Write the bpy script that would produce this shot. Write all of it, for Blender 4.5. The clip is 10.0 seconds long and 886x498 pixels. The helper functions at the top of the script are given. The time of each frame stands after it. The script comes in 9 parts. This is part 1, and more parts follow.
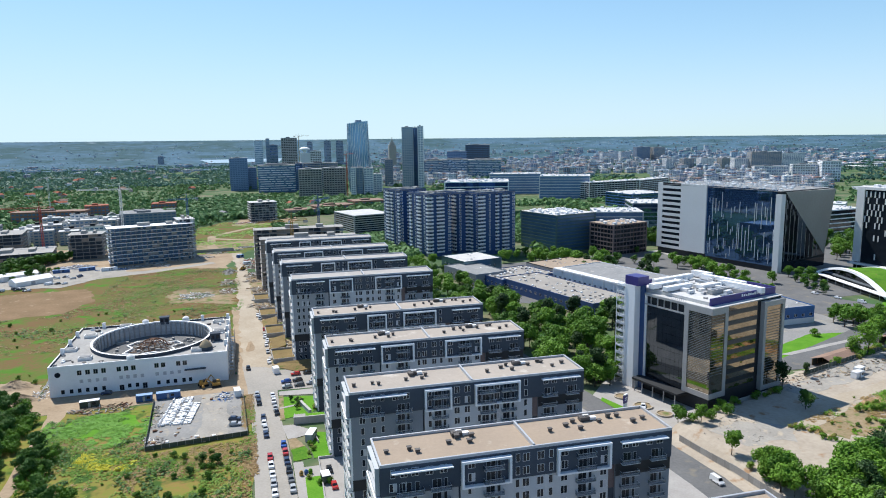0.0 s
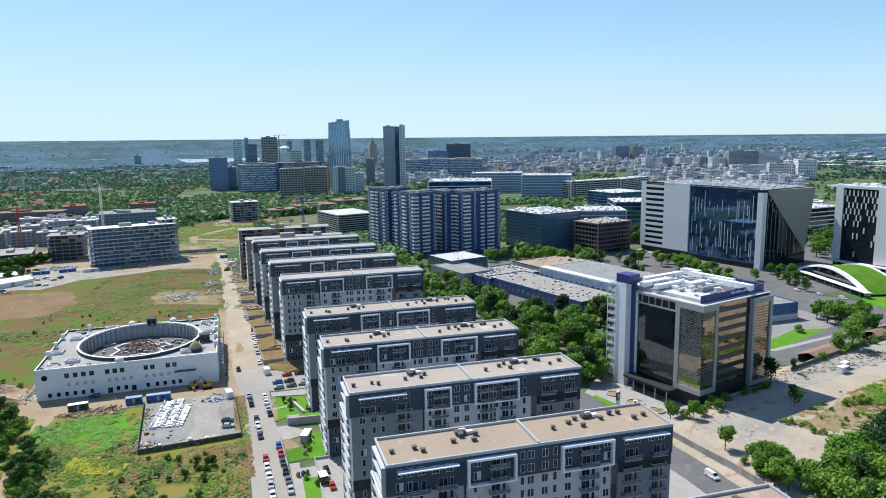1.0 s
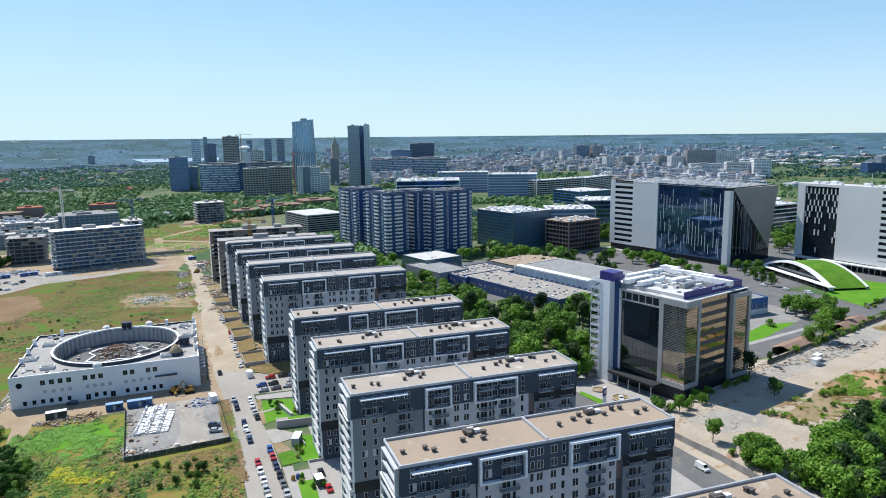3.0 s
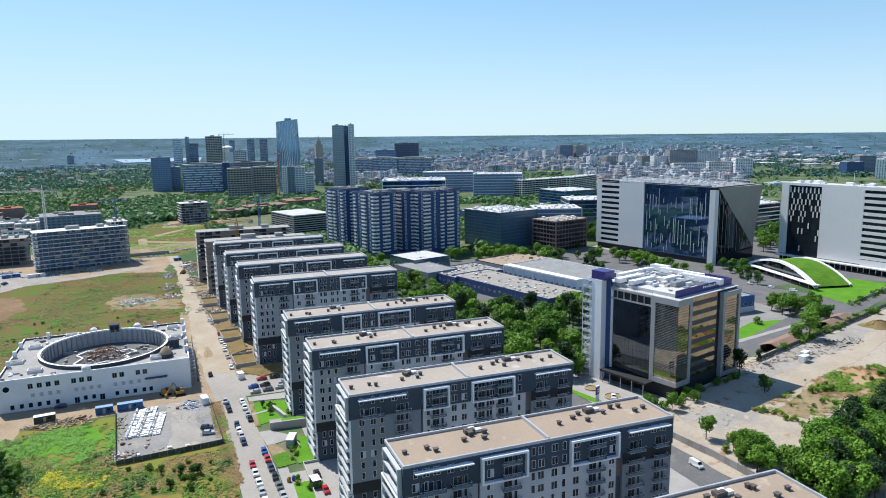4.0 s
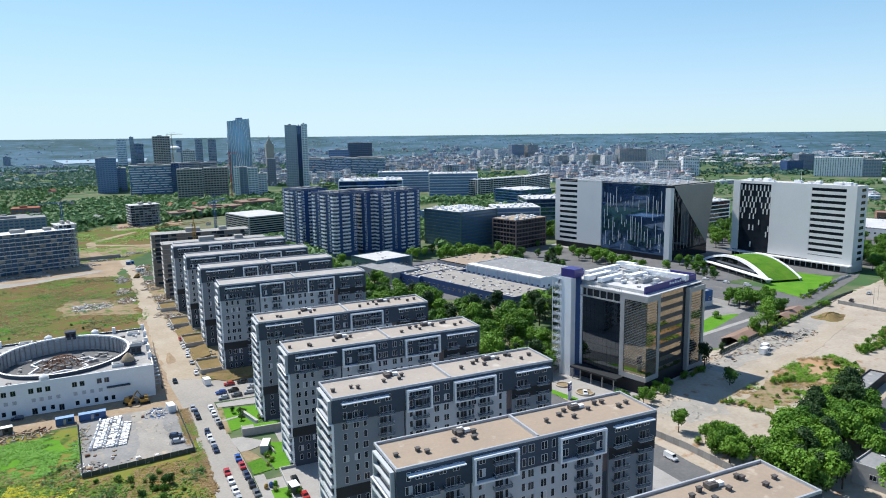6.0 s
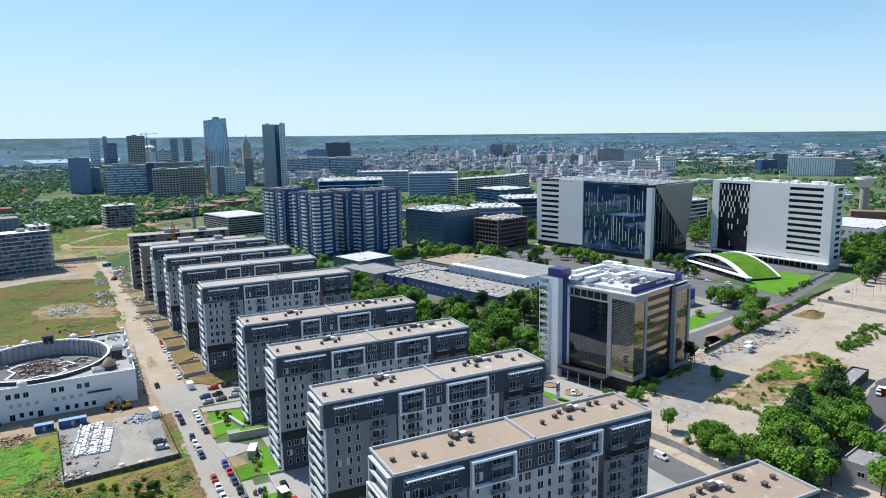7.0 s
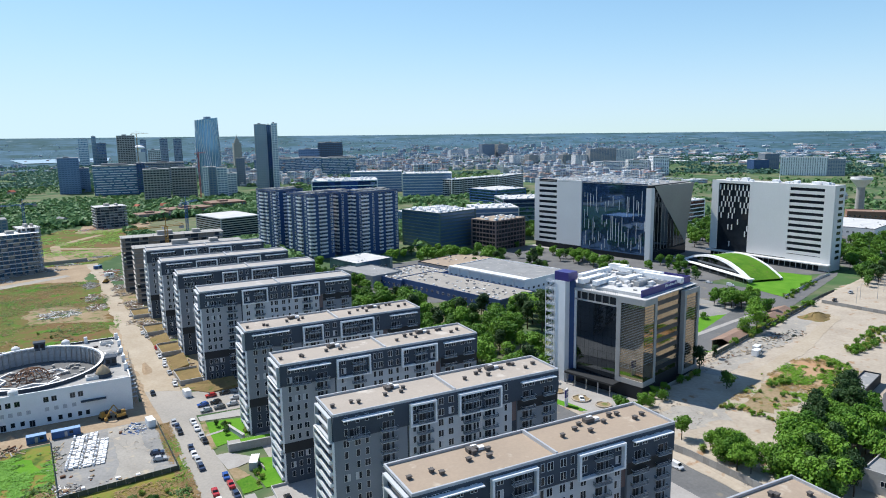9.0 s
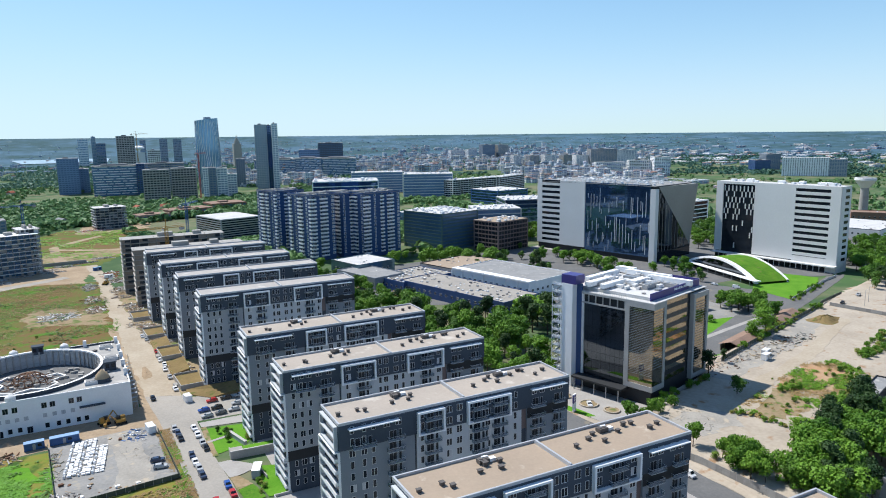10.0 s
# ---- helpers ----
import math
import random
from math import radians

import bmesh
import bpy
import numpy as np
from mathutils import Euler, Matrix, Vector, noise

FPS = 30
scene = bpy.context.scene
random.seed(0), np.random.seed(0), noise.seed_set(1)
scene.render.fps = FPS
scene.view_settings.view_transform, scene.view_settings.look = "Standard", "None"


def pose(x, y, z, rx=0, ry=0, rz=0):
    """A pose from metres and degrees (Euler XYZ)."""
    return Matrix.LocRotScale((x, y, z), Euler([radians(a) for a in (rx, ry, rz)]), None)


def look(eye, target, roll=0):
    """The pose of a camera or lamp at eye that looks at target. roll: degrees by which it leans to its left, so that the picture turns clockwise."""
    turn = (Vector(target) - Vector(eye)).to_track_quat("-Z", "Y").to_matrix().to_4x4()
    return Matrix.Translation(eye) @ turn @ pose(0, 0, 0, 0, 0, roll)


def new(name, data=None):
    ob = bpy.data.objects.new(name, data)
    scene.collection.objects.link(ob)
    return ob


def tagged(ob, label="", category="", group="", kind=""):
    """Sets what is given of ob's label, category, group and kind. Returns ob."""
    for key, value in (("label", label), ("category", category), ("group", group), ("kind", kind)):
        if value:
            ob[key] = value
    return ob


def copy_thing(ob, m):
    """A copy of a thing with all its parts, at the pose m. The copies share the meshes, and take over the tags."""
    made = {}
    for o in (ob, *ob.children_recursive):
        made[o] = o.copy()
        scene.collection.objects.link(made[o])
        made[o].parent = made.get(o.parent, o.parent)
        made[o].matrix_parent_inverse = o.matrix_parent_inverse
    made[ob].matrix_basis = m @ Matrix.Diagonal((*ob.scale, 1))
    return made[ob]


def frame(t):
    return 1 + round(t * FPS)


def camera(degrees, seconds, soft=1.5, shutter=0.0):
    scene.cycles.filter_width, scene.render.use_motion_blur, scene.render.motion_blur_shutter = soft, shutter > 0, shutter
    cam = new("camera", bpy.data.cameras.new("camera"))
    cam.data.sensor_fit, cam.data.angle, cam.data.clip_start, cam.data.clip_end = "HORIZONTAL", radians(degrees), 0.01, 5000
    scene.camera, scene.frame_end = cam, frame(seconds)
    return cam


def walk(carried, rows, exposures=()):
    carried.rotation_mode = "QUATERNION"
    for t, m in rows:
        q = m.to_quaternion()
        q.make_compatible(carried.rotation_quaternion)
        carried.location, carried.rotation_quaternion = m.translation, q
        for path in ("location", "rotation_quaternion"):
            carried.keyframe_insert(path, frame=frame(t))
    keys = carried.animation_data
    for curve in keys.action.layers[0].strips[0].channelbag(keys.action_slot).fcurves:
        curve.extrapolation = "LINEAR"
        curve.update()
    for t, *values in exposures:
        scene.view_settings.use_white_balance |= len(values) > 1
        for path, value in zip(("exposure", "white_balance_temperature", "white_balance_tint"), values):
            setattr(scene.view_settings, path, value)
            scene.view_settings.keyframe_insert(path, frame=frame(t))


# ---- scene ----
cam = camera(65.7, 10.0, soft=1.0)
PATH = [
    (0, (-2.416, -16.343, 102.204), (-1.935, -14.428, 101.885), -0.9),
    (0.5, (-4.961, -15.767, 102.242), (-4.452, -13.86, 101.921), -0.9),
    (1, (-7.48, -15.132, 102.296), (-6.942, -13.233, 101.974), -0.9),
    (1.5, (-9.972, -14.483, 102.34), (-9.406, -12.592, 102.017), -0.9),
    (2, (-12.493, -13.756, 102.424), (-11.9, -11.874, 102.1), -0.9),
    (2.5, (-15.005, -13.072, 102.528), (-14.383, -11.199, 102.203), -0.9),
    (4, (-20.643, -10.998, 102.635), (-19.952, -9.15, 102.308), -0.9),
    (4.5, (-22.217, -10.503, 102.761), (-21.497, -8.666, 102.433), -0.9),
    (5, (-24.023, -9.735, 102.735), (-23.274, -7.91, 102.406), -0.9),
    (5.5, (-25.774, -8.583, 102.628), (-24.989, -6.773, 102.299), -0.9),
    (7, (-30.049, -3.947, 102.778), (-29.171, -2.18, 102.446), -0.9),
    (7.5, (-30.807, -1.918, 102.864), (-29.911, -0.161, 102.532), -0.8),
    (8, (-31.249, 0.2, 102.887), (-30.35, 1.956, 102.554), -0.9),
    (8.5, (-31.541, 2.484, 102.895), (-30.641, 4.239, 102.563), -0.9),
    (9, (-31.698, 4.804, 103.021), (-30.797, 6.558, 102.688), -0.9),
    (9.5, (-31.685, 7.314, 103.161), (-30.784, 9.068, 102.828), -0.9),
    (10, (-31.445, 9.968, 103.134), (-30.543, 11.722, 102.802), -0.9),
]
walk(cam, [(t, look(eye, target, roll)) for t, eye, target, roll in PATH], [(0, 0.30, 6060, 9), (10, 0.30, 6060, 9)])

# ---- light ----
SUN_TO = Vector((-0.42, 0.91, 0)).normalized()
SUN_EL = radians(54)
world = bpy.data.worlds.new("sky")
scene.world = world
world.use_nodes = True
wn = world.node_tree
sky = wn.nodes.new("ShaderNodeTexSky")
sky.sky_type = "NISHITA"
sky.sun_disc = False
sky.sun_elevation = SUN_EL
sky.sun_rotation = math.atan2(SUN_TO.x, SUN_TO.y)
sky.altitude = 120
sky.air_density, sky.dust_density, sky.ozone_density = 0.88, 0.0, 7.5
back = wn.nodes["Background"]
back.inputs["Strength"].default_value = 0.124
# thick summer haze: brightness levels off towards the horizon
split, join = wn.nodes.new("ShaderNodeSeparateColor"), wn.nodes.new("ShaderNodeCombineColor")
wn.links.new(sky.outputs[0], split.inputs[0])
for ch, (gain, cap) in enumerate(((1.4, 4.9), (1.32, 6.25), (1.14, 7.4))):
    tail = split.outputs[ch]
    for op, val in (("MULTIPLY", gain / cap), ("POWER", -3.0), ("ADD", 1.0), ("POWER", -1 / 3), ("MULTIPLY", cap)):
        node = wn.nodes.new("ShaderNodeMath")
        node.operation = op
        node.inputs[1].default_value = val
        wn.links.new(tail, node.inputs[0])
        tail = node.outputs[0]
    wn.links.new(tail, join.inputs[ch])
wn.links.new(join.outputs[0], back.inputs["Color"])
sun_data = bpy.data.lights.new("sun", "SUN")
sun_data.energy, sun_data.angle, sun_data.color = 5.0, radians(0.55), (1.0, 0.93, 0.83)
sun = new("sun", sun_data)
sun_dir = SUN_TO * math.cos(SUN_EL) + Vector((0, 0, math.sin(SUN_EL)))
sun.matrix_world = look(sun_dir * 200, (0, 0, 0))


# ---- materials ----
def mat(name, c1, c2=None, rough=0.8, big=0.08, fine=1.5, bump=0.15, metal=0.0, lo=0.35, hi=0.65, c3=None, spots=0.5, ior=1.45, rand=0.0):
    """Two colours mixed by broad and fine noise at world size, with fine relief; c3 adds sparse patches."""
    m = bpy.data.materials.new(name)
    m.use_nodes = True
    nt = m.node_tree
    N, L = nt.nodes, nt.links
    b = N["Principled BSDF"]
    c2 = c2 or tuple(v * 0.75 for v in c1)
    geo = N.new("ShaderNodeNewGeometry")

    def nz(scale, detail=4.0, off=0.0):
        n = N.new("ShaderNodeTexNoise")
        n.inputs["Scale"].default_value = scale
        n.inputs["Detail"].default_value = detail
        mp = N.new("ShaderNodeMapping")
        mp.inputs["Location"].default_value = (off, off * 0.7, off * 0.3)
        L.new(geo.outputs["Position"], mp.inputs["Vector"])
        L.new(mp.outputs[0], n.inputs["Vector"])
        return n
    n1, n2 = nz(big), nz(fine, 5.0, 13.0)
    mx = N.new("ShaderNodeMix")
    mx.inputs["Factor"].default_value = 0.45
    L.new(n1.outputs["Fac"], mx.inputs["A"])
    L.new(n2.outputs["Fac"], mx.inputs["B"])
    fac = mx.outputs["Result"]
    if rand:
        oi = N.new("ShaderNodeObjectInfo")
        ma = N.new("ShaderNodeMath")
        ma.operation = "MULTIPLY_ADD"
        ma.inputs[1].default_value = rand
        L.new(oi.outputs["Random"], ma.inputs[0])
        L.new(fac, ma.inputs[2])
        sb = N.new("ShaderNodeMath")
        sb.operation = "SUBTRACT"
        sb.inputs[1].default_value = rand / 2
        L.new(ma.outputs[0], sb.inputs[0])
        fac = sb.outputs[0]
    rp = N.new("ShaderNodeValToRGB")
    e = rp.color_ramp.elements
    e[0].position, e[1].position = lo, hi
    e[0].color, e[1].color = (*c1, 1), (*c2, 1)
    L.new(fac, rp.inputs["Fac"])
    col = rp.outputs["Color"]
    if c3:
        n3 = nz(big * 2.7, 6.0, 41.0)
        r3 = N.new("ShaderNodeValToRGB")
        r3.color_ramp.elements[0].position, r3.color_ramp.elements[1].position = spots, spots + 0.1
        L.new(n3.outputs["Fac"], r3.inputs["Fac"])
        cm = N.new("ShaderNodeMix")
        cm.data_type = "RGBA"
        L.new(r3.outputs["Color"], cm.inputs["Factor"])
        L.new(col, cm.inputs["A"])
        cm.inputs["B"].default_value = (*c3, 1)
        col = cm.outputs["Result"]
    L.new(col, b.inputs["Base Color"])
    b.inputs["Roughness"].default_value = rough
    b.inputs["Metallic"].default_value = metal
    b.inputs["IOR"].default_value = ior
    if rough >= 0.8:
        b.inputs["Specular IOR Level"].default_value = 0.15
    if bump:
        bp = N.new("ShaderNodeBump")
        bp.inputs["Strength"].default_value = bump
        bp.inputs["Distance"].default_value = 0.1
        L.new(n2.outputs["Fac"], bp.inputs["Height"])
        L.new(bp.outputs[0], b.inputs["Normal"])
    return m


M = {}
M["city_ground"] = mat("city_ground", (0.07, 0.13, 0.05), (0.17, 0.165, 0.10), 0.95, 0.009, 0.06, 0.2, lo=0.42, hi=0.58, c3=(0.06, 0.105, 0.045), spots=0.5)
# far ground: distance haze mixed into the base colour as blue
M["far_plain_haze"] = mat("far_plain_haze", (0.040, 0.084, 0.092), (0.075, 0.14, 0.195), 0.95, 0.0035, 0.016, 0.0, lo=0.42, hi=0.58, c3=(0.16, 0.215, 0.25), spots=0.63)
M["meadow"] = mat("meadow", (0.11, 0.135, 0.03), (0.165, 0.10, 0.045), 0.95, 0.03, 0.6, 0.6, c3=(0.075, 0.17, 0.018), spots=0.53, lo=0.42, hi=0.56)
M["scrub"] = mat("scrub", (0.15, 0.21, 0.03), (0.26, 0.16, 0.055), 0.95, 0.05, 0.6, 0.6, c3=(0.05, 0.10, 0.02), spots=0.52)
M["flower"] = mat("flower", (0.42, 0.40, 0.03), (0.17, 0.25, 0.03), 0.95, 0.3, 1.5, 0.5)
M["lawn"] = mat("lawn", (0.075, 0.21, 0.014), (0.13, 0.28, 0.025), 0.95, 0.12, 1.6, 0.4)
M["turf"] = mat("turf", (0.05, 0.15, 0.012), (0.12, 0.24, 0.02), 0.95, 0.15, 1.2, 0.5, c3=(0.16, 0.15, 0.05), spots=0.62)
M["roof_dark"] = mat("roof_dark", (0.20, 0.20, 0.205), (0.13, 0.13, 0.135), 0.9, 0.12, 0.9, 0.2, c3=(0.27, 0.26, 0.25), spots=0.6)
M["dirt"] = mat("dirt", (0.39, 0.30, 0.205), (0.27, 0.20, 0.13), 0.95, 0.08, 0.9, 0.4)
M["ploughed"] = mat("ploughed", (0.25, 0.165, 0.095), (0.17, 0.115, 0.06), 0.95, 0.06, 0.8, 0.5, c3=(0.30, 0.22, 0.14), spots=0.6)
M["sand"] = mat("sand", (0.44, 0.38, 0.305), (0.335, 0.285, 0.225), 0.95, 0.07, 0.7, 0.4, c3=(0.30, 0.19, 0.11), spots=0.6)
M["soil_mix"] = mat("soil_mix", (0.33, 0.25, 0.16), (0.22, 0.17, 0.09), 0.95, 0.08, 0.8, 0.4, c3=(0.13, 0.16, 0.05), spots=0.54)
M["orange_soil"] = mat("orange_soil", (0.40, 0.235, 0.125), (0.40, 0.29, 0.19), 0.95, 0.1, 0.9, 0.4, c3=(0.17, 0.17, 0.07), spots=0.64)
M["street"] = mat("street", (0.37, 0.34, 0.30), (0.28, 0.26, 0.23), 0.9, 0.06, 1.2, 0.15)
M["street_dirt"] = mat("street_dirt", (0.43, 0.37, 0.29), (0.34, 0.28, 0.205), 0.95, 0.07, 0.8, 0.3)
M["asphalt"] = mat("asphalt", (0.115, 0.115, 0.118), (0.085, 0.085, 0.088), 0.9, 0.1, 2.0, 0.15)
M["yard"] = mat("yard", (0.36, 0.335, 0.295), (0.27, 0.25, 0.22), 0.9, 0.12, 1.2, 0.2, c3=(0.42, 0.36, 0.28), spots=0.58)
M["paving"] = mat("paving", (0.38, 0.36, 0.335), (0.31, 0.29, 0.27), 0.85, 0.2, 1.5, 0.15)
M["kerb"] = mat("kerb", (0.48, 0.47, 0.45), (0.38, 0.37, 0.35), 0.85, 0.3, 2.0, 0.1)
M["line"] = mat("line", (0.72, 0.72, 0.70), (0.55, 0.55, 0.53), 0.8, 0.5, 3.0, 0.0)
M["water"] = mat("water", (0.30, 0.40, 0.47), (0.26, 0.36, 0.43), 0.35, 0.01, 0.05, 0.02)
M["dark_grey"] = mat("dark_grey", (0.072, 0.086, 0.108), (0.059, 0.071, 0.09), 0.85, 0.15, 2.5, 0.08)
M["light_grey"] = mat("light_grey", (0.51, 0.53, 0.55), (0.45, 0.47, 0.495), 0.85, 0.15, 2.5, 0.08)
M["mid_grey"] = mat("mid_grey", (0.235, 0.26, 0.29), (0.205, 0.226, 0.255), 0.85, 0.15, 2.5, 0.08)
M["pale_grey"] = mat("pale_grey", (0.36, 0.375, 0.395), (0.315, 0.33, 0.35), 0.85, 0.15, 2.5, 0.08)
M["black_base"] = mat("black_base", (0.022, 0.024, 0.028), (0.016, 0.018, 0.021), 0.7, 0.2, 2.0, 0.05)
M["white"] = mat("white", (0.84, 0.84, 0.84), (0.76, 0.76, 0.765), 0.7, 0.2, 2.0, 0.05)
M["off_white"] = mat("off_white", (0.80, 0.78, 0.75), (0.71, 0.69, 0.66), 0.8, 0.12, 1.2, 0.08)
M["cap"] = mat("cap", (0.46, 0.47, 0.49), (0.38, 0.39, 0.41), 0.5, 0.3, 2.0, 0.03, metal=0.2)
M["roof_tan"] = mat("roof_tan", (0.375, 0.295, 0.22), (0.315, 0.25, 0.19), 0.95, 0.1, 1.6, 0.2, c3=(0.45, 0.38, 0.30), spots=0.62)
M["roof_beige"] = mat("roof_beige", (0.41, 0.355, 0.30), (0.35, 0.305, 0.26), 0.95, 0.1, 1.6, 0.2, c3=(0.50, 0.45, 0.39), spots=0.6)
M["roof_ash"] = mat("roof_ash", (0.43, 0.40, 0.37), (0.36, 0.335, 0.31), 0.95, 0.1, 1.4, 0.2, c3=(0.55, 0.52, 0.49), spots=0.58)
M["roof_grey"] = mat("roof_grey", (0.30, 0.30, 0.295), (0.22, 0.22, 0.22), 0.9, 0.1, 1.0, 0.2, c3=(0.40, 0.38, 0.35), spots=0.6)
M["roof_pale"] = mat("roof_pale", (0.60, 0.59, 0.57), (0.46, 0.45, 0.44), 0.9, 0.1, 1.0, 0.2)
M["roof_red"] = mat("roof_red", (0.36, 0.12, 0.07), (0.28, 0.10, 0.065), 0.85, 0.2, 1.5, 0.3)
M["roof_brown"] = mat("roof_brown", (0.30, 0.20, 0.15), (0.22, 0.15, 0.115), 0.85, 0.2, 1.5, 0.3)
M["glass"] = mat("glass", (0.012, 0.016, 0.022), (0.02, 0.025, 0.032), 0.06, 0.4, 0.2, 0.0, ior=1.55)
M["mirror_glass"] = mat("mirror_glass", (0.12, 0.135, 0.155), (0.085, 0.10, 0.115), 0.02, 0.15, 0.35, 0.03, metal=0.92)
M["blue_glass"] = mat("blue_glass", (0.11, 0.20, 0.38), (0.075, 0.15, 0.29), 0.03, 0.12, 0.3, 0.012, metal=0.8)
M["sky_glass"] = mat("sky_glass", (0.20, 0.35, 0.50), (0.15, 0.28, 0.42), 0.12, 0.02, 0.2, 0.0, metal=0.45)
M["green_glass"] = mat("green_glass", (0.15, 0.24, 0.29), (0.09, 0.16, 0.20), 0.06, 0.05, 0.3, 0.0, metal=0.6)
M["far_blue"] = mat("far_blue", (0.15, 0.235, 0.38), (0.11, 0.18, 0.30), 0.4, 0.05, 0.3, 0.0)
M["gold_glass"] = mat("gold_glass", (0.40, 0.34, 0.25), (0.26, 0.225, 0.17), 0.03, 0.2, 0.4, 0.03, metal=0.92)
M["blind"] = mat("blind", (0.52, 0.53, 0.55), (0.42, 0.43, 0.46), 0.35, 0.5, 2.0, 0.0)
M["frame_white"] = mat("frame_white", (0.72, 0.72, 0.72), (0.64, 0.64, 0.64), 0.5, 0.5, 2.0, 0.0)
M["rail_glass"] = mat("rail_glass", (0.27, 0.29, 0.32), (0.20, 0.22, 0.25), 0.12, 0.3, 1.0, 0.0)
M["navy"] = mat("navy", (0.032, 0.074, 0.20), (0.024, 0.058, 0.16), 0.45, 0.1, 1.5, 0.05)
M["purple"] = mat("purple", (0.05, 0.04, 0.20), (0.04, 0.033, 0.16), 0.4, 0.2, 1.5, 0.03)
M["stone_grey"] = mat("stone_grey", (0.40, 0.39, 0.375), (0.33, 0.32, 0.31), 0.7, 0.2, 1.5, 0.05)
M["panel_grey"] = mat("panel_grey", (0.69, 0.685, 0.675), (0.63, 0.625, 0.615), 0.6, 0.05, 1.0, 0.03)
M["panel_tan"] = mat("panel_tan", (0.36, 0.34, 0.30), (0.30, 0.285, 0.255), 0.6, 0.05, 0.8, 0.05)
M["concrete"] = mat("concrete", (0.40, 0.385, 0.36), (0.30, 0.285, 0.265), 0.9, 0.15, 1.5, 0.15)
M["concrete_warm"] = mat("concrete_warm", (0.34, 0.29, 0.25), (0.26, 0.22, 0.19), 0.9, 0.15, 1.5, 0.15)
M["brick"] = mat("brick", (0.30, 0.16, 0.115), (0.24, 0.13, 0.095), 0.9, 0.2, 2.0, 0.2)
M["wood"] = mat("wood", (0.40, 0.31, 0.20), (0.28, 0.21, 0.14), 0.85, 0.5, 3.0, 0.2, rand=0.4)
M["steel"] = mat("steel", (0.40, 0.42, 0.44), (0.30, 0.32, 0.34), 0.45, 0.4, 2.0, 0.03, metal=0.6)
M["vent"] = mat("vent", (0.115, 0.10, 0.09), (0.08, 0.07, 0.065), 0.7, 0.6, 3.0, 0.1)
M["fence_dark"] = mat("fence_dark", (0.10, 0.115, 0.09), (0.07, 0.08, 0.065), 0.8, 0.4, 2.0, 0.1, rand=0.3)
M["fence_grey"] = mat("fence_grey", (0.34, 0.33, 0.31), (0.26, 0.25, 0.235), 0.9, 0.3, 2.0, 0.15, rand=0.4)
M["rust"] = mat("rust", (0.20, 0.105, 0.065), (0.13, 0.075, 0.05), 0.85, 0.5, 2.5, 0.2)
M["blue_paint"] = mat("blue_paint", (0.05, 0.13, 0.32), (0.04, 0.10, 0.25), 0.5, 0.3, 1.5, 0.03)
M["steel_blue"] = mat("steel_blue", (0.22, 0.36, 0.58), (0.17, 0.29, 0.48), 0.5, 0.3, 1.5, 0.03)
M["yellow_paint"] = mat("yellow_paint", (0.44, 0.25, 0.045), (0.30, 0.18, 0.05), 0.5, 0.5, 2.0, 0.05)
M["red_paint"] = mat("red_paint", (0.45, 0.06, 0.04), (0.36, 0.05, 0.035), 0.6, 0.5, 2.0, 0.05)
M["tyre"] = mat("tyre", (0.02, 0.02, 0.02), (0.03, 0.03, 0.03), 0.9, 1.0, 5.0, 0.1)
M["bark"] = mat("bark", (0.10, 0.075, 0.055), (0.065, 0.05, 0.038), 0.95, 0.8, 5.0, 0.4)


def leaf_mat(name, c1, c2):
    """Leaves: colour varies clump by clump and tree by tree; some light comes through."""
    m = mat(name, c1, c2, 0.55, 0.25, 0.9, 0.0, rand=0.35, lo=0.3, hi=0.7)
    N, L = m.node_tree.nodes, m.node_tree.links
    b = N["Principled BSDF"]
    b.inputs["Specular IOR Level"].default_value = 0.2
    t = N.new("ShaderNodeBsdfTranslucent")
    L.new(b.inputs["Base Color"].links[0].from_socket, t.inputs["Color"])
    mx = N.new("ShaderNodeMixShader")
    mx.inputs[0].default_value = 0.18
    L.new(b.outputs[0], mx.inputs[1])
    L.new(t.outputs[0], mx.inputs[2])
    L.new(mx.outputs[0], N["Material Output"].inputs["Surface"])
    return m


M["leaf_a"] = leaf_mat("leaf_a", (0.055, 0.14, 0.014), (0.165, 0.31, 0.032))
M["leaf_b"] = leaf_mat("leaf_b", (0.04, 0.10, 0.018), (0.095, 0.19, 0.028))
M["leaf_dark"] = leaf_mat("leaf_dark", (0.02, 0.05, 0.016), (0.05, 0.095, 0.026))
# leaves of the far woods: haze tinted in, paler and bluer than near ones
M["leaf_far_haze"] = leaf_mat("leaf_far_haze", (0.06, 0.135, 0.06), (0.16, 0.28, 0.10))
M["leaf_distant_haze"] = leaf_mat("leaf_distant_haze", (0.06, 0.135, 0.10), (0.105, 0.20, 0.14))
M["far_green_haze"] = leaf_mat("far_green_haze", (0.04, 0.095, 0.10), (0.07, 0.135, 0.15))
M["herb"] = leaf_mat("herb", (0.10, 0.215, 0.016), (0.20, 0.34, 0.03))
M["fresh"] = leaf_mat("fresh", (0.11, 0.28, 0.015), (0.18, 0.37, 0.025))
M["straw"] = leaf_mat("straw", (0.25, 0.155, 0.065), (0.35, 0.25, 0.105))
M["blossom"] = leaf_mat("blossom", (0.55, 0.50, 0.02), (0.40, 0.42, 0.03))
M["weed"] = leaf_mat("weed", (0.16, 0.28, 0.03), (0.32, 0.30, 0.08))


for q in ("far_plain_haze", "far_green_haze", "leaf_distant_haze", "leaf_far_haze", "lawn", "city_ground", "meadow", "scrub"):
    M[q].node_tree.nodes["Principled BSDF"].inputs["Specular IOR Level"].default_value = 0.12


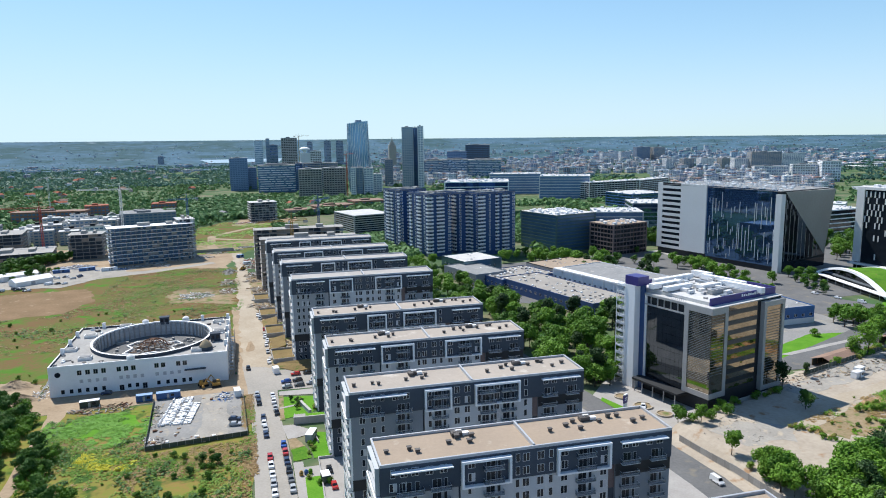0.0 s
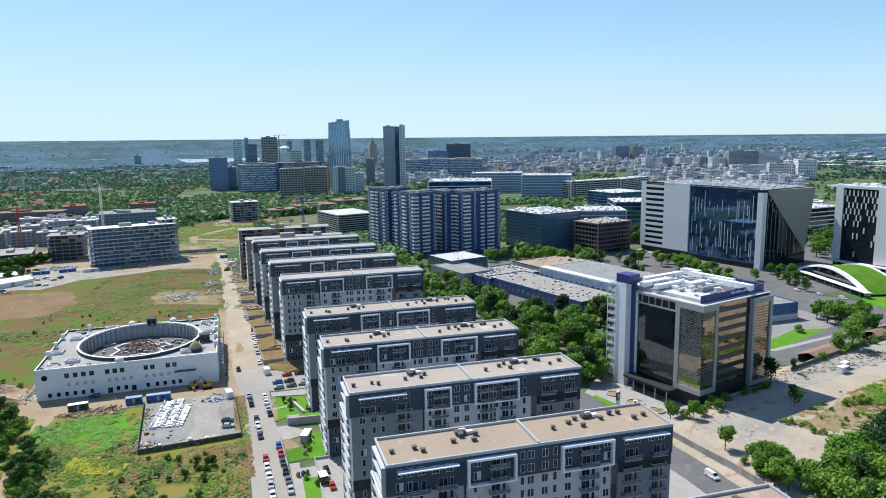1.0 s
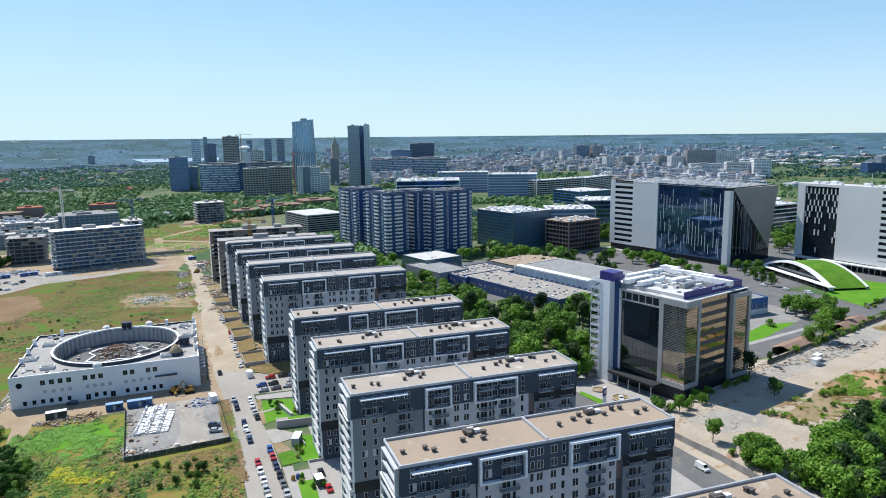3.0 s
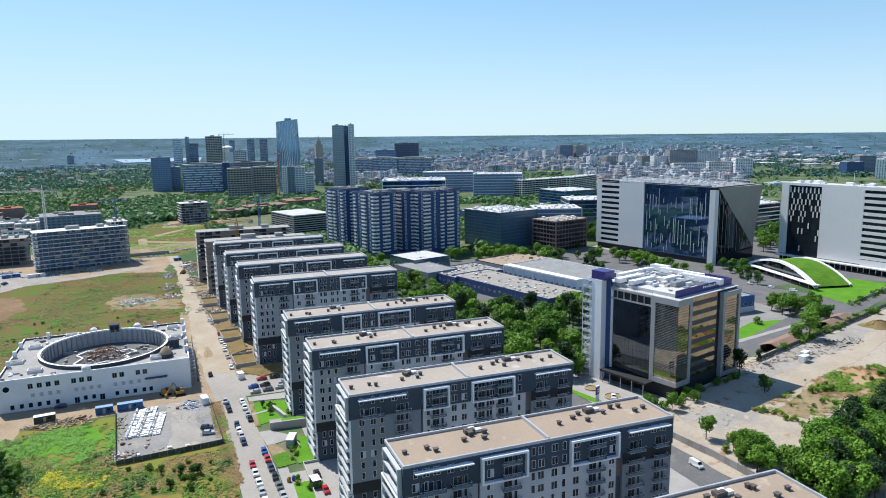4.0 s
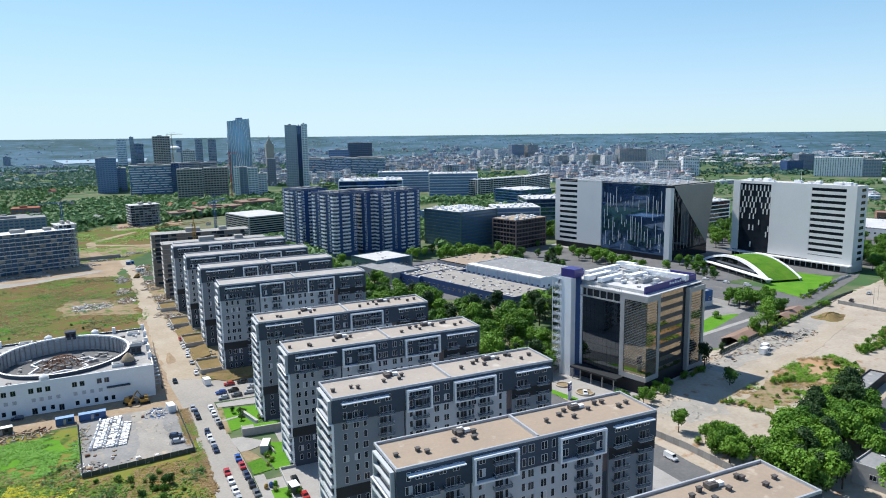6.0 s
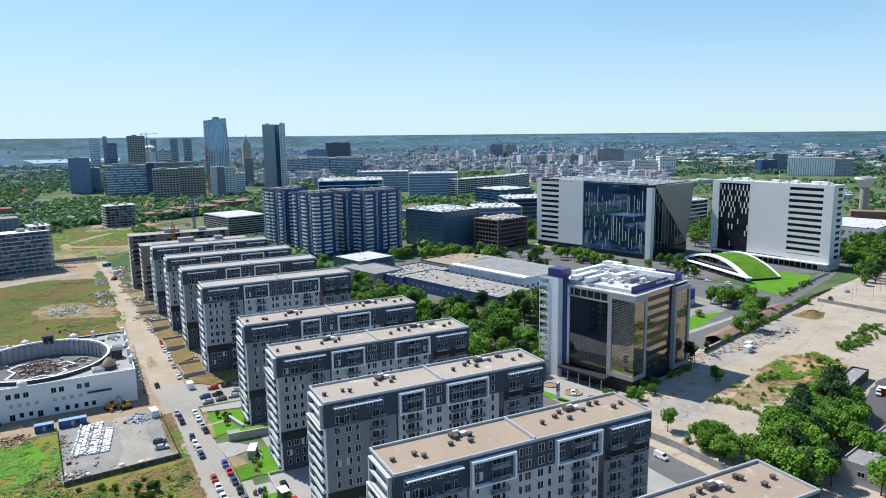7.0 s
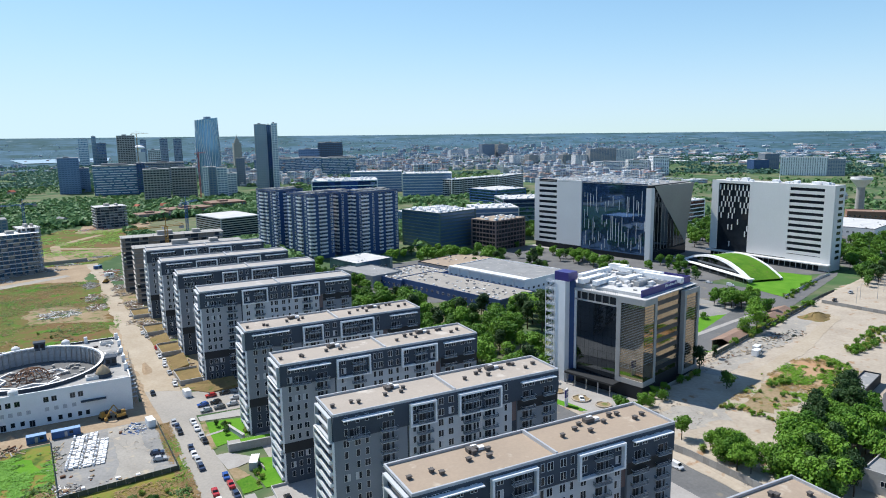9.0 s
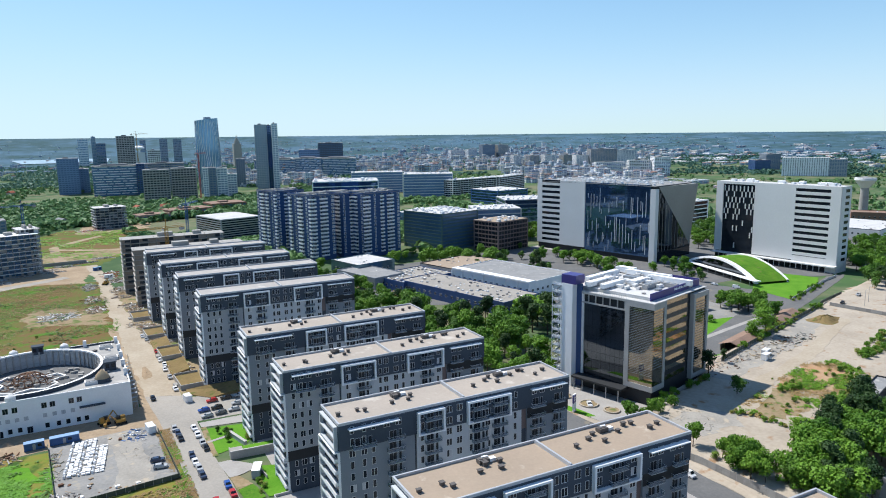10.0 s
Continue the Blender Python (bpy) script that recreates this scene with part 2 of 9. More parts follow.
def island_mat(name, cols, rough=0.85):
    """Colour picked building by building."""
    m = mat(name, cols[0], rough=rough, bump=0.0)
    N, L = m.node_tree.nodes, m.node_tree.links
    geo = N.new("ShaderNodeNewGeometry")
    rp = N.new("ShaderNodeValToRGB")
    rp.color_ramp.interpolation = "CONSTANT"
    e = rp.color_ramp.elements
    while len(e) < len(cols):
        e.new(0.5)
    for i, c in enumerate(cols):
        e[i].position, e[i].color = i / len(cols), (*c, 1)
    L.new(geo.outputs["Random Per Island"], rp.inputs["Fac"])
    L.new(rp.outputs["Color"], N["Principled BSDF"].inputs["Base Color"])
    return m


# the bluish tones among these walls and roofs stand in for distance haze
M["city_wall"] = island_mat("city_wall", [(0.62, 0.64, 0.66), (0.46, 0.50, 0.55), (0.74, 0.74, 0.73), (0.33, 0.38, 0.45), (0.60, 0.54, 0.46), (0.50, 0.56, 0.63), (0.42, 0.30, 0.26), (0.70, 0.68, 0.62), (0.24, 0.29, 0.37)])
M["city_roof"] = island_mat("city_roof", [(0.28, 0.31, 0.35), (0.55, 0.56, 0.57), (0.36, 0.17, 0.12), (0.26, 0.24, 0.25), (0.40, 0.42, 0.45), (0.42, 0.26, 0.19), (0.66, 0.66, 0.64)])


M["umber"] = mat("umber", (0.20, 0.155, 0.145), (0.155, 0.12, 0.115), 0.8, 0.2, 1.5, 0.05)
M["dry_grass"] = mat("dry_grass", (0.235, 0.17, 0.075), (0.16, 0.115, 0.05), 0.95, 0.12, 0.9, 0.6, c3=(0.10, 0.125, 0.03), spots=0.6)
M["teal_panel"] = mat("teal_panel", (0.06, 0.125, 0.13), (0.04, 0.09, 0.095), 0.4, 0.2, 1.5, 0.03)
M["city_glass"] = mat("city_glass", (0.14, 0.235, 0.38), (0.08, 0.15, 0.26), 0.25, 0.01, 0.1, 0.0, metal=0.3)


M["panel_bronze"] = mat("panel_bronze", (0.34, 0.325, 0.29), (0.28, 0.265, 0.235), 0.6, 0.05, 0.8, 0.05)
M["tarmac"] = mat("tarmac", (0.17, 0.168, 0.165), (0.12, 0.12, 0.12), 0.9, 0.08, 1.0, 0.2, c3=(0.205, 0.185, 0.15), spots=0.6)
M["yard_dark"] = mat("yard_dark", (0.30, 0.29, 0.275), (0.21, 0.205, 0.195), 0.9, 0.1, 1.0, 0.2, c3=(0.33, 0.30, 0.25), spots=0.58)


def see_through(m, amount):
    """Thin tinted glass: part of the light goes straight on."""
    N, L = m.node_tree.nodes, m.node_tree.links
    t, mx = N.new("ShaderNodeBsdfTransparent"), N.new("ShaderNodeMixShader")
    t.inputs["Color"].default_value = (0.85, 0.9, 0.92, 1)
    mx.inputs[0].default_value = amount
    L.new(N["Principled BSDF"].outputs[0], mx.inputs[1])
    L.new(t.outputs[0], mx.inputs[2])
    L.new(mx.outputs[0], N["Material Output"].inputs["Surface"])


see_through(M["rail_glass"], 0.72)
M["glass"].node_tree.nodes["Principled BSDF"].inputs["Specular IOR Level"].default_value = 0.28
M["roof_mid"] = mat("roof_mid", (0.40, 0.385, 0.36), (0.29, 0.28, 0.265), 0.9, 0.1, 0.8, 0.2, c3=(0.48, 0.46, 0.43), spots=0.6)
M["gravel_roof"] = mat("gravel_roof", (0.36, 0.33, 0.29), (0.28, 0.26, 0.235), 0.95, 0.1, 1.2, 0.2)
PAINT = {}
for nm, c in dict(white=(0.75, 0.75, 0.75), silver=(0.42, 0.43, 0.44), black=(0.015, 0.016, 0.018), grey=(0.13, 0.135, 0.14), blue=(0.03, 0.09, 0.33), red=(0.42, 0.03, 0.03), navy=(0.03, 0.045, 0.09)).items():
    PAINT[nm] = mat("paint_" + nm, c, tuple(v * 0.9 for v in c), 0.25, 0.5, 2.0, 0.0, ior=1.6)


# ---- building blocks ----
class Geo:
    """Collects vertices and faces of one mesh."""

    def __init__(self):
        self.v, self.f, self.m = [], [], []

    def weld(self):
        """Shares the vertices that lie on one another."""
        seen, idx, out = {}, [], []
        for p in self.v:
            k = tuple(round(c, 4) for c in p)
            if k not in seen:
                seen[k] = len(out)
                out.append(p)
            idx.append(seen[k])
        self.v = out
        self.f = [tuple(idx[i] for i in q) for q in self.f]
        return self

    def face(self, pts, m=0):
        n = len(self.v)
        self.v.extend(tuple(p) for p in pts)
        self.f.append(tuple(range(n, n + len(pts))))
        self.m.append(m)
        return self

    def box(self, x0, x1, y0, y1, z0, z1, m=0, top=None):
        n = len(self.v)
        self.v += [(x0, y0, z0), (x1, y0, z0), (x1, y1, z0), (x0, y1, z0), (x0, y0, z1), (x1, y0, z1), (x1, y1, z1), (x0, y1, z1)]
        for q in ((0, 3, 2, 1), (0, 1, 5, 4), (1, 2, 6, 5), (2, 3, 7, 6), (3, 0, 4, 7)):
            self.f.append(tuple(n + i for i in q))
            self.m.append(m)
        self.f.append((n + 4, n + 5, n + 6, n + 7))
        self.m.append(m if top is None else top)
        return self

    def prism(self, poly, z0, z1, m=0, top=None):
        n, k = len(self.v), len(poly)
        self.v += [(p[0], p[1], z0) for p in poly] + [(p[0], p[1], z1) for p in poly]
        for i in range(k):
            j = (i + 1) % k
            self.f.append((n + i, n + j, n + k + j, n + k + i))
            self.m.append(m)
        self.f.append(tuple(n + k + i for i in range(k)))
        self.m.append(m if top is None else top)
        self.f.append(tuple(n + i for i in reversed(range(k))))
        self.m.append(m)
        return self

    def cyl(self, x, y, z0, z1, r0, r1=None, k=10, m=0):
        r1 = r0 if r1 is None else r1
        n = len(self.v)
        for z, r in ((z0, r0), (z1, r1)):
            self.v += [(x + r * math.cos(6.28319 * i / k), y + r * math.sin(6.28319 * i / k), z) for i in range(k)]
        for i in range(k):
            j = (i + 1) % k
            self.f.append((n + i, n + j, n + k + j, n + k + i))
            self.m.append(m)
        self.f += [tuple(n + k + i for i in range(k)), tuple(n + i for i in reversed(range(k)))]
        self.m += [m, m]
        return self

    def bar(self, a, b, r, k=4, m=0, r2=None):
        a, b = Vector(a), Vector(b)
        d = (b - a).normalized()
        s = d.cross(Vector((0, 0, 1)))
        s = s.normalized() if s.length > 1e-4 else Vector((1, 0, 0))
        u = s.cross(d)
        n = len(self.v)
        for c, rr in ((a, r), (b, r if r2 is None else r2)):
            self.v += [tuple(c + (s * math.cos(6.28319 * (i + 0.5) / k) + u * math.sin(6.28319 * (i + 0.5) / k)) * rr) for i in range(k)]
        for i in range(k):
            j = (i + 1) % k
            self.f.append((n + i, n + j, n + k + j, n + k + i))
            self.m.append(m)
        self.f += [tuple(n + k + i for i in range(k)), tuple(n + i for i in reversed(range(k)))]
        self.m += [m, m]
        return self

    def mesh(self, name, *mats):
        me = bpy.data.meshes.new(name)
        me.from_pydata(self.v, [], self.f)
        for mt in mats:
            me.materials.append(M[mt] if isinstance(mt, str) else mt)
        if len(mats) > 1:
            me.polygons.foreach_set("material_index", self.m)
        me.update()
        return me


def part(name, geo, mats, parent, label="", at=None):
    """One mesh object under a thing or part. geo: a Geo or a finished mesh."""
    if isinstance(geo, Geo):
        geo = geo.mesh(name, *((mats,) if isinstance(mats, (str, bpy.types.Material)) else mats))
    ob = new(name, geo)
    ob.parent = parent
    if at is not None:
        ob.matrix_basis = at if isinstance(at, Matrix) else Matrix.Translation(at)
    return tagged(ob, label)


def thing(name, m, label, category, group="", kind=""):
    ob = new(name)
    ob.empty_display_size = 0.5
    ob.matrix_basis = m
    return tagged(ob, label, category, group, kind)


def solid(name, geo, mats, label, category, group="", kind="", m=None):
    ob = new(name, geo.mesh(name, *((mats,) if isinstance(mats, (str, bpy.types.Material)) else mats)) if isinstance(geo, Geo) else geo)
    if m is not None:
        ob.matrix_basis = m
    return tagged(ob, label, category, group, kind)


def wobble(poly, step, amp, seed):
    """A polygon with its sides broken up and unevenly shifted."""
    rnd, out = random.Random(seed), []
    for i, p in enumerate(poly):
        q = poly[(i + 1) % len(poly)]
        k = max(1, int(math.dist(p, q) / step))
        for j in range(k):
            s = j / k
            out.append((p[0] + (q[0] - p[0]) * s + rnd.uniform(-amp, amp), p[1] + (q[1] - p[1]) * s + rnd.uniform(-amp, amp)))
    return out


def inside(p, poly):
    x, y, c = p[0], p[1], False
    for i in range(len(poly)):
        (x1, y1), (x2, y2) = poly[i], poly[i - 1]
        if (y1 > y) != (y2 > y) and x < (x2 - x1) * (y - y1) / (y2 - y1) + x1:
            c = not c
    return c


LAID = []


def ramp(v, a, b):
    t = min(1.0, max(0.0, (v - a) / (b - a)))
    return t * t * (3 - 2 * t)


def gz(x, y):
    """Height of the ground: the cleared lot east of the road lies on a raised terrace."""
    dx, dy = x - 149.5, y - 192.5
    south, east = 0.276 * dx - 0.961 * dy, 0.961 * dx + 0.276 * dy
    edge = ramp(south, 2.9, 3.3) if east < 44 else ramp(south, -9, -4)
    return 3.5 * ramp(x, 127.5, 134) * edge


def patch(name, poly, level, material, label, category="ground", step=4.0, amp=0.5, seed=1, thick=0.03, lift=0.0):
    """A flat area lying on the ground, a few centimetres proud."""
    LAID.append(name)
    z = 0.04 * level + 0.0011 * len(LAID) + lift
    g = Geo().prism(wobble(poly, step, amp, seed) if amp else poly, z - thick, z)
    return solid(name, g, material, label, category, kind="structure")


# ---- ground ----
def rise(x, y):
    """The far plain climbs gently, so that it closes the view at the horizon."""
    r = math.hypot(x, y)
    if r < 3200:
        return 0.0
    top = 108.0 - 0.52 * max(-60.0, min(80.0, math.degrees(math.atan2(x, y))))
    return top * ((r - 3200) / 1600) ** 1.15


def build_ground():
    g = Geo()
    rad = [0, 60, 150, 300, 600, 1000, 1500, 2000, 2600, 3200] + [3200 + 100 * i for i in range(1, 17)]
    k = 96
    for r in rad:
        for i in range(k):
            a = 6.28319 * i / k
            x, y = r * math.sin(a), r * math.cos(a)
            g.v.append((x, y, rise(x, y)))
    for j in range(len(rad) - 1):
        for i in range(k):
            i2 = (i + 1) % k
            g.f.append((j * k + i, (j + 1) * k + i, (j + 1) * k + i2, j * k + i2))
            # the outer rings take the haze-tinted ground
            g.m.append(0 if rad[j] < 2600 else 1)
    solid("ground", g, ("city_ground", "far_plain_haze"), "wide plain of green and dusty earth, hazed blue by colour towards the horizon", "ground", kind="structure")


build_ground()
STREET_W = [(-8, 60), (-11.5, 183), (-13.3, 233), (-15.5, 266), (-19, 300), (-22, 352), (-25, 420), (-30, 510), (-32, 560), (-40, 640)]
STREET_E = [(-31, 640), (-24, 555), (-20.5, 500), (-13, 395), (-9, 367), (-6, 324), (-4.8, 294), (-3.6, 262), (-3.3, 238), (-0.9, 211), (0.6, 177), (4, 60)]
patch("meadow", [(-140, 60), (-9, 60), (-12, 183), (-14, 262), (-50, 262), (-95, 262), (-160, 262)], 1, "scrub", "overgrown meadow with dry grass and yellow flowers", seed=2)
patch("meadow", [(-260, 290), (-96, 290), (-16, 300), (-18, 470), (-24, 560), (-70, 575), (-140, 556), (-260, 560)], 1, "meadow", "rough field of green and dry brown grass", seed=3)
patch("dirt", [(-190, 286), (-100, 262), (-50, 264), (-14, 262), (-14, 300), (-19, 352), (-27, 352), (-21, 290), (-96, 272), (-102, 300), (-190, 330)], 2, "dirt", "bare trodden dirt around the unfinished round hall", seed=4)
patch("dirt", [(-97, 270), (-22, 276), (-16, 420), (-29, 420), (-25, 352), (-28, 300), (-98, 292)], 2, "dirt", "sandy dirt along the street", seed=5)
patch("dirt", [(-72, 446), (-50, 438), (-28, 430), (-30, 462), (-50, 486), (-70, 488)], 2, "soil_mix", "bare dirt around a heap of timber", seed=6, amp=3.0)
patch("dirt", [(-200, 420), (-128, 436), (-118, 470), (-132, 510), (-210, 500)], 2, "ploughed", "ploughed brown dirt clearing", seed=7, amp=2.0)
for q, (x, y, rx, ry) in enumerate(((-60, 212, 6, 4), (-50, 207, 4, 2.4))):
    patch("flowers", [(x + rx * math.cos(a * 0.5236), y + ry * math.sin(a * 0.5236)) for a in range(12)], 2, "flower", "patch of yellow wild flowers", category="flowers", step=1.5, amp=0.9, seed=60 + q)
patch("track", [(-88, 120), (-83, 120), (-81, 199), (-82, 223), (-82.5, 251), (-83, 268), (-90, 268), (-87.5, 250), (-86, 222), (-85.5, 199)], 2, "dirt", "pale rutted dirt track through the meadow", category="track", seed=8)
patch("street", STREET_W[:5] + STREET_E[6:], 3, "street", "dusty pale residential street with parked cars", category="street", amp=0.15, seed=9)
patch("street", STREET_W[4:] + STREET_E[:7], 3, "street_dirt", "unpaved dusty street running to a building site", category="street", amp=1.3, seed=10)
patch("yard", [(-51.5, 266), (-17.5, 269), (-14.6, 222), (-47.5, 218.4)], 3, "yard_dark", "concrete storage yard strewn with pallets", category="yard", amp=0.2, seed=11)
patch("track", [(-33.5, 267), (-26, 268), (-22.5, 252), (-21.5, 224), (-34, 222), (-31, 240)], 4, "yard", "pale worn corridor through the storage yard", category="track", amp=0.8, step=2.5, seed=86)
patch("lawn", [(-80, 252), (-70, 257), (-54, 251), (-52, 241), (-60, 236), (-74, 238)], 2, "lawn", "patch of bright fresh green grass", category="grass", amp=2.6, seed=12, step=3.0)
# plots between the street and the slabs
for y0, y1 in ((113, 152), (155, 192)):
    patch("lawn", [(3.5, y0), (11.5, y0), (11.0, y1 - 7), (2.5, y1 - 7)], 2, "lawn", "small bright green front lawn", category="grass", amp=0.1, seed=int(y0))
    patch("path", [(2.8, y1 - 7), (13, y1 - 7), (13, y1), (2.6, y1)], 2, "paving", "pale paved access path and parking bay", category="path", amp=0.0)
    patch("path", [(11.5, y0), (13.2, y0), (13.2, y1 - 7), (11.5, y1 - 7)], 3, "paving", "narrow paved footpath along the facade", category="path", amp=0.0)
patch("lawn", [(-2.2, 255.5), (12.6, 253.5), (12.0, 241), (8.4, 236), (-2.4, 232.6)], 3, "lawn", "bright green front lawn with bare edges", category="grass", amp=0.3, step=2.0, seed=81)
patch("soil", [(-3.3, 257), (-1.6, 257), (-1.4, 231.5), (-3.2, 231.5)], 4, "soil_mix", "strip of bare soil beside a lawn", amp=0.25, step=2.0, seed=82)
patch("path", [(-3.2, 244.2), (3.6, 246.2), (3.9, 244.8), (-3.1, 242.8)], 5, "paving", "narrow pale path across the lawn", category="path", amp=0.0)
patch("path", [(-3.0, 257.5), (12.8, 255), (13, 262), (-3.3, 262)], 4, "paving", "pale paved forecourt beside parked cars", category="path", amp=0.0)
patch("path", [(-2.6, 226.5), (1.4, 226.5), (9.5, 218), (2.2, 214.8), (-1.0, 214.5)], 4, "paving", "pale paved entrance beside a retaining wall", category="path", amp=0.1)
patch("gravel", [(-0.8, 214.4), (2.0, 214.6), (4.6, 207.5), (-0.1, 205.6)], 3, "soil_mix", "patch of brown gravel beside a shed", amp=0.2, step=1.5, seed=83)
patch("lawn", [(5.6, 209), (9.6, 217.6), (14.0, 216), (12.8, 197), (7.0, 197.6)], 4, "lawn", "bright green garden lawn", category="grass", amp=0.2, step=2.0, seed=84)
patch("lawn", [(-0.1, 205.4), (4.6, 207.2), (6.4, 197.8), (0.4, 197)], 4, "turf", "worn green lawn with a bare spot", category="grass", amp=0.2, step=2.0, seed=85)
patch("paving", [(8.6, 196.5), (13.6, 196.5), (13.6, 168), (8.0, 168)], 5, "paving", "pale concrete ramp with parked cars", category="path", amp=0.0)
patch("pavement", [(3.2, 110), (3.9, 110), (3.4, 196), (0.2, 196), (0.8, 177)], 2, "paving", "narrow pale pavement beside the street", category="pavement", amp=0.0)
patch("parking", [(-4.5, 264), (78, 262), (78, 292), (-5, 290)], 1, "street", "dusty pale car park between two slabs", category="car park", amp=0.3, seed=13)
patch("paving", [(14, 60), (108, 60), (104, 262), (12, 262)], 1, "paving", "paved courtyards between the slabs", category="paving", amp=0.0)
patch("dirt", [(-5, 292), (75, 292), (66, 520), (-24, 520)], 1, "soil_mix", "churned earth with dry grass round the slabs", seed=14)
patch("dirt", [(-262, 556), (-140, 552), (-72, 572), (-40, 560), (-34, 640), (-62, 672), (-110, 690), (-300, 740), (-310, 600)], 1, "dirt", "trodden building site earth", seed=24, amp=2.0)
patch("meadow", [(-90, 640), (-28, 640), (0, 700), (10, 860), (-60, 900), (-110, 800)], 1, "meadow", "green field beyond the building site", seed=25, amp=2.0)
patch("dirt", [(-48, 850), (20, 846), (34, 930), (-40, 936)], 2, "dirt", "bare earth round an unfinished house", seed=56, amp=3.0)
patch("dirt", [(-96, 690), (-60, 660), (-30, 664), (-4, 700), (0, 730), (-34, 716), (-70, 722)], 2, "soil_mix", "trodden earth at the field edge", seed=57, amp=3.0)
patch("track", [(-60, 650), (-50, 650), (-58, 700), (-62, 760), (-40, 800), (-20, 830), (-24, 836), (-46, 806), (-70, 764), (-66, 700)], 2, "dirt", "pale dirt track over the field", category="track", seed=26)
patch("track", [(-64, 740), (-30, 720), (0, 715), (0, 722), (-28, 728), (-62, 750)], 2, "dirt", "pale dirt track over the field", category="track", seed=27)
patch("paving", [(-262, 520), (-150, 540), (-96, 560), (-50, 588), (-54, 596), (-100, 572), (-262, 552)], 2, "yard", "gravel site road with parked trucks", category="road", seed=28, amp=0.6)
# boulevard behind the slabs
BLVD = [(116.5, 60), (128, 60), (125.5, 150), (119, 215), (105, 330), (94, 330), (108, 215), (113.5, 150)]
patch("road", BLVD, 2, "tarmac", "grey asphalt road behind the slabs", category="road", amp=0.0)
patch("pavement", [(106, 60), (116.5, 60), (113.5, 150), (108, 215), (94, 330), (84, 330), (98, 215), (104, 150)], 3, "paving", "pale pavement along the road", category="pavement", amp=0.0, thick=0.12)
patch("pavement", [(128, 60), (131, 60), (129, 150), (125, 190), (119, 215), (125.5, 150)], 3, "sand", "sandy verge along the road", category="pavement", amp=0.3)
for i in range(26):
    y = 66 + i * 5.6
    x = 122.2 - (y - 60) * 0.03 if y < 150 else 119.6 - (y - 150) * 0.09
    solid("lane_mark", Geo().box(x - 0.07, x + 0.07, y, y + 2.6, 0.06, 0.066), "line", "white painted lane dash on asphalt", "road marking", group="lane dashes", kind="structure")
# plots east of the road
patch("forecourt", [(118, 222), (126, 186), (150, 186), (160, 192), (150, 232), (134, 240)], 3, "paving", "pale paved office forecourt", category="forecourt", amp=0.0)


patch("lawn", [(118.6, 216), (120.2, 206), (123.5, 197), (126.2, 196), (125.0, 203), (122.0, 214), (120.4, 219)], 4, "lawn", "small lawn strip on the forecourt", category="grass", amp=0.0)


def planter(x, y, r, a0, a1, label="low curved tan stone planter"):
    """A low curved planter wall with soil inside."""
    b = thing("planter", pose(x, y, 0.16), label, "planter", "forecourt planters")
    g, n = Geo(), 18
    for i in range(n):
        p, q = radians(a0 + (a1 - a0) * i / n), radians(a0 + (a1 - a0) * (i + 1) / n)
        g.prism([(r * math.cos(p), r * math.sin(p)), ((r + 0.5) * math.cos(p), (r + 0.5) * math.sin(p)), ((r + 0.5) * math.cos(q), (r + 0.5) * math.sin(q)), (r * math.cos(q), r * math.sin(q))], 0, 0.55)
    part("wall", g.weld(), "sand", b)
    part("soil", Geo().prism([(r * math.cos(radians(a0 + (a1 - a0) * i / n)), r * math.sin(radians(a0 + (a1 - a0) * i / n))) for i in range(n + 1)], 0, 0.3), "soil_mix", b, "brown soil bed")


planter(131, 206, 3.2, 20, 330)
planter(134.5, 197, 2.6, 60, 380)
planter(128, 217, 2.4, 0, 300)


def terrace():
    g = Geo()
    xs, ys = [126 + 3.0 * i for i in range(118)], [40 + 3.0 * j for j in range(80)]
    for y in ys:
        for x in xs:
            g.v.append((x, y, gz(x, y) + 0.012 + 0.012 * noise.noise(Vector((x * 0.12, y * 0.12, 0))) * (1 if gz(x, y) > 3.4 else 0)))
    n = len(xs)
    for j in range(len(ys) - 1):
        for i in range(n - 1):
            q = (j * n + i, j * n + i + 1, (j + 1) * n + i + 1, (j + 1) * n + i)
            if max(g.v[k][2] for k in q) > 0.05:
                g.f.append(q)
                g.m.append(0)
    solid("terrace", g, "sand", "cleared sandy building lot on a raised terrace", "ground", kind="structure")


terrace()
patch("soil", [(200, 178), (230, 188), (246, 184), (240, 170), (206, 163)], 2, "orange_soil", "orange soil with weeds on the cleared lot", seed=16, amp=2.6, lift=3.40, thick=0.08)
patch("soil", [(168, 168), (196, 178), (205, 176), (200, 164), (191, 155), (176, 156)], 2, "soil_mix", "brown soil with weeds on the cleared lot", seed=17, amp=2.4, lift=3.40, thick=0.08, step=3)
patch("track", [(163, 168), (172, 166), (186, 171), (204, 181), (246, 193), (318, 222), (316, 227), (244, 199), (200, 187), (180, 178), (164, 176)], 3, "street_dirt", "pale worn track across the cleared lot", category="track", seed=51, amp=0.8, lift=3.40, thick=0.08)
patch("gravel", [(190, 190), (206, 197), (252, 206), (302, 226), (306, 238), (250, 221), (207, 207), (186, 199)], 2, "yard", "grey broken concrete and gravel on the lot", seed=52, amp=2.0, lift=3.40, thick=0.08)
patch("gravel", [(136, 172), (150, 178), (166, 170), (160, 160), (142, 162)], 2, "yard", "pale gravel on the lot", seed=53, amp=2.4, lift=3.40, thick=0.08)
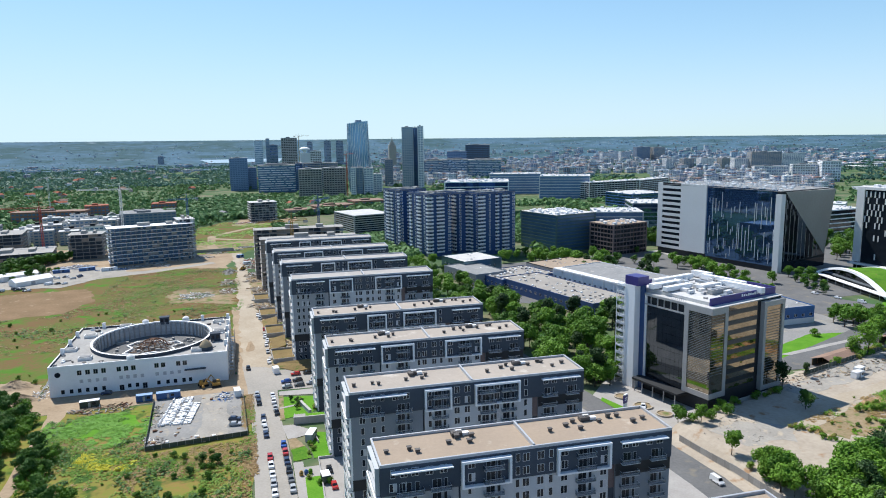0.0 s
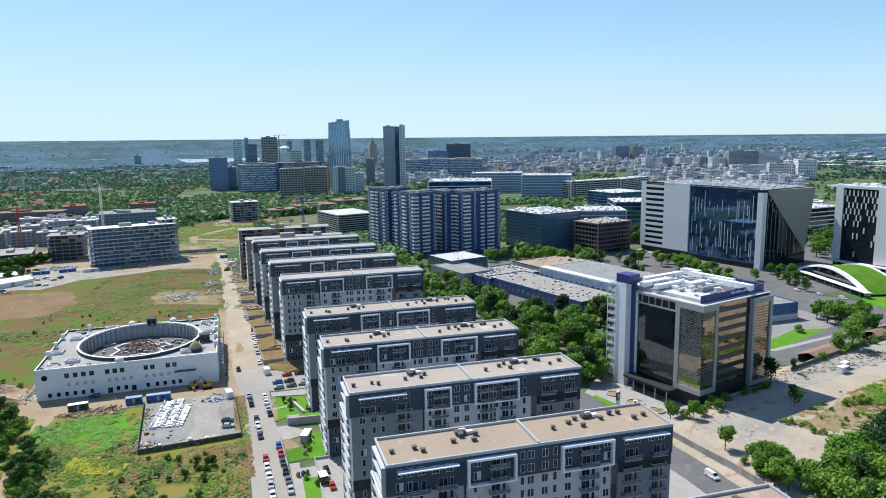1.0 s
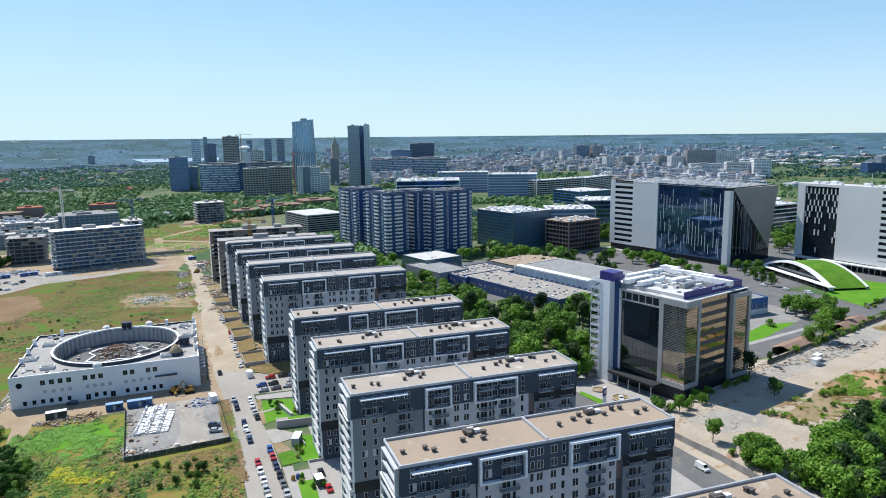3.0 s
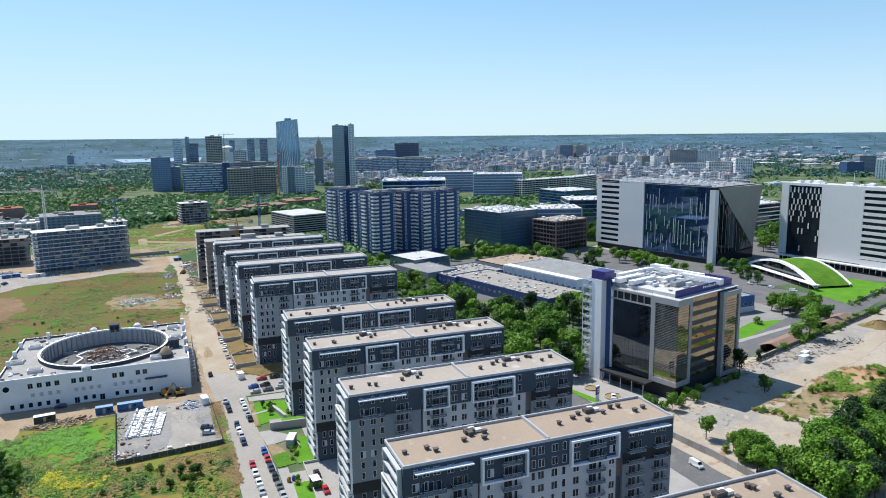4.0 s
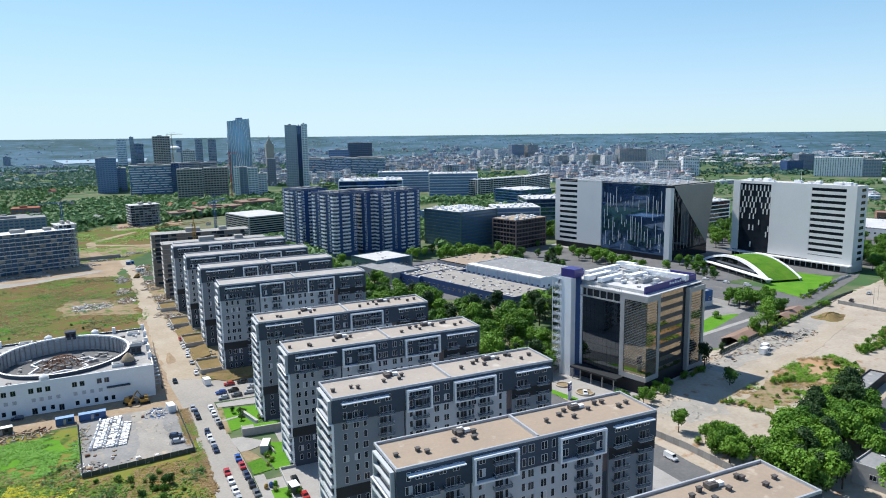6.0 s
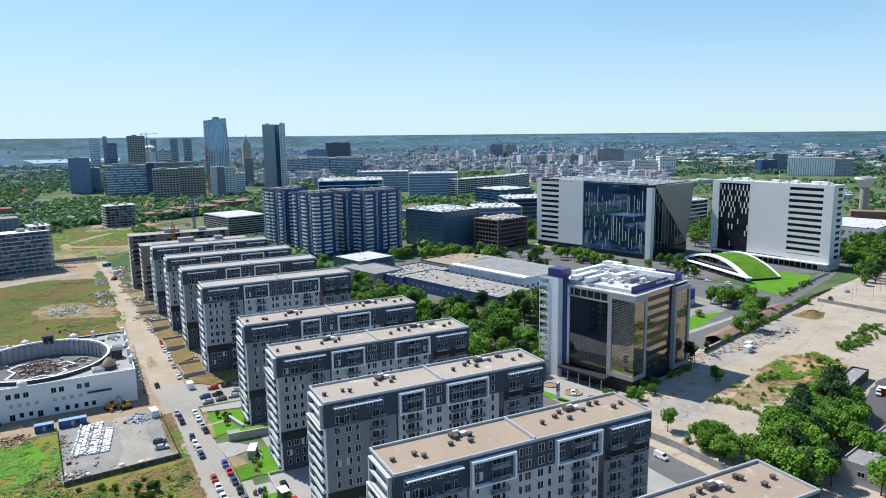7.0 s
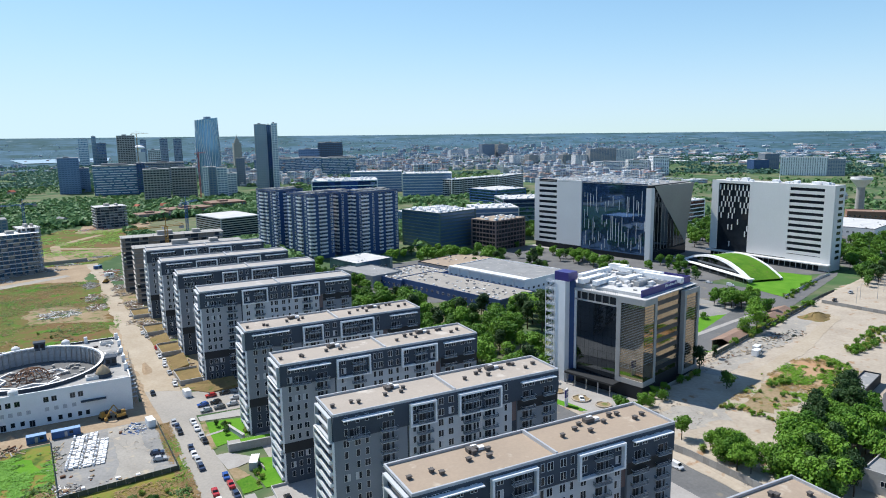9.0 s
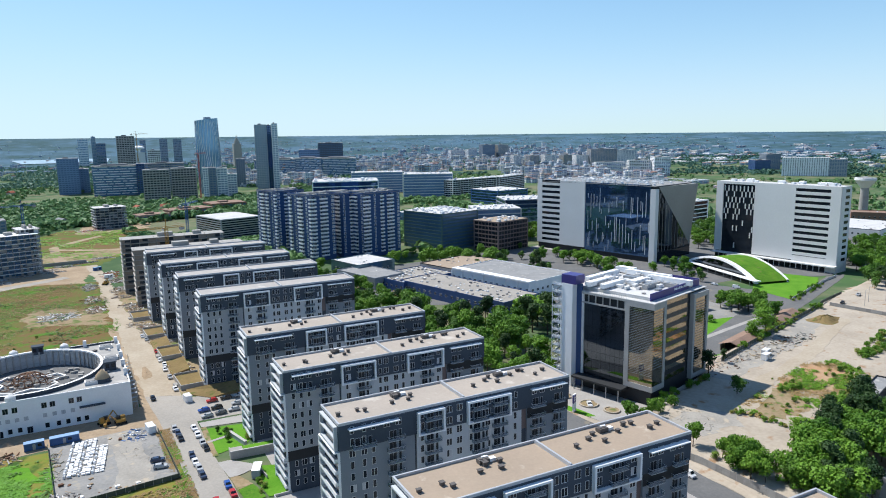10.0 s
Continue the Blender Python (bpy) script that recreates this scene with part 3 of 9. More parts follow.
patch("parking", [(176, 112), (208, 140), (240, 152), (300, 150), (300, 84), (176, 84)], 3, "asphalt", "dark asphalt yard behind the trees", category="yard", seed=54, amp=0.4, lift=3.40, thick=0.08)
patch("paving", [(285, 328), (345, 330), (364, 390), (332, 520), (300, 520), (330, 400)], 1, "tarmac", "paved grounds beside an office tower", category="paving", seed=55, amp=0.4)
patch("lawn", [(218, 222), (232, 219), (290, 246), (300, 262), (262, 268), (216, 248)], 2, "lawn", "bright green lawns with paths", category="grass", seed=19)
patch("path", [(223, 244), (228, 245), (290, 258), (290, 255.5), (229, 242)], 3, "paving", "pale path across a lawn", category="path", amp=0.1)
patch("road", [(196, 228), (230, 222), (322, 256), (428, 297), (440, 304), (424, 306), (334, 271), (320, 292), (300, 330), (286, 328), (306, 276)], 2, "tarmac", "grey road past the green roofed hall", category="road", amp=0.2, seed=20)
patch("paving", [(196, 252), (232, 250), (300, 262), (306, 280), (286, 330), (240, 345), (215, 330)], 1, "yard_dark", "paved service yard behind the office", category="paving", amp=0.4, seed=33)
patch("paving", [(298, 260), (322, 258), (343, 276), (346, 305), (334, 330), (296, 334)], 1, "tarmac", "paved yard beside the green roofed hall", category="paving", amp=0.4, seed=34)
patch("lawn", [(343, 276), (346, 305), (366, 320), (406, 329), (414, 306), (397, 294)], 3, "lawn", "large vivid green lawn in front of office block", category="grass", seed=21)
patch("parking", [(336, 248), (386, 260), (470, 262), (470, 190), (344, 210)], 2, "sand", "sandy empty car park with lamp posts", category="car park", seed=22, amp=0.5, lift=3.40, thick=0.08)
patch("paving", [(330, 330), (364, 390), (330, 520), (440, 540), (470, 330), (430, 306), (415, 310), (404, 332)], 1, "tarmac", "paved grounds round the office towers", category="paving", amp=0.0)
patch("paving", [(440, 240), (560, 250), (640, 360), (610, 480), (470, 560), (440, 540), (470, 330)], 1, "tarmac", "grey paved grounds with trees beside the offices", category="paving", amp=0.6, seed=35)
patch("parking", [(128, 385), (200, 350), (215, 330), (240, 345), (330, 400), (300, 520), (130, 500)], 1, "tarmac", "worn asphalt yards round low commercial halls", category="car park", amp=0.5, seed=23)

def retaining_terrace():
    """Concrete retaining wall with a planted terrace behind, between two front gardens."""
    b = thing("retaining_terrace", pose(1.6, 226.6, 0, 0, 0, -3), "pale concrete retaining wall with a raised strip of lawn", "wall")
    part("front_wall", Geo().box(0, 15.6, 0, 0.4, 0, 2.7), "concrete", b)
    part("side_wall", Geo().box(0, 0.4, 0.4, 4.6, 0, 2.4), "concrete", b)
    part("fill", Geo().box(0.4, 15.6, 0.4, 4.6, 0, 2.1), "paving", b, "paved terrace top")
    part("planting", Geo().box(4.2, 15.4, 1.2, 4.2, 2.1, 2.25), "lawn", b, "raised strip of lawn")
    part("coping", Geo().box(-0.08, 15.6, -0.08, 0.5, 2.7, 2.82), "kerb", b)


retaining_terrace()
solid("garden_wall", Geo().box(0, 0.9, 0, 11.5, 0, 1.6).box(-0.08, 0.98, -0.08, 11.58, 1.6, 1.75), "kerb", "thick white garden wall across a lawn", "wall", m=pose(7.6, 234.6, 0, 0, 0, 16))
solid("garden_wall", Geo().box(0, 0.3, 0, 9, 0, 1.2), "concrete", "low concrete garden wall beside a shed", "wall", m=pose(9.0, 208.5, 0, 0, 0, 8))
solid("garden_wall", Geo().box(0, 0.25, 0, 28, 0, 1.0).box(0.25, 5.2, 27.7, 28, 0, 1.0), "kerb", "low pale wall beside a concrete ramp", "wall", m=pose(8.2, 168.4, 0))


def grass_slope(pts, label):
    """A bank of rough grass: x, y and height of each corner of its top."""
    g, n = Geo(), len(pts)
    g.v += [(x, y, 0.0) for x, y, z in pts] + [(x, y, z) for x, y, z in pts]
    for i in range(n):
        j = (i + 1) % n
        g.f.append((i, j, n + j, n + i)), g.m.append(0)
    c = [sum(p[q] for p in pts) / n for q in range(3)]
    g.v.append((c[0], c[1], c[2] + 0.3))
    for i in range(n):
        g.f.append((n + i, n + (i + 1) % n, 2 * n)), g.m.append(0)
    solid("grass_bank", g, "dry_grass", label, "bank", "grass banks")


grass_slope([(-3.4, 294, 0.3), (4.8, 285.4, 0.3), (16, 286, 1.6), (16, 294.5, 2.6), (4.6, 295, 2.4), (-3.2, 299, 0.6)], "bank of dry grass between street and car park")
grass_slope([(-6.2, 322, 0.3), (1.4, 322, 2.0), (1.2, 341, 2.2), (-7.0, 341, 0.3)], "bank of dry grass at the foot of a slab")
grass_slope([(-9.8, 364, 0.3), (-2.2, 364, 2.0), (-2.4, 381, 2.2), (-10.6, 381, 0.3)], "bank of dry grass at the foot of a slab")
for x, y, w in ((3.0, 153.5, 10.5),):
    solid("garden_wall", Geo().box(x, x + w, y - 0.15, y + 0.15, 0, 1.5).box(x, x + 0.3, y - 9, y - 0.15, 0, 1.1).box(x - 0.05, x + w + 0.05, y - 0.22, y + 0.22, 1.5, 1.62), "concrete", "pale concrete garden wall beside the street", "wall")
for i, (x, y) in enumerate(((-5.0, 300), (-8.0, 345), (-11.5, 386), (-15.5, 428))):
    w = thing("terrace_wall", pose(x, y, 0, 0, 0, 4), "raw concrete terrace walls at the foot of a slab", "wall", "terrace walls")
    part("front_wall", Geo().box(0, 0.35, 0, 16, 0, 2.2), "concrete", w)
    part("side_wall", Geo().box(0.35, 10, 0, 0.35, 0, 2.2), "concrete", w)
    part("side_wall", Geo().box(0.35, 10, 15.65, 16, 0, 2.6), "concrete", w)
    part("fill", Geo().box(0.35, 10, 0.35, 15.65, 0, 1.7), "dry_grass", w, "dry grass slope")
    part("step", Geo().box(-1.6, 0, 6, 9, 0, 0.9), "concrete", w)


# ---- windows, balconies ----
def window_mesh(w, h, frame_mat="frame_white", mullions=1, deep=0.07, blind=(), t=0.065):
    """One skin: proud frame, set back panes, small sill. Centred on x, foot at z 0, facing -y."""
    g = Geo()
    xs = [-w / 2, -w / 2 + t]
    for i in range(mullions):
        x = -w / 2 + w * (i + 1) / (mullions + 1)
        xs += [x - 0.04, x + 0.04]
    xs += [w / 2 - t, w / 2]
    zs = [0, t, h - t, h]
    f, p = -deep, -0.012
    for i in range(len(xs) - 1):
        for j in range(3):
            x0, x1, z0, z1 = xs[i], xs[i + 1], zs[j], zs[j + 1]
            if j == 1 and i % 2 == 1:
                g.face([(x0, p, z0), (x1, p, z0), (x1, p, z1), (x0, p, z1)], 2 if i // 2 in blind else 1)
                g.face([(x0, f, z0), (x1, f, z0), (x1, p, z0), (x0, p, z0)]).face([(x0, p, z1), (x1, p, z1), (x1, f, z1), (x0, f, z1)])
                g.face([(x0, f, z0), (x0, p, z0), (x0, p, z1), (x0, f, z1)]).face([(x1, p, z0), (x1, f, z0), (x1, f, z1), (x1, p, z1)])
            else:
                g.face([(x0, f, z0), (x1, f, z0), (x1, f, z1), (x0, f, z1)])
    a, b = xs[0], xs[-1]
    g.face([(a, 0, 0), (b, 0, 0), (b, f, 0), (a, f, 0)]).face([(a, f, h), (b, f, h), (b, 0, h), (a, 0, h)])
    g.face([(a, 0, 0), (a, f, 0), (a, f, h), (a, 0, h)]).face([(b, f, 0), (b, 0, 0), (b, 0, h), (b, f, h)])
    return g.weld().mesh("window", frame_mat, "glass", "blind")


def balcony_mesh(w, d, mat_slab="light_grey", mat_rail="rail_glass", rail=1.05, door="glass", slab=0.12):
    """One skin: a tray of slab and three parapets with a top rail, and the glazed door behind. Facing -y."""
    g = Geo()
    x, t, zb, zr = w / 2, 0.05, -slab, rail - 0.06
    def wall(a, b, z0, z1, m):
        g.face([(*a, z0), (*b, z0), (*b, z1), (*a, z1)], m)
    o = [(-x, 0), (-x, -d), (x, -d), (x, 0)]
    i = [(-x + t, 0), (-x + t, -d + t), (x - t, -d + t), (x - t, 0)]
    for k in range(3):
        wall(o[k], o[k + 1], zb, 0, 0), wall(o[k], o[k + 1], 0, zr, 1), wall(o[k], o[k + 1], zr, rail, 0)
        wall(i[k + 1], i[k], 0, zr, 1), wall(i[k + 1], i[k], zr, rail, 0)
        g.face([(*o[k], rail), (*o[k + 1], rail), (*i[k + 1], rail), (*i[k], rail)])
    g.face([(-x, 0, zb), (x, 0, zb), (x, -d, zb), (-x, -d, zb)])
    g.face([(*i[0], 0), (*i[1], 0), (*i[2], 0), (*i[3], 0)])
    for a, b in ((-0.70, -0.30), (-0.26, 0.14), (0.42, 0.72)):
        g.face([(a * x, -0.02, 0.06), (b * x, -0.02, 0.06), (b * x, -0.02, 2.25), (a * x, -0.02, 2.25)], 2)
        for p, q, z0, z1 in ((a * x - 0.07, a * x, 0, 2.32), (b * x, b * x + 0.07, 0, 2.32), (a * x, b * x, 2.25, 2.32)):
            g.face([(p, -0.03, z0), (q, -0.03, z0), (q, -0.03, z1), (p, -0.03, z1)])
    return g.weld().mesh("balcony", mat_slab, mat_rail, door)


WIN = dict(stda=window_mesh(1.55, 1.85, blind=(0,)), stdb=window_mesh(1.55, 1.85, blind=(1,)), stdc=window_mesh(1.55, 1.85, blind=(0, 1)), slima=window_mesh(0.95, 1.9, mullions=0, blind=(0,)), std=window_mesh(1.55, 1.85), slim=window_mesh(0.95, 1.9, mullions=0), wide=window_mesh(1.9, 1.6), dark=window_mesh(1.3, 1.7, "black_base", 0))
BAL = dict(end=balcony_mesh(11.6, 1.3, "light_grey", "white", 0.8, slab=0.2), s=balcony_mesh(4.4, 1.15), l=balcony_mesh(5.8, 1.4), w=balcony_mesh(6.4, 1.2, "light_grey", "light_grey", 0.75), p=balcony_mesh(3.8, 1.1, "light_grey", "rail_glass", 1.0))
FH, F0 = 2.95, 1.2
LEN, DEP, ROOF = 66.0, 13.6, 36.9


LAYOUT = {
    "wide": dict(c0=16.9, portals=((16.9, 27.8), (38.2, 50.8)), wins=((19.2, "std"), (29.4, "slim"), (31.3, "std"), (34.6, "std"), (37.0, "slim"), (40.1, "std"), (49.4, "std")), bals=(24.0, 45.0), west=(2.6, 4.9, 7.2), wb=12.4, roof="roof_tan", side="pale_grey"),
    "narrow": dict(c0=19.9, portals=((19.9, 27.3), (33.8, 46.8)), wins=((21.4, "slim"), (28.9, "std"), (31.8, "std"), (35.2, "slim"), (40.2, "std"), (48.6, "slim")), bals=(24.2, 37.6, 43.6), west=(3.2, 6.2, 8.6), wb=14.2, roof="roof_tan", side="mid_grey"),
}


def apartment_slab(m, plan):
    """Long twelve storey slab: dark two storey crown, pale middle, dark foot, roof with parapet."""
    b = thing("apartment_building", m, "long grey and white apartment slab with flat tan roof", "building", "rows of apartment slabs")
    zt, zb = F0 + 10 * FH, F0 + 3 * FH
    c0, w1 = plan["c0"], plan["c0"] - 0.5
    # crown
    part("wall", Geo().box(0, LEN, 0, DEP, zt, ROOF), "dark_grey", b, "dark grey rendered crown")
    # bodies of the sections below the crown
    part("wall", Geo().box(0.25, w1, 0.3, DEP - 0.2, zb, zt), plan["side"], b, "light grey rendered wall")
    part("wall", Geo().box(c0, 50.6, 0.25, DEP - 0.2, 0, zt), "light_grey", b, "pale rendered wall")
    part("wall", Geo().box(w1, c0, 0.9, DEP - 0.6, 0, zt), "dark_grey", b)
    part("wall", Geo().box(50.6, 52.4, 1.0, DEP - 0.6, 0, zt), "dark_grey", b)
    part("wall", Geo().box(52.4, 65.8, 0.3, DEP - 0.2, 0, zt), "mid_grey", b)
    part("wall", Geo().box(0.4, w1, 0.45, DEP - 0.3, 0, zb), "dark_grey", b, "dark plinth storeys")
    part("band", Geo().box(52.4, 65.85, 0.2, 0.299, zt - FH, zt), "black_base", b, "black band under the crown")
    part("band", Geo().box(50.6, 52.4, 0.9, 0.999, zt - 2 * FH, zt), "umber", b, "brown panelled slot")
    part("band", Geo().box(0.15, w1, 0.2, 0.299, zb, zb + FH), "black_base", b, "black band over the plinth")
    part("band", Geo().box(0.15, 0.249, 0.3, DEP - 0.2, zb, zb + FH), "black_base", b, "black band over the plinth")
    # roof and parapet
    part("roof", Geo().box(0.4, LEN - 0.4, 0.4, DEP - 0.4, ROOF - 0.02, ROOF + 0.06), plan["roof"], b, "gravel covered flat roof")
    pr = Geo()
    z0, z1, t = ROOF + 0.002, ROOF + 0.62, 0.4
    pr.box(0, LEN, 0, t, z0, z1).box(0, LEN, DEP - t, DEP, z0, z1).box(0, t, t, DEP - t, z0, z1).box(LEN - t, LEN, t, DEP - t, z0, z1)
    pr.box(33.0, 33.45, t, DEP - t, z0, z1 + 0.25)
    part("parapet", pr, "cap", b, "blue-grey metal capped parapet")
    # portal frames of the crown
    for x0, x1 in plan["portals"]:
        pf = Geo()
        za, zc = zt - 0.35, ROOF - 0.55
        pf.box(x0, x0 + 0.5, -1.05, 0.0, za, zc).box(x1 - 0.5, x1, -1.05, 0.0, za, zc)
        pf.box(x0 + 0.5, x1 - 0.5, -1.05, 0.0, zc - 0.5, zc).box(x0 + 0.5, x1 - 0.5, -1.05, 0.0, za, za + 0.4)
        part("portal_frame", pf, "white", b, "white projecting portal frame")
    for x0, x1 in ((2.2, 15.0), (53.2, 64.5)):
        part("canopy", Geo().box(x0, x1, -1.35, 0, ROOF - 1.2, ROOF - 0.95), "white", b, "thin white sun canopy")
    rnd = random.Random(3)
    vary = {WIN["std"].name: ("std", "std", "std", "std", "std", "stda", "stdb"), WIN["slim"].name: ("slim",)}

    def put(me, x, k, dz, y=0.3, rz=0):
        if me.name in vary:
            me = WIN[rnd.choice(vary[me.name])]
        ob = new("balcony" if me.name.startswith("balcony") else "window", me)
        ob.parent = b
        ob.matrix_basis = pose(x, y, F0 + k * FH + dz, 0, 0, rz)
    for k in range(12):
        y = 0.0 if k >= 10 else 0.3
        yw = 0.0 if k >= 10 else 0.25
        yf = y if k >= 3 else 0.45
        for x in plan["west"]:
            if k == 10 and x > 7:
                continue
            put(WIN["slim" if (k + int(x)) % 3 else "std"], x, k, 0.75, yf)
        if k == 10:
            put(BAL["l"], 6.0, k, 0.1, 0.0)
        if k < 11:
            put(BAL["s"], plan["wb"], k, 0.1, yf)
        else:
            put(WIN["std"], plan["wb"] - 2.2, k, 0.6, 0), put(WIN["std"], plan["wb"] + 0.8, k, 0.6, 0)
        for x, kind in plan["wins"]:
            put(WIN[kind], x, k, 0.7, yw)
        for x in plan["bals"]:
            put(BAL["s"], x, k, 0.1, yw)
        if k < 11:
            put(BAL["s"], 55.6, k, 0.1, y), put(BAL["p"], 62.4, k, 0.1, y)
        else:
            for x in (54.5, 57, 60.5, 63):
                put(WIN["std"], x, k, 0.6, 0)
        # west end: balconies over the whole depth
        if k < 10:
            x, mid = (0.25, 6.6) if k >= 3 else (0.4, 7.1)
            put(BAL["end"], x, k, 0.1, mid, -90)
            put(WIN["wide"], x, k, 0.75, 10.6, -90)
    for k0, k1, x, y0, y1 in ((0, 3, 0.4, 0.5, 13.2), (3, 10, 0.25, 0.32, 12.9)):
        z0, z1 = F0 + k0 * FH + 0.1 if k0 else 0.0, F0 + k1 * FH - 0.35
        part("end_frame", Geo().box(x - 0.55, x, y0, y0 + 0.3, z0, z1).box(x - 1.4, x, y1 - 0.3, y1, z0, z1).box(x - 1.4, x, y0 + 0.3, y1 - 0.3, z1 - 0.3, z1), "white", b, "white frame round stacked balconies")
        # black sheet over the end wall: shade behind the balconies put in as colour
        part("end_wall", Geo().box(x - 0.012, x, y0 + 0.3, y1 - 0.3, z0, z1 - 0.3), "black_base", b, "black sheet painting the shaded gaps behind the balconies")
    # open two storey loggia at the west end
    lg = Geo()
    lg.box(-0.9, 0, 1.0, 1.4, zt - 0.2, ROOF - 0.4).box(-0.9, 0, 11.6, 12.0, zt - 0.2, ROOF - 0.4)
    lg.box(-0.9, 0, 1.4, 11.6, zt - 0.2, zt + 0.35).box(-0.9, 0, 1.4, 11.6, zt + FH - 0.2, zt + FH + 0.15).box(-0.9, 0, 1.4, 11.6, ROOF - 0.75, ROOF - 0.4)
    part("loggia", lg, "light_grey", b, "white framed two storey loggia")
    part("loggia_glass", Geo().box(-0.03, 0.0, 1.6, 11.4, zt + 0.35, ROOF - 0.8), "glass", b)
    return b


def roof_units(ox, oy, seed):
    """Vent cowls and air handling units standing on a slab roof."""
    rnd = random.Random(seed)
    z = ROOF + 0.06
    spots = [(2.1, 6.1), (7.4, 6.4), (8.6, 5.0), (18.2, 9.4), (16.6, 7.0), (20.6, 6.8), (22.0, 8.8), (39.2, 6.4), (44.0, 8.8), (46.6, 10.2), (46.4, 6.4), (52.2, 8.6), (56.0, 10.4), (59.4, 6.1), (57.4, 10.2), (62.6, 7.6)]
    for x, y in spots:
        x, y = x + rnd.uniform(-0.5, 0.5), y + rnd.uniform(-0.4, 0.4)
        w, d, h = rnd.uniform(0.35, 0.5), rnd.uniform(0.3, 0.42), rnd.uniform(0.75, 1.05)
        v = thing("roof_vent", pose(ox + x, oy + y, z, 0, 0, rnd.uniform(-4, 4)), "brown metal vent cowl on a flat roof", "vent", "roof vents")
        part("duct", Geo().box(-w, w, -d, d, 0, h * 0.7), "vent", v)
        part("cowl", Geo().box(-w - 0.12, w + 0.12, -d - 0.12, d + 0.12, h * 0.78, h).box(-w * 0.8, w * 0.8, -d * 0.8, d * 0.8, h * 0.7, h * 0.78), "vent", v)
    for x, y in ((18.9, 10.6), (49.6, 10.4)):
        v = thing("air_unit", pose(ox + x, oy + y, z), "grey air handling unit on a flat roof", "air conditioner", "roof units")
        part("casing", Geo().box(-1.3, 1.1, -0.8, 0.8, 0.2, 1.0).box(-1.2, -1.0, -0.7, 0.7, 0, 0.2).box(0.8, 1.0, -0.7, 0.7, 0, 0.2), "vent", v)
        part("fan_guard", Geo().cyl(-0.6, 0, 1.0, 1.1, 0.45, k=12).cyl(0.5, 0, 1.0, 1.1, 0.45, k=12), "vent", v)
        part("duct", Geo().box(1.2, 2.7, -0.6, 0.5, 0.1, 0.75).box(-0.2, 1.2, 0.2, 0.7, 0.9, 1.15), "white", v, "white sheet metal duct")


SLABS = [(17.0, 69.8), (16.0, 111.9), (14.7, 153.8), (12.8, 196.0), (11.0, 236.4), (5.0, 296.8), (1.6, 341.5), (-2.0, 381.0), (-6.0, 423.0)]
MODEL = {}
for n, (x, y) in enumerate(SLABS):
    kind = ("narrow", "wide")[n % 2]
    at = pose(x, y, 0) @ Matrix.Diagonal((1, 1, 1.065 if n > 4 else 1.0, 1))
    if kind in MODEL:
        slab = copy_thing(MODEL[kind], at)
    else:
        slab = MODEL[kind] = apartment_slab(at, LAYOUT[kind])
    # the roofs further along are paler
    for o in [q for q in bpy.data.objects if q.parent == slab and q.name.startswith("roof")] if n > 1 else ():
        o.data = o.data.copy()
        o.data.materials[0] = M["roof_beige" if n < 5 else "roof_ash"]
for n, (x, y) in enumerate(SLABS[:6]):
    roof_units(x, y, 5 + n)


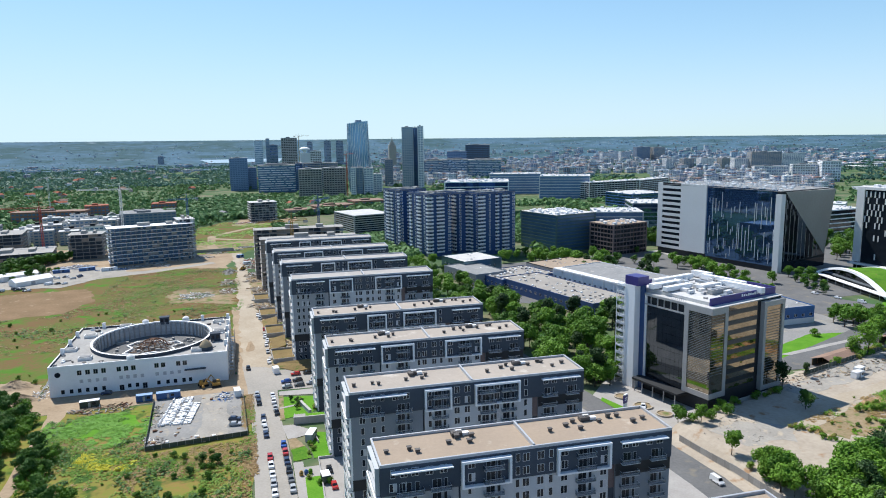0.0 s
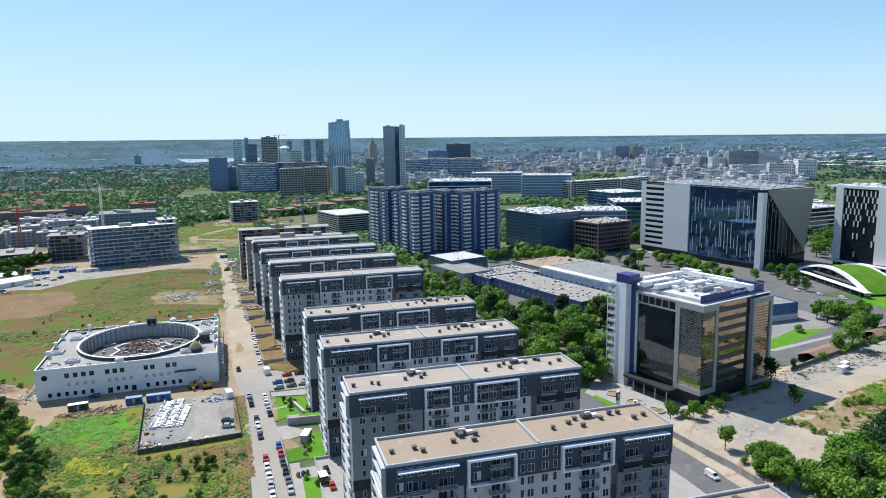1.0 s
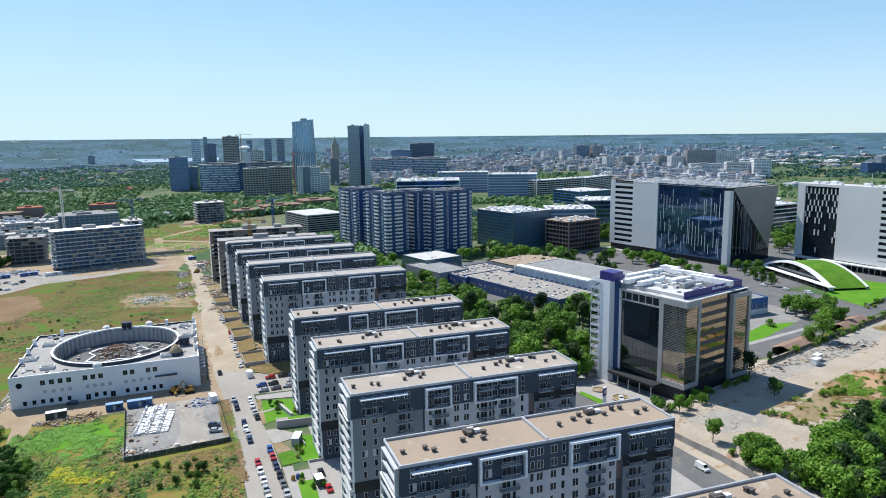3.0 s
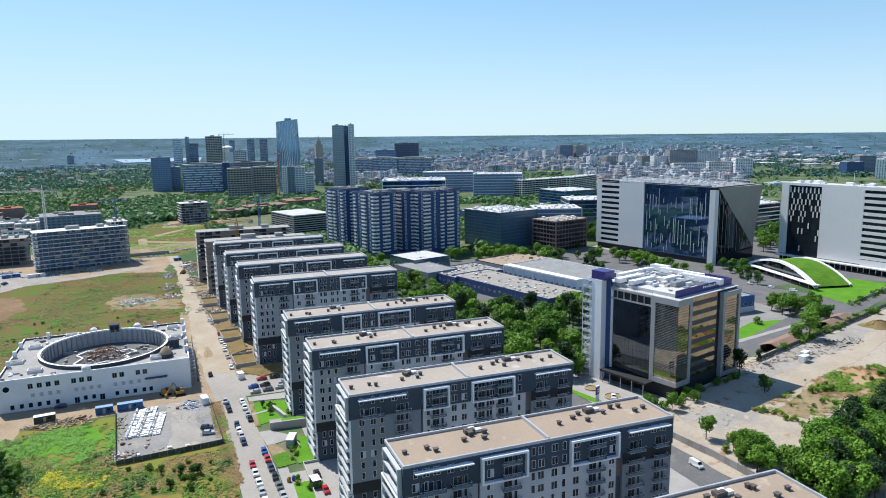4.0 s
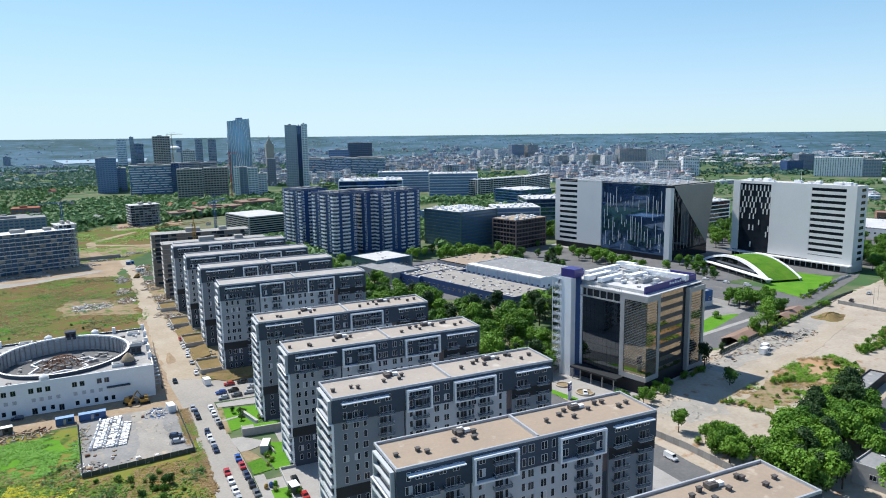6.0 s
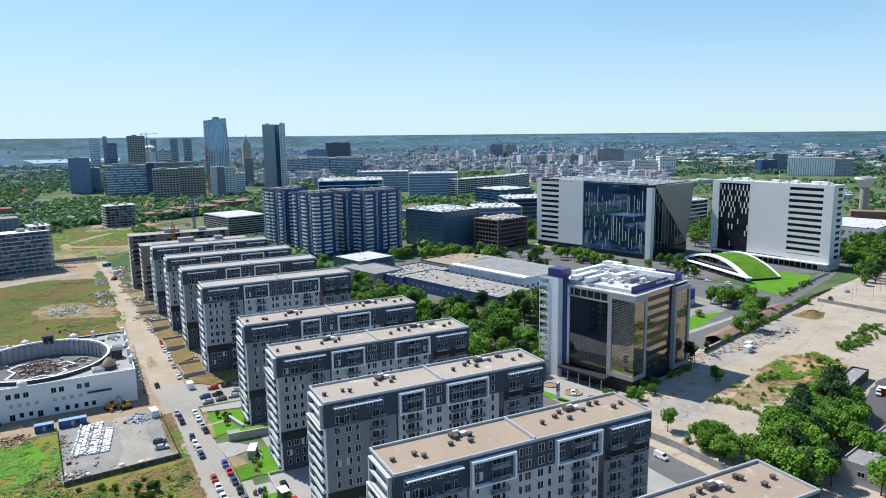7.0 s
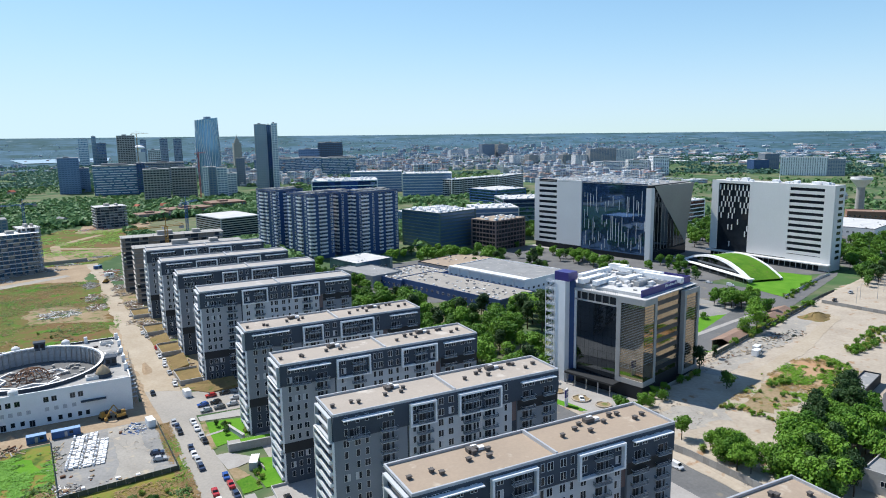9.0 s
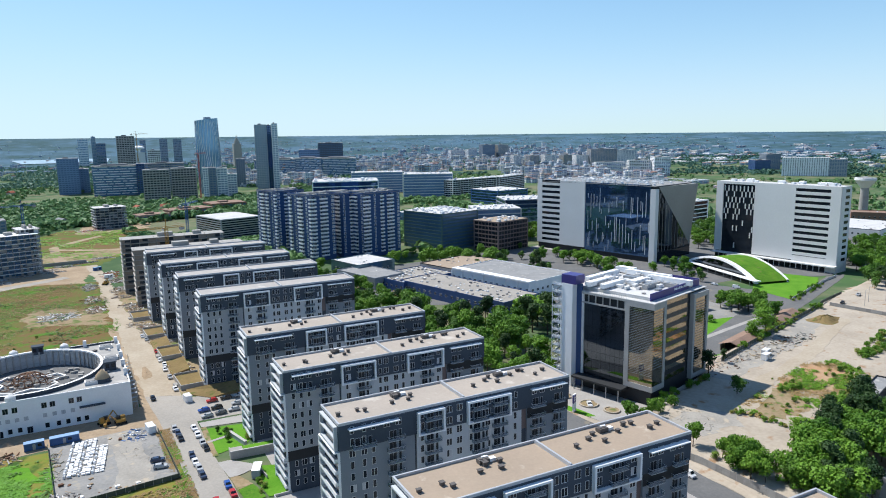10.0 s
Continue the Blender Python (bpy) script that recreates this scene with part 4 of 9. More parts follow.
# ---- unfinished slabs at the end of the row ----
def concrete_frame(name, m, w, d, floors, fh, label, category="building site", group="", wall="concrete_warm", fill=0.5, seed=1, cols=8, crown=True, slab="concrete", out=0.6, rail=None, inner="dark_grey"):
    """A bare frame: slabs, columns and part of the infill walls of each storey."""
    rnd = random.Random(seed)
    b = thing(name, m, label, category, group)
    for k in range(floors + 1):
        part("floor_slab", Geo().box(-out, w + out, -out, d + out, k * fh - 0.3, k * fh), slab, b)
    # added box per storey; the default dark_grey paints the shade of the open floor
    for k in range(floors):
        part("inner_wall", Geo().box(2.2, w - 2.2, 2.2, d - 2.2, k * fh + 0.002, (k + 1) * fh - 0.302), inner, b, "added box filling the interior between the slabs")
    g, f = Geo(), Geo()
    for k in range(floors):
        z0, z1 = k * fh + 0.001, (k + 1) * fh - 0.301
        for i in range(cols + 1):
            x = 0.2 + (w - 0.7) * i / cols
            for y in (0.1, d - 0.4):
                g.box(x, x + 0.35, y, y + 0.35, z0, z1)
        for i in range(max(2, int(d / 5)) + 1):
            y = 0.2 + (d - 0.7) * i / max(2, int(d / 5))
            g.box(0, 0.35, y, y + 0.35, z0, z1).box(w - 0.35, w, y, y + 0.35, z0, z1)
        for i in range(cols):
            if rnd.random() < fill:
                x0, x1 = 0.6 + (w - 0.7) * i / cols, 0.1 + (w - 0.7) * (i + 1) / cols
                if rnd.random() < 0.6:
                    f.box(x0, x1, 0.5, 0.75, z0, z0 + 0.95)
                    f.box(x0, x0 + (x1 - x0) * 0.35, 0.5, 0.75, z0 + 0.95, z1)
                else:
                    f.box(x0, x1, 0.5, 0.75, z0, z1)
        for i in range(max(2, int(d / 5))):
            if rnd.random() < fill:
                y0, y1 = 0.6 + (d - 0.7) * i / max(2, int(d / 5)), 0.1 + (d - 0.7) * (i + 1) / max(2, int(d / 5))
                f.box(0.4, 0.65, y0, y1, z0, z1)
    if rail:
        for k in range(1, floors):
            z = k * fh
            part("balustrade", Geo().box(-out + 0.02, w + out - 0.02, -out + 0.02, -out + 0.08, z, z + 1.0).box(-out + 0.02, -out + 0.08, -out + 0.08, d + out - 0.02, z, z + 1.0), rail, b, "bluish glass balustrade")
    part("column_grid", g, "concrete", b)["kind"] = "stuff"
    if f.v:
        part("infill", f, wall, b, "block infill walls")["kind"] = "stuff"
    if crown:
        c = Geo()
        z = floors * fh
        c.box(w * 0.35, w * 0.5, d * 0.3, d * 0.7, z, z + 2.6).box(w * 0.7, w * 0.78, d * 0.3, d * 0.7, z, z + 2.2)
        for i in range(10):
            c.box(w * i / 10 + 0.4, w * i / 10 + 0.6, 0.3, 0.5, z, z + 1.1)
        part("stair_head", c, "concrete", b)["kind"] = "stuff"
    return b


concrete_frame("apartment_building", pose(-10.5, 467, 0), 66, 13.6, 11, 3.2, "unfinished apartment slab of raw concrete and brown block infill", "building", "rows of apartment slabs", fill=0.8, seed=3, cols=12)
concrete_frame("apartment_building", pose(-15.5, 509, 0), 66, 13.6, 12, 3.05, "unfinished apartment slab with bare concrete floors", "building", "rows of apartment slabs", fill=0.7, seed=4, cols=12)
concrete_frame("apartment_building", pose(-134, 601, 0, 0, 0, 16), 66, 16, 10, 3.2, "unfinished apartment block with pale slab edges", "building", fill=0.3, seed=5, cols=16, slab="white", out=1.3, wall="concrete", rail="rail_glass", inner="city_glass")
concrete_frame("apartment_building", pose(-82, 622, 0, 0, 0, 16), 14, 20, 11, 3.2, "grey concrete end block of an unfinished building", "building", fill=0.6, seed=15, cols=4, wall="panel_grey", slab="roof_pale")
concrete_frame("apartment_building", pose(-178, 648, 0, 0, 0, 4), 28, 22, 7, 3.2, "grey unfinished concrete frame building", "building", fill=0.2, seed=6, cols=5)
concrete_frame("building_frame", pose(-252, 628, 0, 0, 0, 10), 64, 40, 3, 3.2, "low concrete frame with open decks", "building", fill=0.15, seed=7, cols=8)
concrete_frame("building_frame", pose(-290, 690, 0, 0, 0, 10), 60, 40, 6, 3.2, "grey concrete frame under construction", "building", fill=0.3, seed=8, cols=8)
concrete_frame("apartment_building", pose(-27, 888, 0, 0, 0, 10), 33, 24, 8, 3.1, "small unfinished concrete apartment house among trees", "building", fill=0.35, seed=9, cols=7, slab="roof_pale", wall="mid_grey", out=0.8)


# ---- round hall ----
def round_hall():
    b = thing("public_hall", pose(-93.5, 281.5, 0, 0, 0, 1.5), "white unfinished two storey hall round an open oval court", "building")
    w, d, h = 69.5, 62.0, 13.0
    cx, cy, rx, ry = 36.0, 32.5, 25.0, 27.5
    K = 64
    ell = [(cx + rx * math.cos(6.28319 * i / K), cy + ry * math.sin(6.28319 * i / K)) for i in range(K)]
    outer = []
    for i in range(K):
        a = 6.28319 * i / K
        c, s = math.cos(a), math.sin(a)
        t = min(((w - cx) if c > 0 else cx) / max(1e-6, abs(c)), ((d - cy) if s > 0 else cy) / max(1e-6, abs(s)))
        outer.append((cx + c * t, cy + s * t))
    for corner in ((0, 0), (w, 0), (w, d), (0, d)):
        i = min(range(K), key=lambda q: math.dist(outer[q], corner))
        outer[i] = corner
    g = Geo()
    for i in range(K):
        j = (i + 1) % K
        g.face([(*outer[i], 0), (*outer[j], 0), (*outer[j], h), (*outer[i], h)])
    part("wall", g, "white", b, "white rendered outer wall")
    r = Geo()
    for i in range(K):
        j = (i + 1) % K
        r.face([(*outer[i], h - 0.9), (*outer[j], h - 0.9), (*ell[j], h - 0.9), (*ell[i], h - 0.9)])
    part("roof", r, "roof_mid", b, "grey dusty flat roof")
    p = Geo()
    for i in range(K):
        j = (i + 1) % K
        def inw(q):
            return (cx + (q[0] - cx) * 0.985, cy + (q[1] - cy) * 0.985)
        a0, a1, b0, b1 = outer[i], outer[j], inw(outer[i]), inw(outer[j])
        p.face([(*a0, h), (*a1, h), (*b1, h), (*b0, h)])
        p.face([(*b0, h), (*b1, h), (*b1, h - 0.9), (*b0, h - 0.9)], 1)
    part("parapet", p, ("white", "dark_grey"), b, "white parapet with dark lined inner face")
    c = Geo()
    for i in range(K):
        j = (i + 1) % K
        c.face([(*ell[i], 0.0), (*ell[i], h), (*ell[j], h), (*ell[j], 0.0)])
    part("court_wall", c, "light_grey", b, "grey curved court wall")
    ring = Geo()
    for i in range(K):
        j = (i + 1) % K
        def sc(q, f):
            return (cx + (q[0] - cx) * f, cy + (q[1] - cy) * f)
        q = [sc(ell[i], 1.0), sc(ell[j], 1.0), sc(ell[j], 1.04), sc(ell[i], 1.04)]
        ring.face([(*q[0], h + 0.6), (*q[3], h + 0.6), (*q[2], h + 0.6), (*q[1], h + 0.6)])
        ring.face([(*q[3], h - 0.9), (*q[2], h - 0.9), (*q[2], h + 0.6), (*q[3], h + 0.6)], 1)
        ring.face([(*q[1], h - 0.9), (*q[0], h - 0.9), (*q[0], h + 0.6), (*q[1], h + 0.6)])
    part("court_floor", Geo().prism([(cx + (q[0] - cx) * 1.01, cy + (q[1] - cy) * 1.01) for q in ell], 6.6, 6.8), "tarmac", b, "dusty grey court floor")
    hoop = Geo()
    for z in (8.4, 10.0, 11.6):
        for i in range(K):
            a0, a1 = 6.28319 * i / K, 6.28319 * (i + 1) / K
            hoop.bar((cx + rx * 0.97 * math.cos(a0), cy + ry * 0.97 * math.sin(a0), z), (cx + rx * 0.97 * math.cos(a1), cy + ry * 0.97 * math.sin(a1), z), 0.08)
    part("scaffold_rail", hoop, "steel", b, "steel scaffold rails round the court")["kind"] = "stuff"
    part("rim", ring, ("white", "dark_grey"), b, "pale raised rim of the court")
    for i in range(0, K):
        a = 6.28319 * i / K
        x, y = cx + rx * 0.985 * math.cos(a), cy + ry * 0.985 * math.sin(a)
        part("pier", RIB, None, b, at=pose(x, y, 0, 0, 0, math.degrees(a)))
    # rusty frame and seating blocks in the court
    s = Geo()
    rnd = random.Random(4)
    for i in range(14):
        a = 6.28319 * i / 14
        for j in range(5):
            e0, e1 = j * 0.3142, (j + 1) * 0.3142
            p0 = (cx - 1 + 6.5 * math.cos(e0) * math.cos(a), cy + 6 + 6.5 * math.cos(e0) * math.sin(a), 6.8 + 4.2 * math.sin(e0))
            p1 = (cx - 1 + 6.5 * math.cos(e1) * math.cos(a), cy + 6 + 6.5 * math.cos(e1) * math.sin(a), 6.8 + 4.2 * math.sin(e1))
            s.bar(p0, p1, 0.16)
            a2 = 6.28319 * (i + 1) / 14
            s.bar(p0, (cx - 1 + 6.5 * math.cos(e0) * math.cos(a2), cy + 6 + 6.5 * math.cos(e0) * math.sin(a2), 6.8 + 4.2 * math.sin(e0)), 0.13)
    for i in range(40):
        x, y = cx + rnd.uniform(-9, 7), cy + 6 + rnd.uniform(-8, 6)
        s.bar((x, y, 7.0), (x + rnd.uniform(-4, 4), y + rnd.uniform(-4, 4), rnd.uniform(7.0, 7.6)), 0.14)
    part("steel_frame", s, "rust", b, "rusty dome shaped cage of steel bars")
    zig = ((-13, -8), (-6, -12), (0, -9), (5, -12), (9, -7), (7, -2), (12, 1), (9, 6), (4, 5), (1, 10), (-6, 8), (-9, 11), (-13, 5), (-10, 0), (-13, -8))
    for (x0, y0), (x1, y1) in zip(zig, zig[1:]):
        part("low_wall", Geo().bar((cx + x0, cy + 5 + y0, 7.2), (cx + x1, cy + 5 + y1, 7.2), 0.55, 4), "off_white", b, "pale low wall of a zigzag in the court")
    t = Geo()
    for i in range(70):
        x, y = cx + rnd.uniform(-18, 18), cy + rnd.uniform(-18, 18)
        t.box(x - rnd.uniform(0.3, 1.5), x + 0.6, y - rnd.uniform(0.3, 1.2), y + 0.5, 6.8, 6.9 + rnd.uniform(0.2, 1.2))
    part("debris", t, "concrete", b, "stacks of material on the court floor")["kind"] = "stuff"
    # windows of the south and west walls
    for x in (11.5, 14.6, 17.6, 20.6, 26.4, 29.2, 32.0, 41.0, 43.6, 49.6, 52.2):
        part("window", WIN["hall"], None, b, at=pose(x, 0, 8.6))
    for x in (12, 15, 18, 20.8, 27, 29.6, 32.4, 35.2, 41, 44, 46.8, 49.8):
        part("window", WIN["hall_s"], None, b, at=pose(x, 0, 5.2))
    for x in (4.8, 8, 11, 14, 17, 20.2, 30, 33, 41.4, 45, 48, 51.4, 54):
        part("window", WIN["dark"], None, b, at=pose(x, 0, 1.2))
    for x in (36.0, 27.0):
        part("door", WIN["door"], None, b, at=pose(x, 0, 0.3))
    for i in range(7):
        part("prop", Geo().bar((-0.1, 4 + i * 3, 7.5 - i * 0.4), (-5.5, 3 + i * 3, 0.1), 0.16), "white", b, "white raking prop")
        part("brace", Geo().bar((-2.6, 3.5 + i * 3, 3.6), (-5.5, 5 + i * 3, 0.1), 0.12), "white", b, "white raking brace")
    for i in range(16):
        part("window", WIN["std"], None, b, at=pose(0, 4 + i * 3.5, 8.3, 0, 0, -90))
    part("round_window", Geo().cyl(0, 0, -0.03, 0.05, 1.1, k=20), "glass", b, "round porthole window", at=pose(3.4, 0, 10.6 - 1.2, 90))
    part("canopy", Geo().box(0, 8.5, -1.6, 0, 0, 0.35), "dark_grey", b, "flat dark entrance canopy", at=(52, 0, 6.5))
    for x, y in ((68.4, 61), (68.8, 48), (68.8, 36), (68.8, 24), (68.8, 12), (56, 61.4), (10, 61.4), (1, 48), (1, 34), (1, 20)):
        part("parapet_post", Geo().box(-0.7, 0.7, -0.6, 0.6, -0.9, 1.9), "white", b, at=(x, y, h))
    for i in range(9):
        part("scaffold_frame", Geo().bar((0, 0, 0), (0, 0, 11), 0.09).bar((2, 0, 0), (2, 0, 11), 0.09).box(0, 2, -0.6, 0.6, 3.4, 3.5).box(0, 2, -0.6, 0.6, 7.0, 7.1).bar((0, 0, 0), (2, 0, 3.4), 0.07), "steel", b, "rough scaffold frame by the wall", at=pose(w + 0.3, 4 + i * 5, 0))
    # roof lanterns and curbs
    for x, y, q in ((7, 46, 0), (20, 60.5, 0), (12, 10, 0), (31, 1.8, 1), (29, 61.5, 1), (38, 61.0, 2), (48, 61.5, 1), (64, 55, 0), (65, 36, 0), (57, 8, 0), (64, 22, 2), (3, 25, 0)):
        if q == 1:
            g = Geo().cyl(0, 0, 0, 1.8, 1.7, k=14)
            for a in range(5):
                g.cyl(0, 0, 1.8 + a * 0.25, 2.05 + a * 0.25, 1.7 * math.cos(a * 0.3), 1.7 * math.cos(a * 0.3 + 0.3), k=14)
            part("cupola", g, "off_white", b, "white domed roof cupola", at=(x, y, h - 0.9))
        elif q == 2:
            part("turret", Geo().box(-2.1, 2.1, -1.6, 1.6, 0, 3.4).box(-2.4, 2.4, -1.9, 1.9, 3.4, 3.7).box(-1.7, -0.4, -1.65, -1.6, 1.2, 2.8, 1).box(0.4, 1.7, -1.65, -1.6, 1.2, 2.8, 1), ("dark_grey", "glass"), b, "small dark roof turret", at=(x, y, h - 0.9))
        else:
            part("skylight", Geo().box(-2.6, 2.6, -1.7, 1.7, 0, 1.3).box(-2.2, 2.2, -1.3, 1.3, 1.3, 1.5, 1), ("off_white", "roof_grey"), b, "boxed roof skylight", at=(x, y, h - 0.9))
    g = Geo()
    for k in range(6):
        g.cyl(0, 0, k * 0.55, (k + 1) * 0.55, 2.6 * math.cos(k * 0.25), 2.6 * math.cos(k * 0.25 + 0.25), k=18)
    part("dome", g, "wood", b, "timber clad roof dome", at=(60.5, 8.5, h + 0.6))
    part("dome_base", Geo().cyl(0, 0, 0, 1.5, 2.8, k=18), "dark_grey", b, at=(60.5, 8.5, h - 0.9))
    for i in range(110):
        x, y = rnd.uniform(1.5, w - 1.5), rnd.uniform(1.5, d - 1.5)
        if ((x - cx) / (rx + 2)) ** 2 + ((y - cy) / (ry + 2)) ** 2 > 1.0:
            sx, sy = rnd.uniform(0.2, 1.1), rnd.uniform(0.2, 0.8)
            part("crate", Geo().box(-sx, sx, -sy, sy, 0, rnd.uniform(0.3, 0.9)), rnd.choice(["white", "roof_grey", "concrete", "vent"]), b, at=pose(x, y, h - 0.9, 0, 0, rnd.uniform(0, 90)))


WIN["door"] = window_mesh(1.8, 2.4, "steel", 1)
WIN["hall"] = window_mesh(1.7, 2.0, "stone_grey", 1)
WIN["hall_s"] = window_mesh(1.3, 1.4, "stone_grey", 1, blind=(0, 1))
RIB = Geo().box(-0.25, 0.25, -0.3, 0.3, 0, 13.2).mesh("pier", "stone_grey")
round_hall()


# ---- navy and stone office building ----
def louvre_mesh(w):
    return Geo().box(-w / 2, w / 2, -0.1, 0.02, 0, 0.09).mesh("louvre", "steel")


def navy_office():
    b = thing("office_building", pose(149.5, 192.5, 0, 0, 0, 16), "dark glass office building with grey stone frames and white stair shaft", "building")
    S, W, H, Z0 = 41.0, 40.0, 40.0, 5.8
    part("core", Geo().box(0.6, S - 0.4, 0.6, W, 0.0, H - 0.2), "black_base", b, "black inner walls")
    # west wall: tall glass, stone frame round louvres
    pane = Geo().box(0.34, 0.6, 0.03, 2.09, 0.03, 3.29).mesh("glass_pane", "mirror_glass")
    for i in range(9):
        for k in range(9):
            part("glass_pane", pane, None, b, at=(0, 12.2 + i * 2.12, Z0 + 0.2 + k * 3.32))
    for y0, y1, z0, z1 in ((10.2, 12.1, Z0, H), (-0.25, 10.2, Z0, Z0 + 2.0), (-0.25, 10.2, H - 2.4, H)):
        part("stone_frame", Geo().box(-0.25, 0.59, y0, y1, z0, z1), "stone_grey", b)
    part("window", Geo().box(0.05, 0.59, 0.05, 10.2, Z0 + 2.0, H - 2.4), "gold_glass", b, "bronze tinted glazed corner bay")
    lv = louvre_mesh(9.9)
    for k in range(40):
        part("louvre", lv, None, b, at=pose(0.0, 5.2, Z0 + 6.0 + k * 0.645, 0, 0, -90))
    # recessed top storey with mullions above the tall glass
    part("cornice", Geo().box(-0.3, 0.62, 12.1, 32.0, H - 0.9, H), "stone_grey", b).parent = b
    for i in range(7):
        y = 12.2 + i * 3.3
        part("mullion", Geo().box(-0.1, 0.4, y, y + 0.3, H - 4.0, H - 0.9), "stone_grey", b)
    part("spandrel", Geo().box(-0.15, 0.33, 12.1, 32.0, H - 4.6, H - 4.0), "stone_grey", b)
    part("pier", Geo().box(-0.1, 0.6, 31.0, 32.0, Z0, H - 0.9), "panel_grey", b, "pale vertical pier")
    part("slot", Geo().box(-0.2, 0.59, 32.0, 34.4, 0, H + 3), "navy", b, "dark blue vertical slot")
    # white stair shaft
    part("stair_shaft", Geo().box(-3.2, 1.8, 34.4, 39.6, 0, H + 2.8), "white", b, "white panelled stair shaft")
    part("shaft_head", Geo().box(-3.0, 3.0, 33.0, 40.0, H + 2.85, H + 6.4), "purple", b, "violet box on the shaft")
    st = thing("fire_stair", b.matrix_basis @ pose(-1.2, 39.7, 0), "open galvanised steel fire stair on the shaft", "staircase")
    fl, rl = Geo().box(-2.2, 2.2, 0, 4.6, -0.1, 0.0).mesh("landing", "steel"), Geo()
    for x, y in ((-2.2, 0.1), (2.2, 0.1), (-2.2, 4.5), (2.2, 4.5)):
        part("post", Geo().box(x - 0.1, x + 0.1, y - 0.1, y + 0.1, 0, H + 1), "white", st)
    for k in range(13):
        z = 3.2 * (k + 1)
        part("landing", fl, None, st, at=(0, 0, z))
        rg = Geo()
        for dz in (0.4, 0.75, 1.1):
            rg.bar((-2.2, 4.5, dz), (2.2, 4.5, dz), 0.05).bar((-2.2, 0.1, dz), (-2.2, 4.5, dz), 0.05)
        for i in range(8):
            rg.bar((-2.2, 0.1 + i * 0.63, 0), (-2.2, 0.1 + i * 0.63, 1.1), 0.04)
        part("railing", rg, "white", st, at=(0, 0, z))
        fg = Geo()
        for i in range(9):
            yy = 0.6 + i * 0.42 if k % 2 else 4.2 - i * 0.42
            fg.box(-1.9, 0.0, yy, yy + 0.4, -3.2 + i * 0.34, -3.12 + i * 0.34)
        part("flight", fg, "steel", st, at=(0, 0, z))
    # entrance canopy on the west side
    part("canopy", Geo().box(-5.0, 0.3, 10.0, 33.0, Z0 - 0.9, Z0 - 0.1), "black_base", b, "dark entrance canopy")
    for y in (11.5, 17, 22.5, 28, 32):
        part("post", Geo().cyl(-4.4, y, 0, Z0 - 0.9, 0.22, k=8), "steel", b)
    # south wall: corner bay, storey bands, second bay
    for x0, x1, z0, z1 in ((7.2, 8.8, Z0, H), (0.6, 7.2, H - 2.4, H), (0.6, 7.2, Z0, Z0 + 2.0)):
        part("stone_frame", Geo().box(x0, x1, -0.25, 0.59, z0, z1), "stone_grey", b)
    part("window", Geo().box(0.6, 7.2, 0.05, 0.59, Z0 + 2.0, H - 2.4), "gold_glass", b, "bronze tinted window bay")
    lv2 = louvre_mesh(6.6)
    for k in range(34):
        if k < 22:
            part("louvre", lv2, None, b, at=pose(3.4, 0.0, Z0 + 9 + k * 1.08))
    for k in range(9):
        z = Z0 + 0.4 + k * 3.75
        part("window", Geo().box(8.8, 26.0, 0.3, 0.59, z + 1.65, z + 3.75), "gold_glass", b, "bronze ribbon window")
        part("spandrel", Geo().box(8.8, 26.0, 0.1, 0.58, z, z + 1.65), "vent" if k > 2 else "black_base", b)
    part("recess", Geo().box(26.0, 28.5, 0.58, 0.62, 0, H), "black_base", b)
    for x0, x1, z0, z1 in ((28.5, 30.0, 4.0, H - 1), (39.5, 41.0, 4.0, H - 1), (30.0, 39.5, H - 3, H - 1), (30.0, 39.5, 4.0, 5.6)):
        part("stone_frame", Geo().box(x0, x1, -1.2, 0.59, z0, z1), "stone_grey", b)
    part("window", Geo().box(30.0, 39.5, -0.7, 0.59, 5.6, H - 3), "gold_glass", b, "bronze tinted window bay")
    lv3 = louvre_mesh(9.5)
    for k in range(26):
        part("louvre", lv3, None, b, at=pose(34.75, -0.85, 8 + k * 1.08))
    part("side_wall", Geo().box(S - 0.39, S, 0.0, W, 0, H - 1), "stone_grey", b)
    # roof
    part("roof", Geo().box(0, S, 0, W, H - 0.2, H + 0.1), "roof_pale", b, "pale flat roof")
    pp = Geo()
    for x0, x1, y0, y1 in ((2.5, S - 0.5, 3.0, 3.4), (S - 0.9, S - 0.5, 3.4, W - 0.4), (2.5, S - 0.5, W - 0.4, W)):
        pp.box(x0, x1, y0, y1, H + 0.11, H + 2.9)
    part("screen", pp, "purple", b, "violet roof screen")
    part("roof_floor", Geo().box(2.9, S - 0.9, 3.41, W - 0.41, H + 0.11, H + 1.4), "roof_pale", b, "pale raised roof deck")
    sg = Geo()
    for i in range(9):
        sg.box(20 + i * 1.25, 20.8 + i * 1.25, 2.9, 3.0, H + 1.4, H + 2.4 - 0.2 * (i % 3))
    part("sign_mark", sg, "white", b, "row of plain white sign shapes")
    bal = Geo()
    for i in range(20):
        bal.box(0.1, 0.2, 12 + i, 12.08 + i, H + 0.1, H + 1.2)
    bal.box(0.1, 0.2, 12, 31.1, H + 1.2, H + 1.3)
    part("railing", bal, "steel", b)
    rnd = random.Random(8)
    for i in range(54):
        x, y = rnd.uniform(5, S - 6), rnd.uniform(7, W - 5)
        if i < 9:
            x, y = (10, 10, 32, 32, 20, 27, 35, 18, 24)[i], (34, 29, 14, 19, 33, 26, 26, 12, 8)[i]
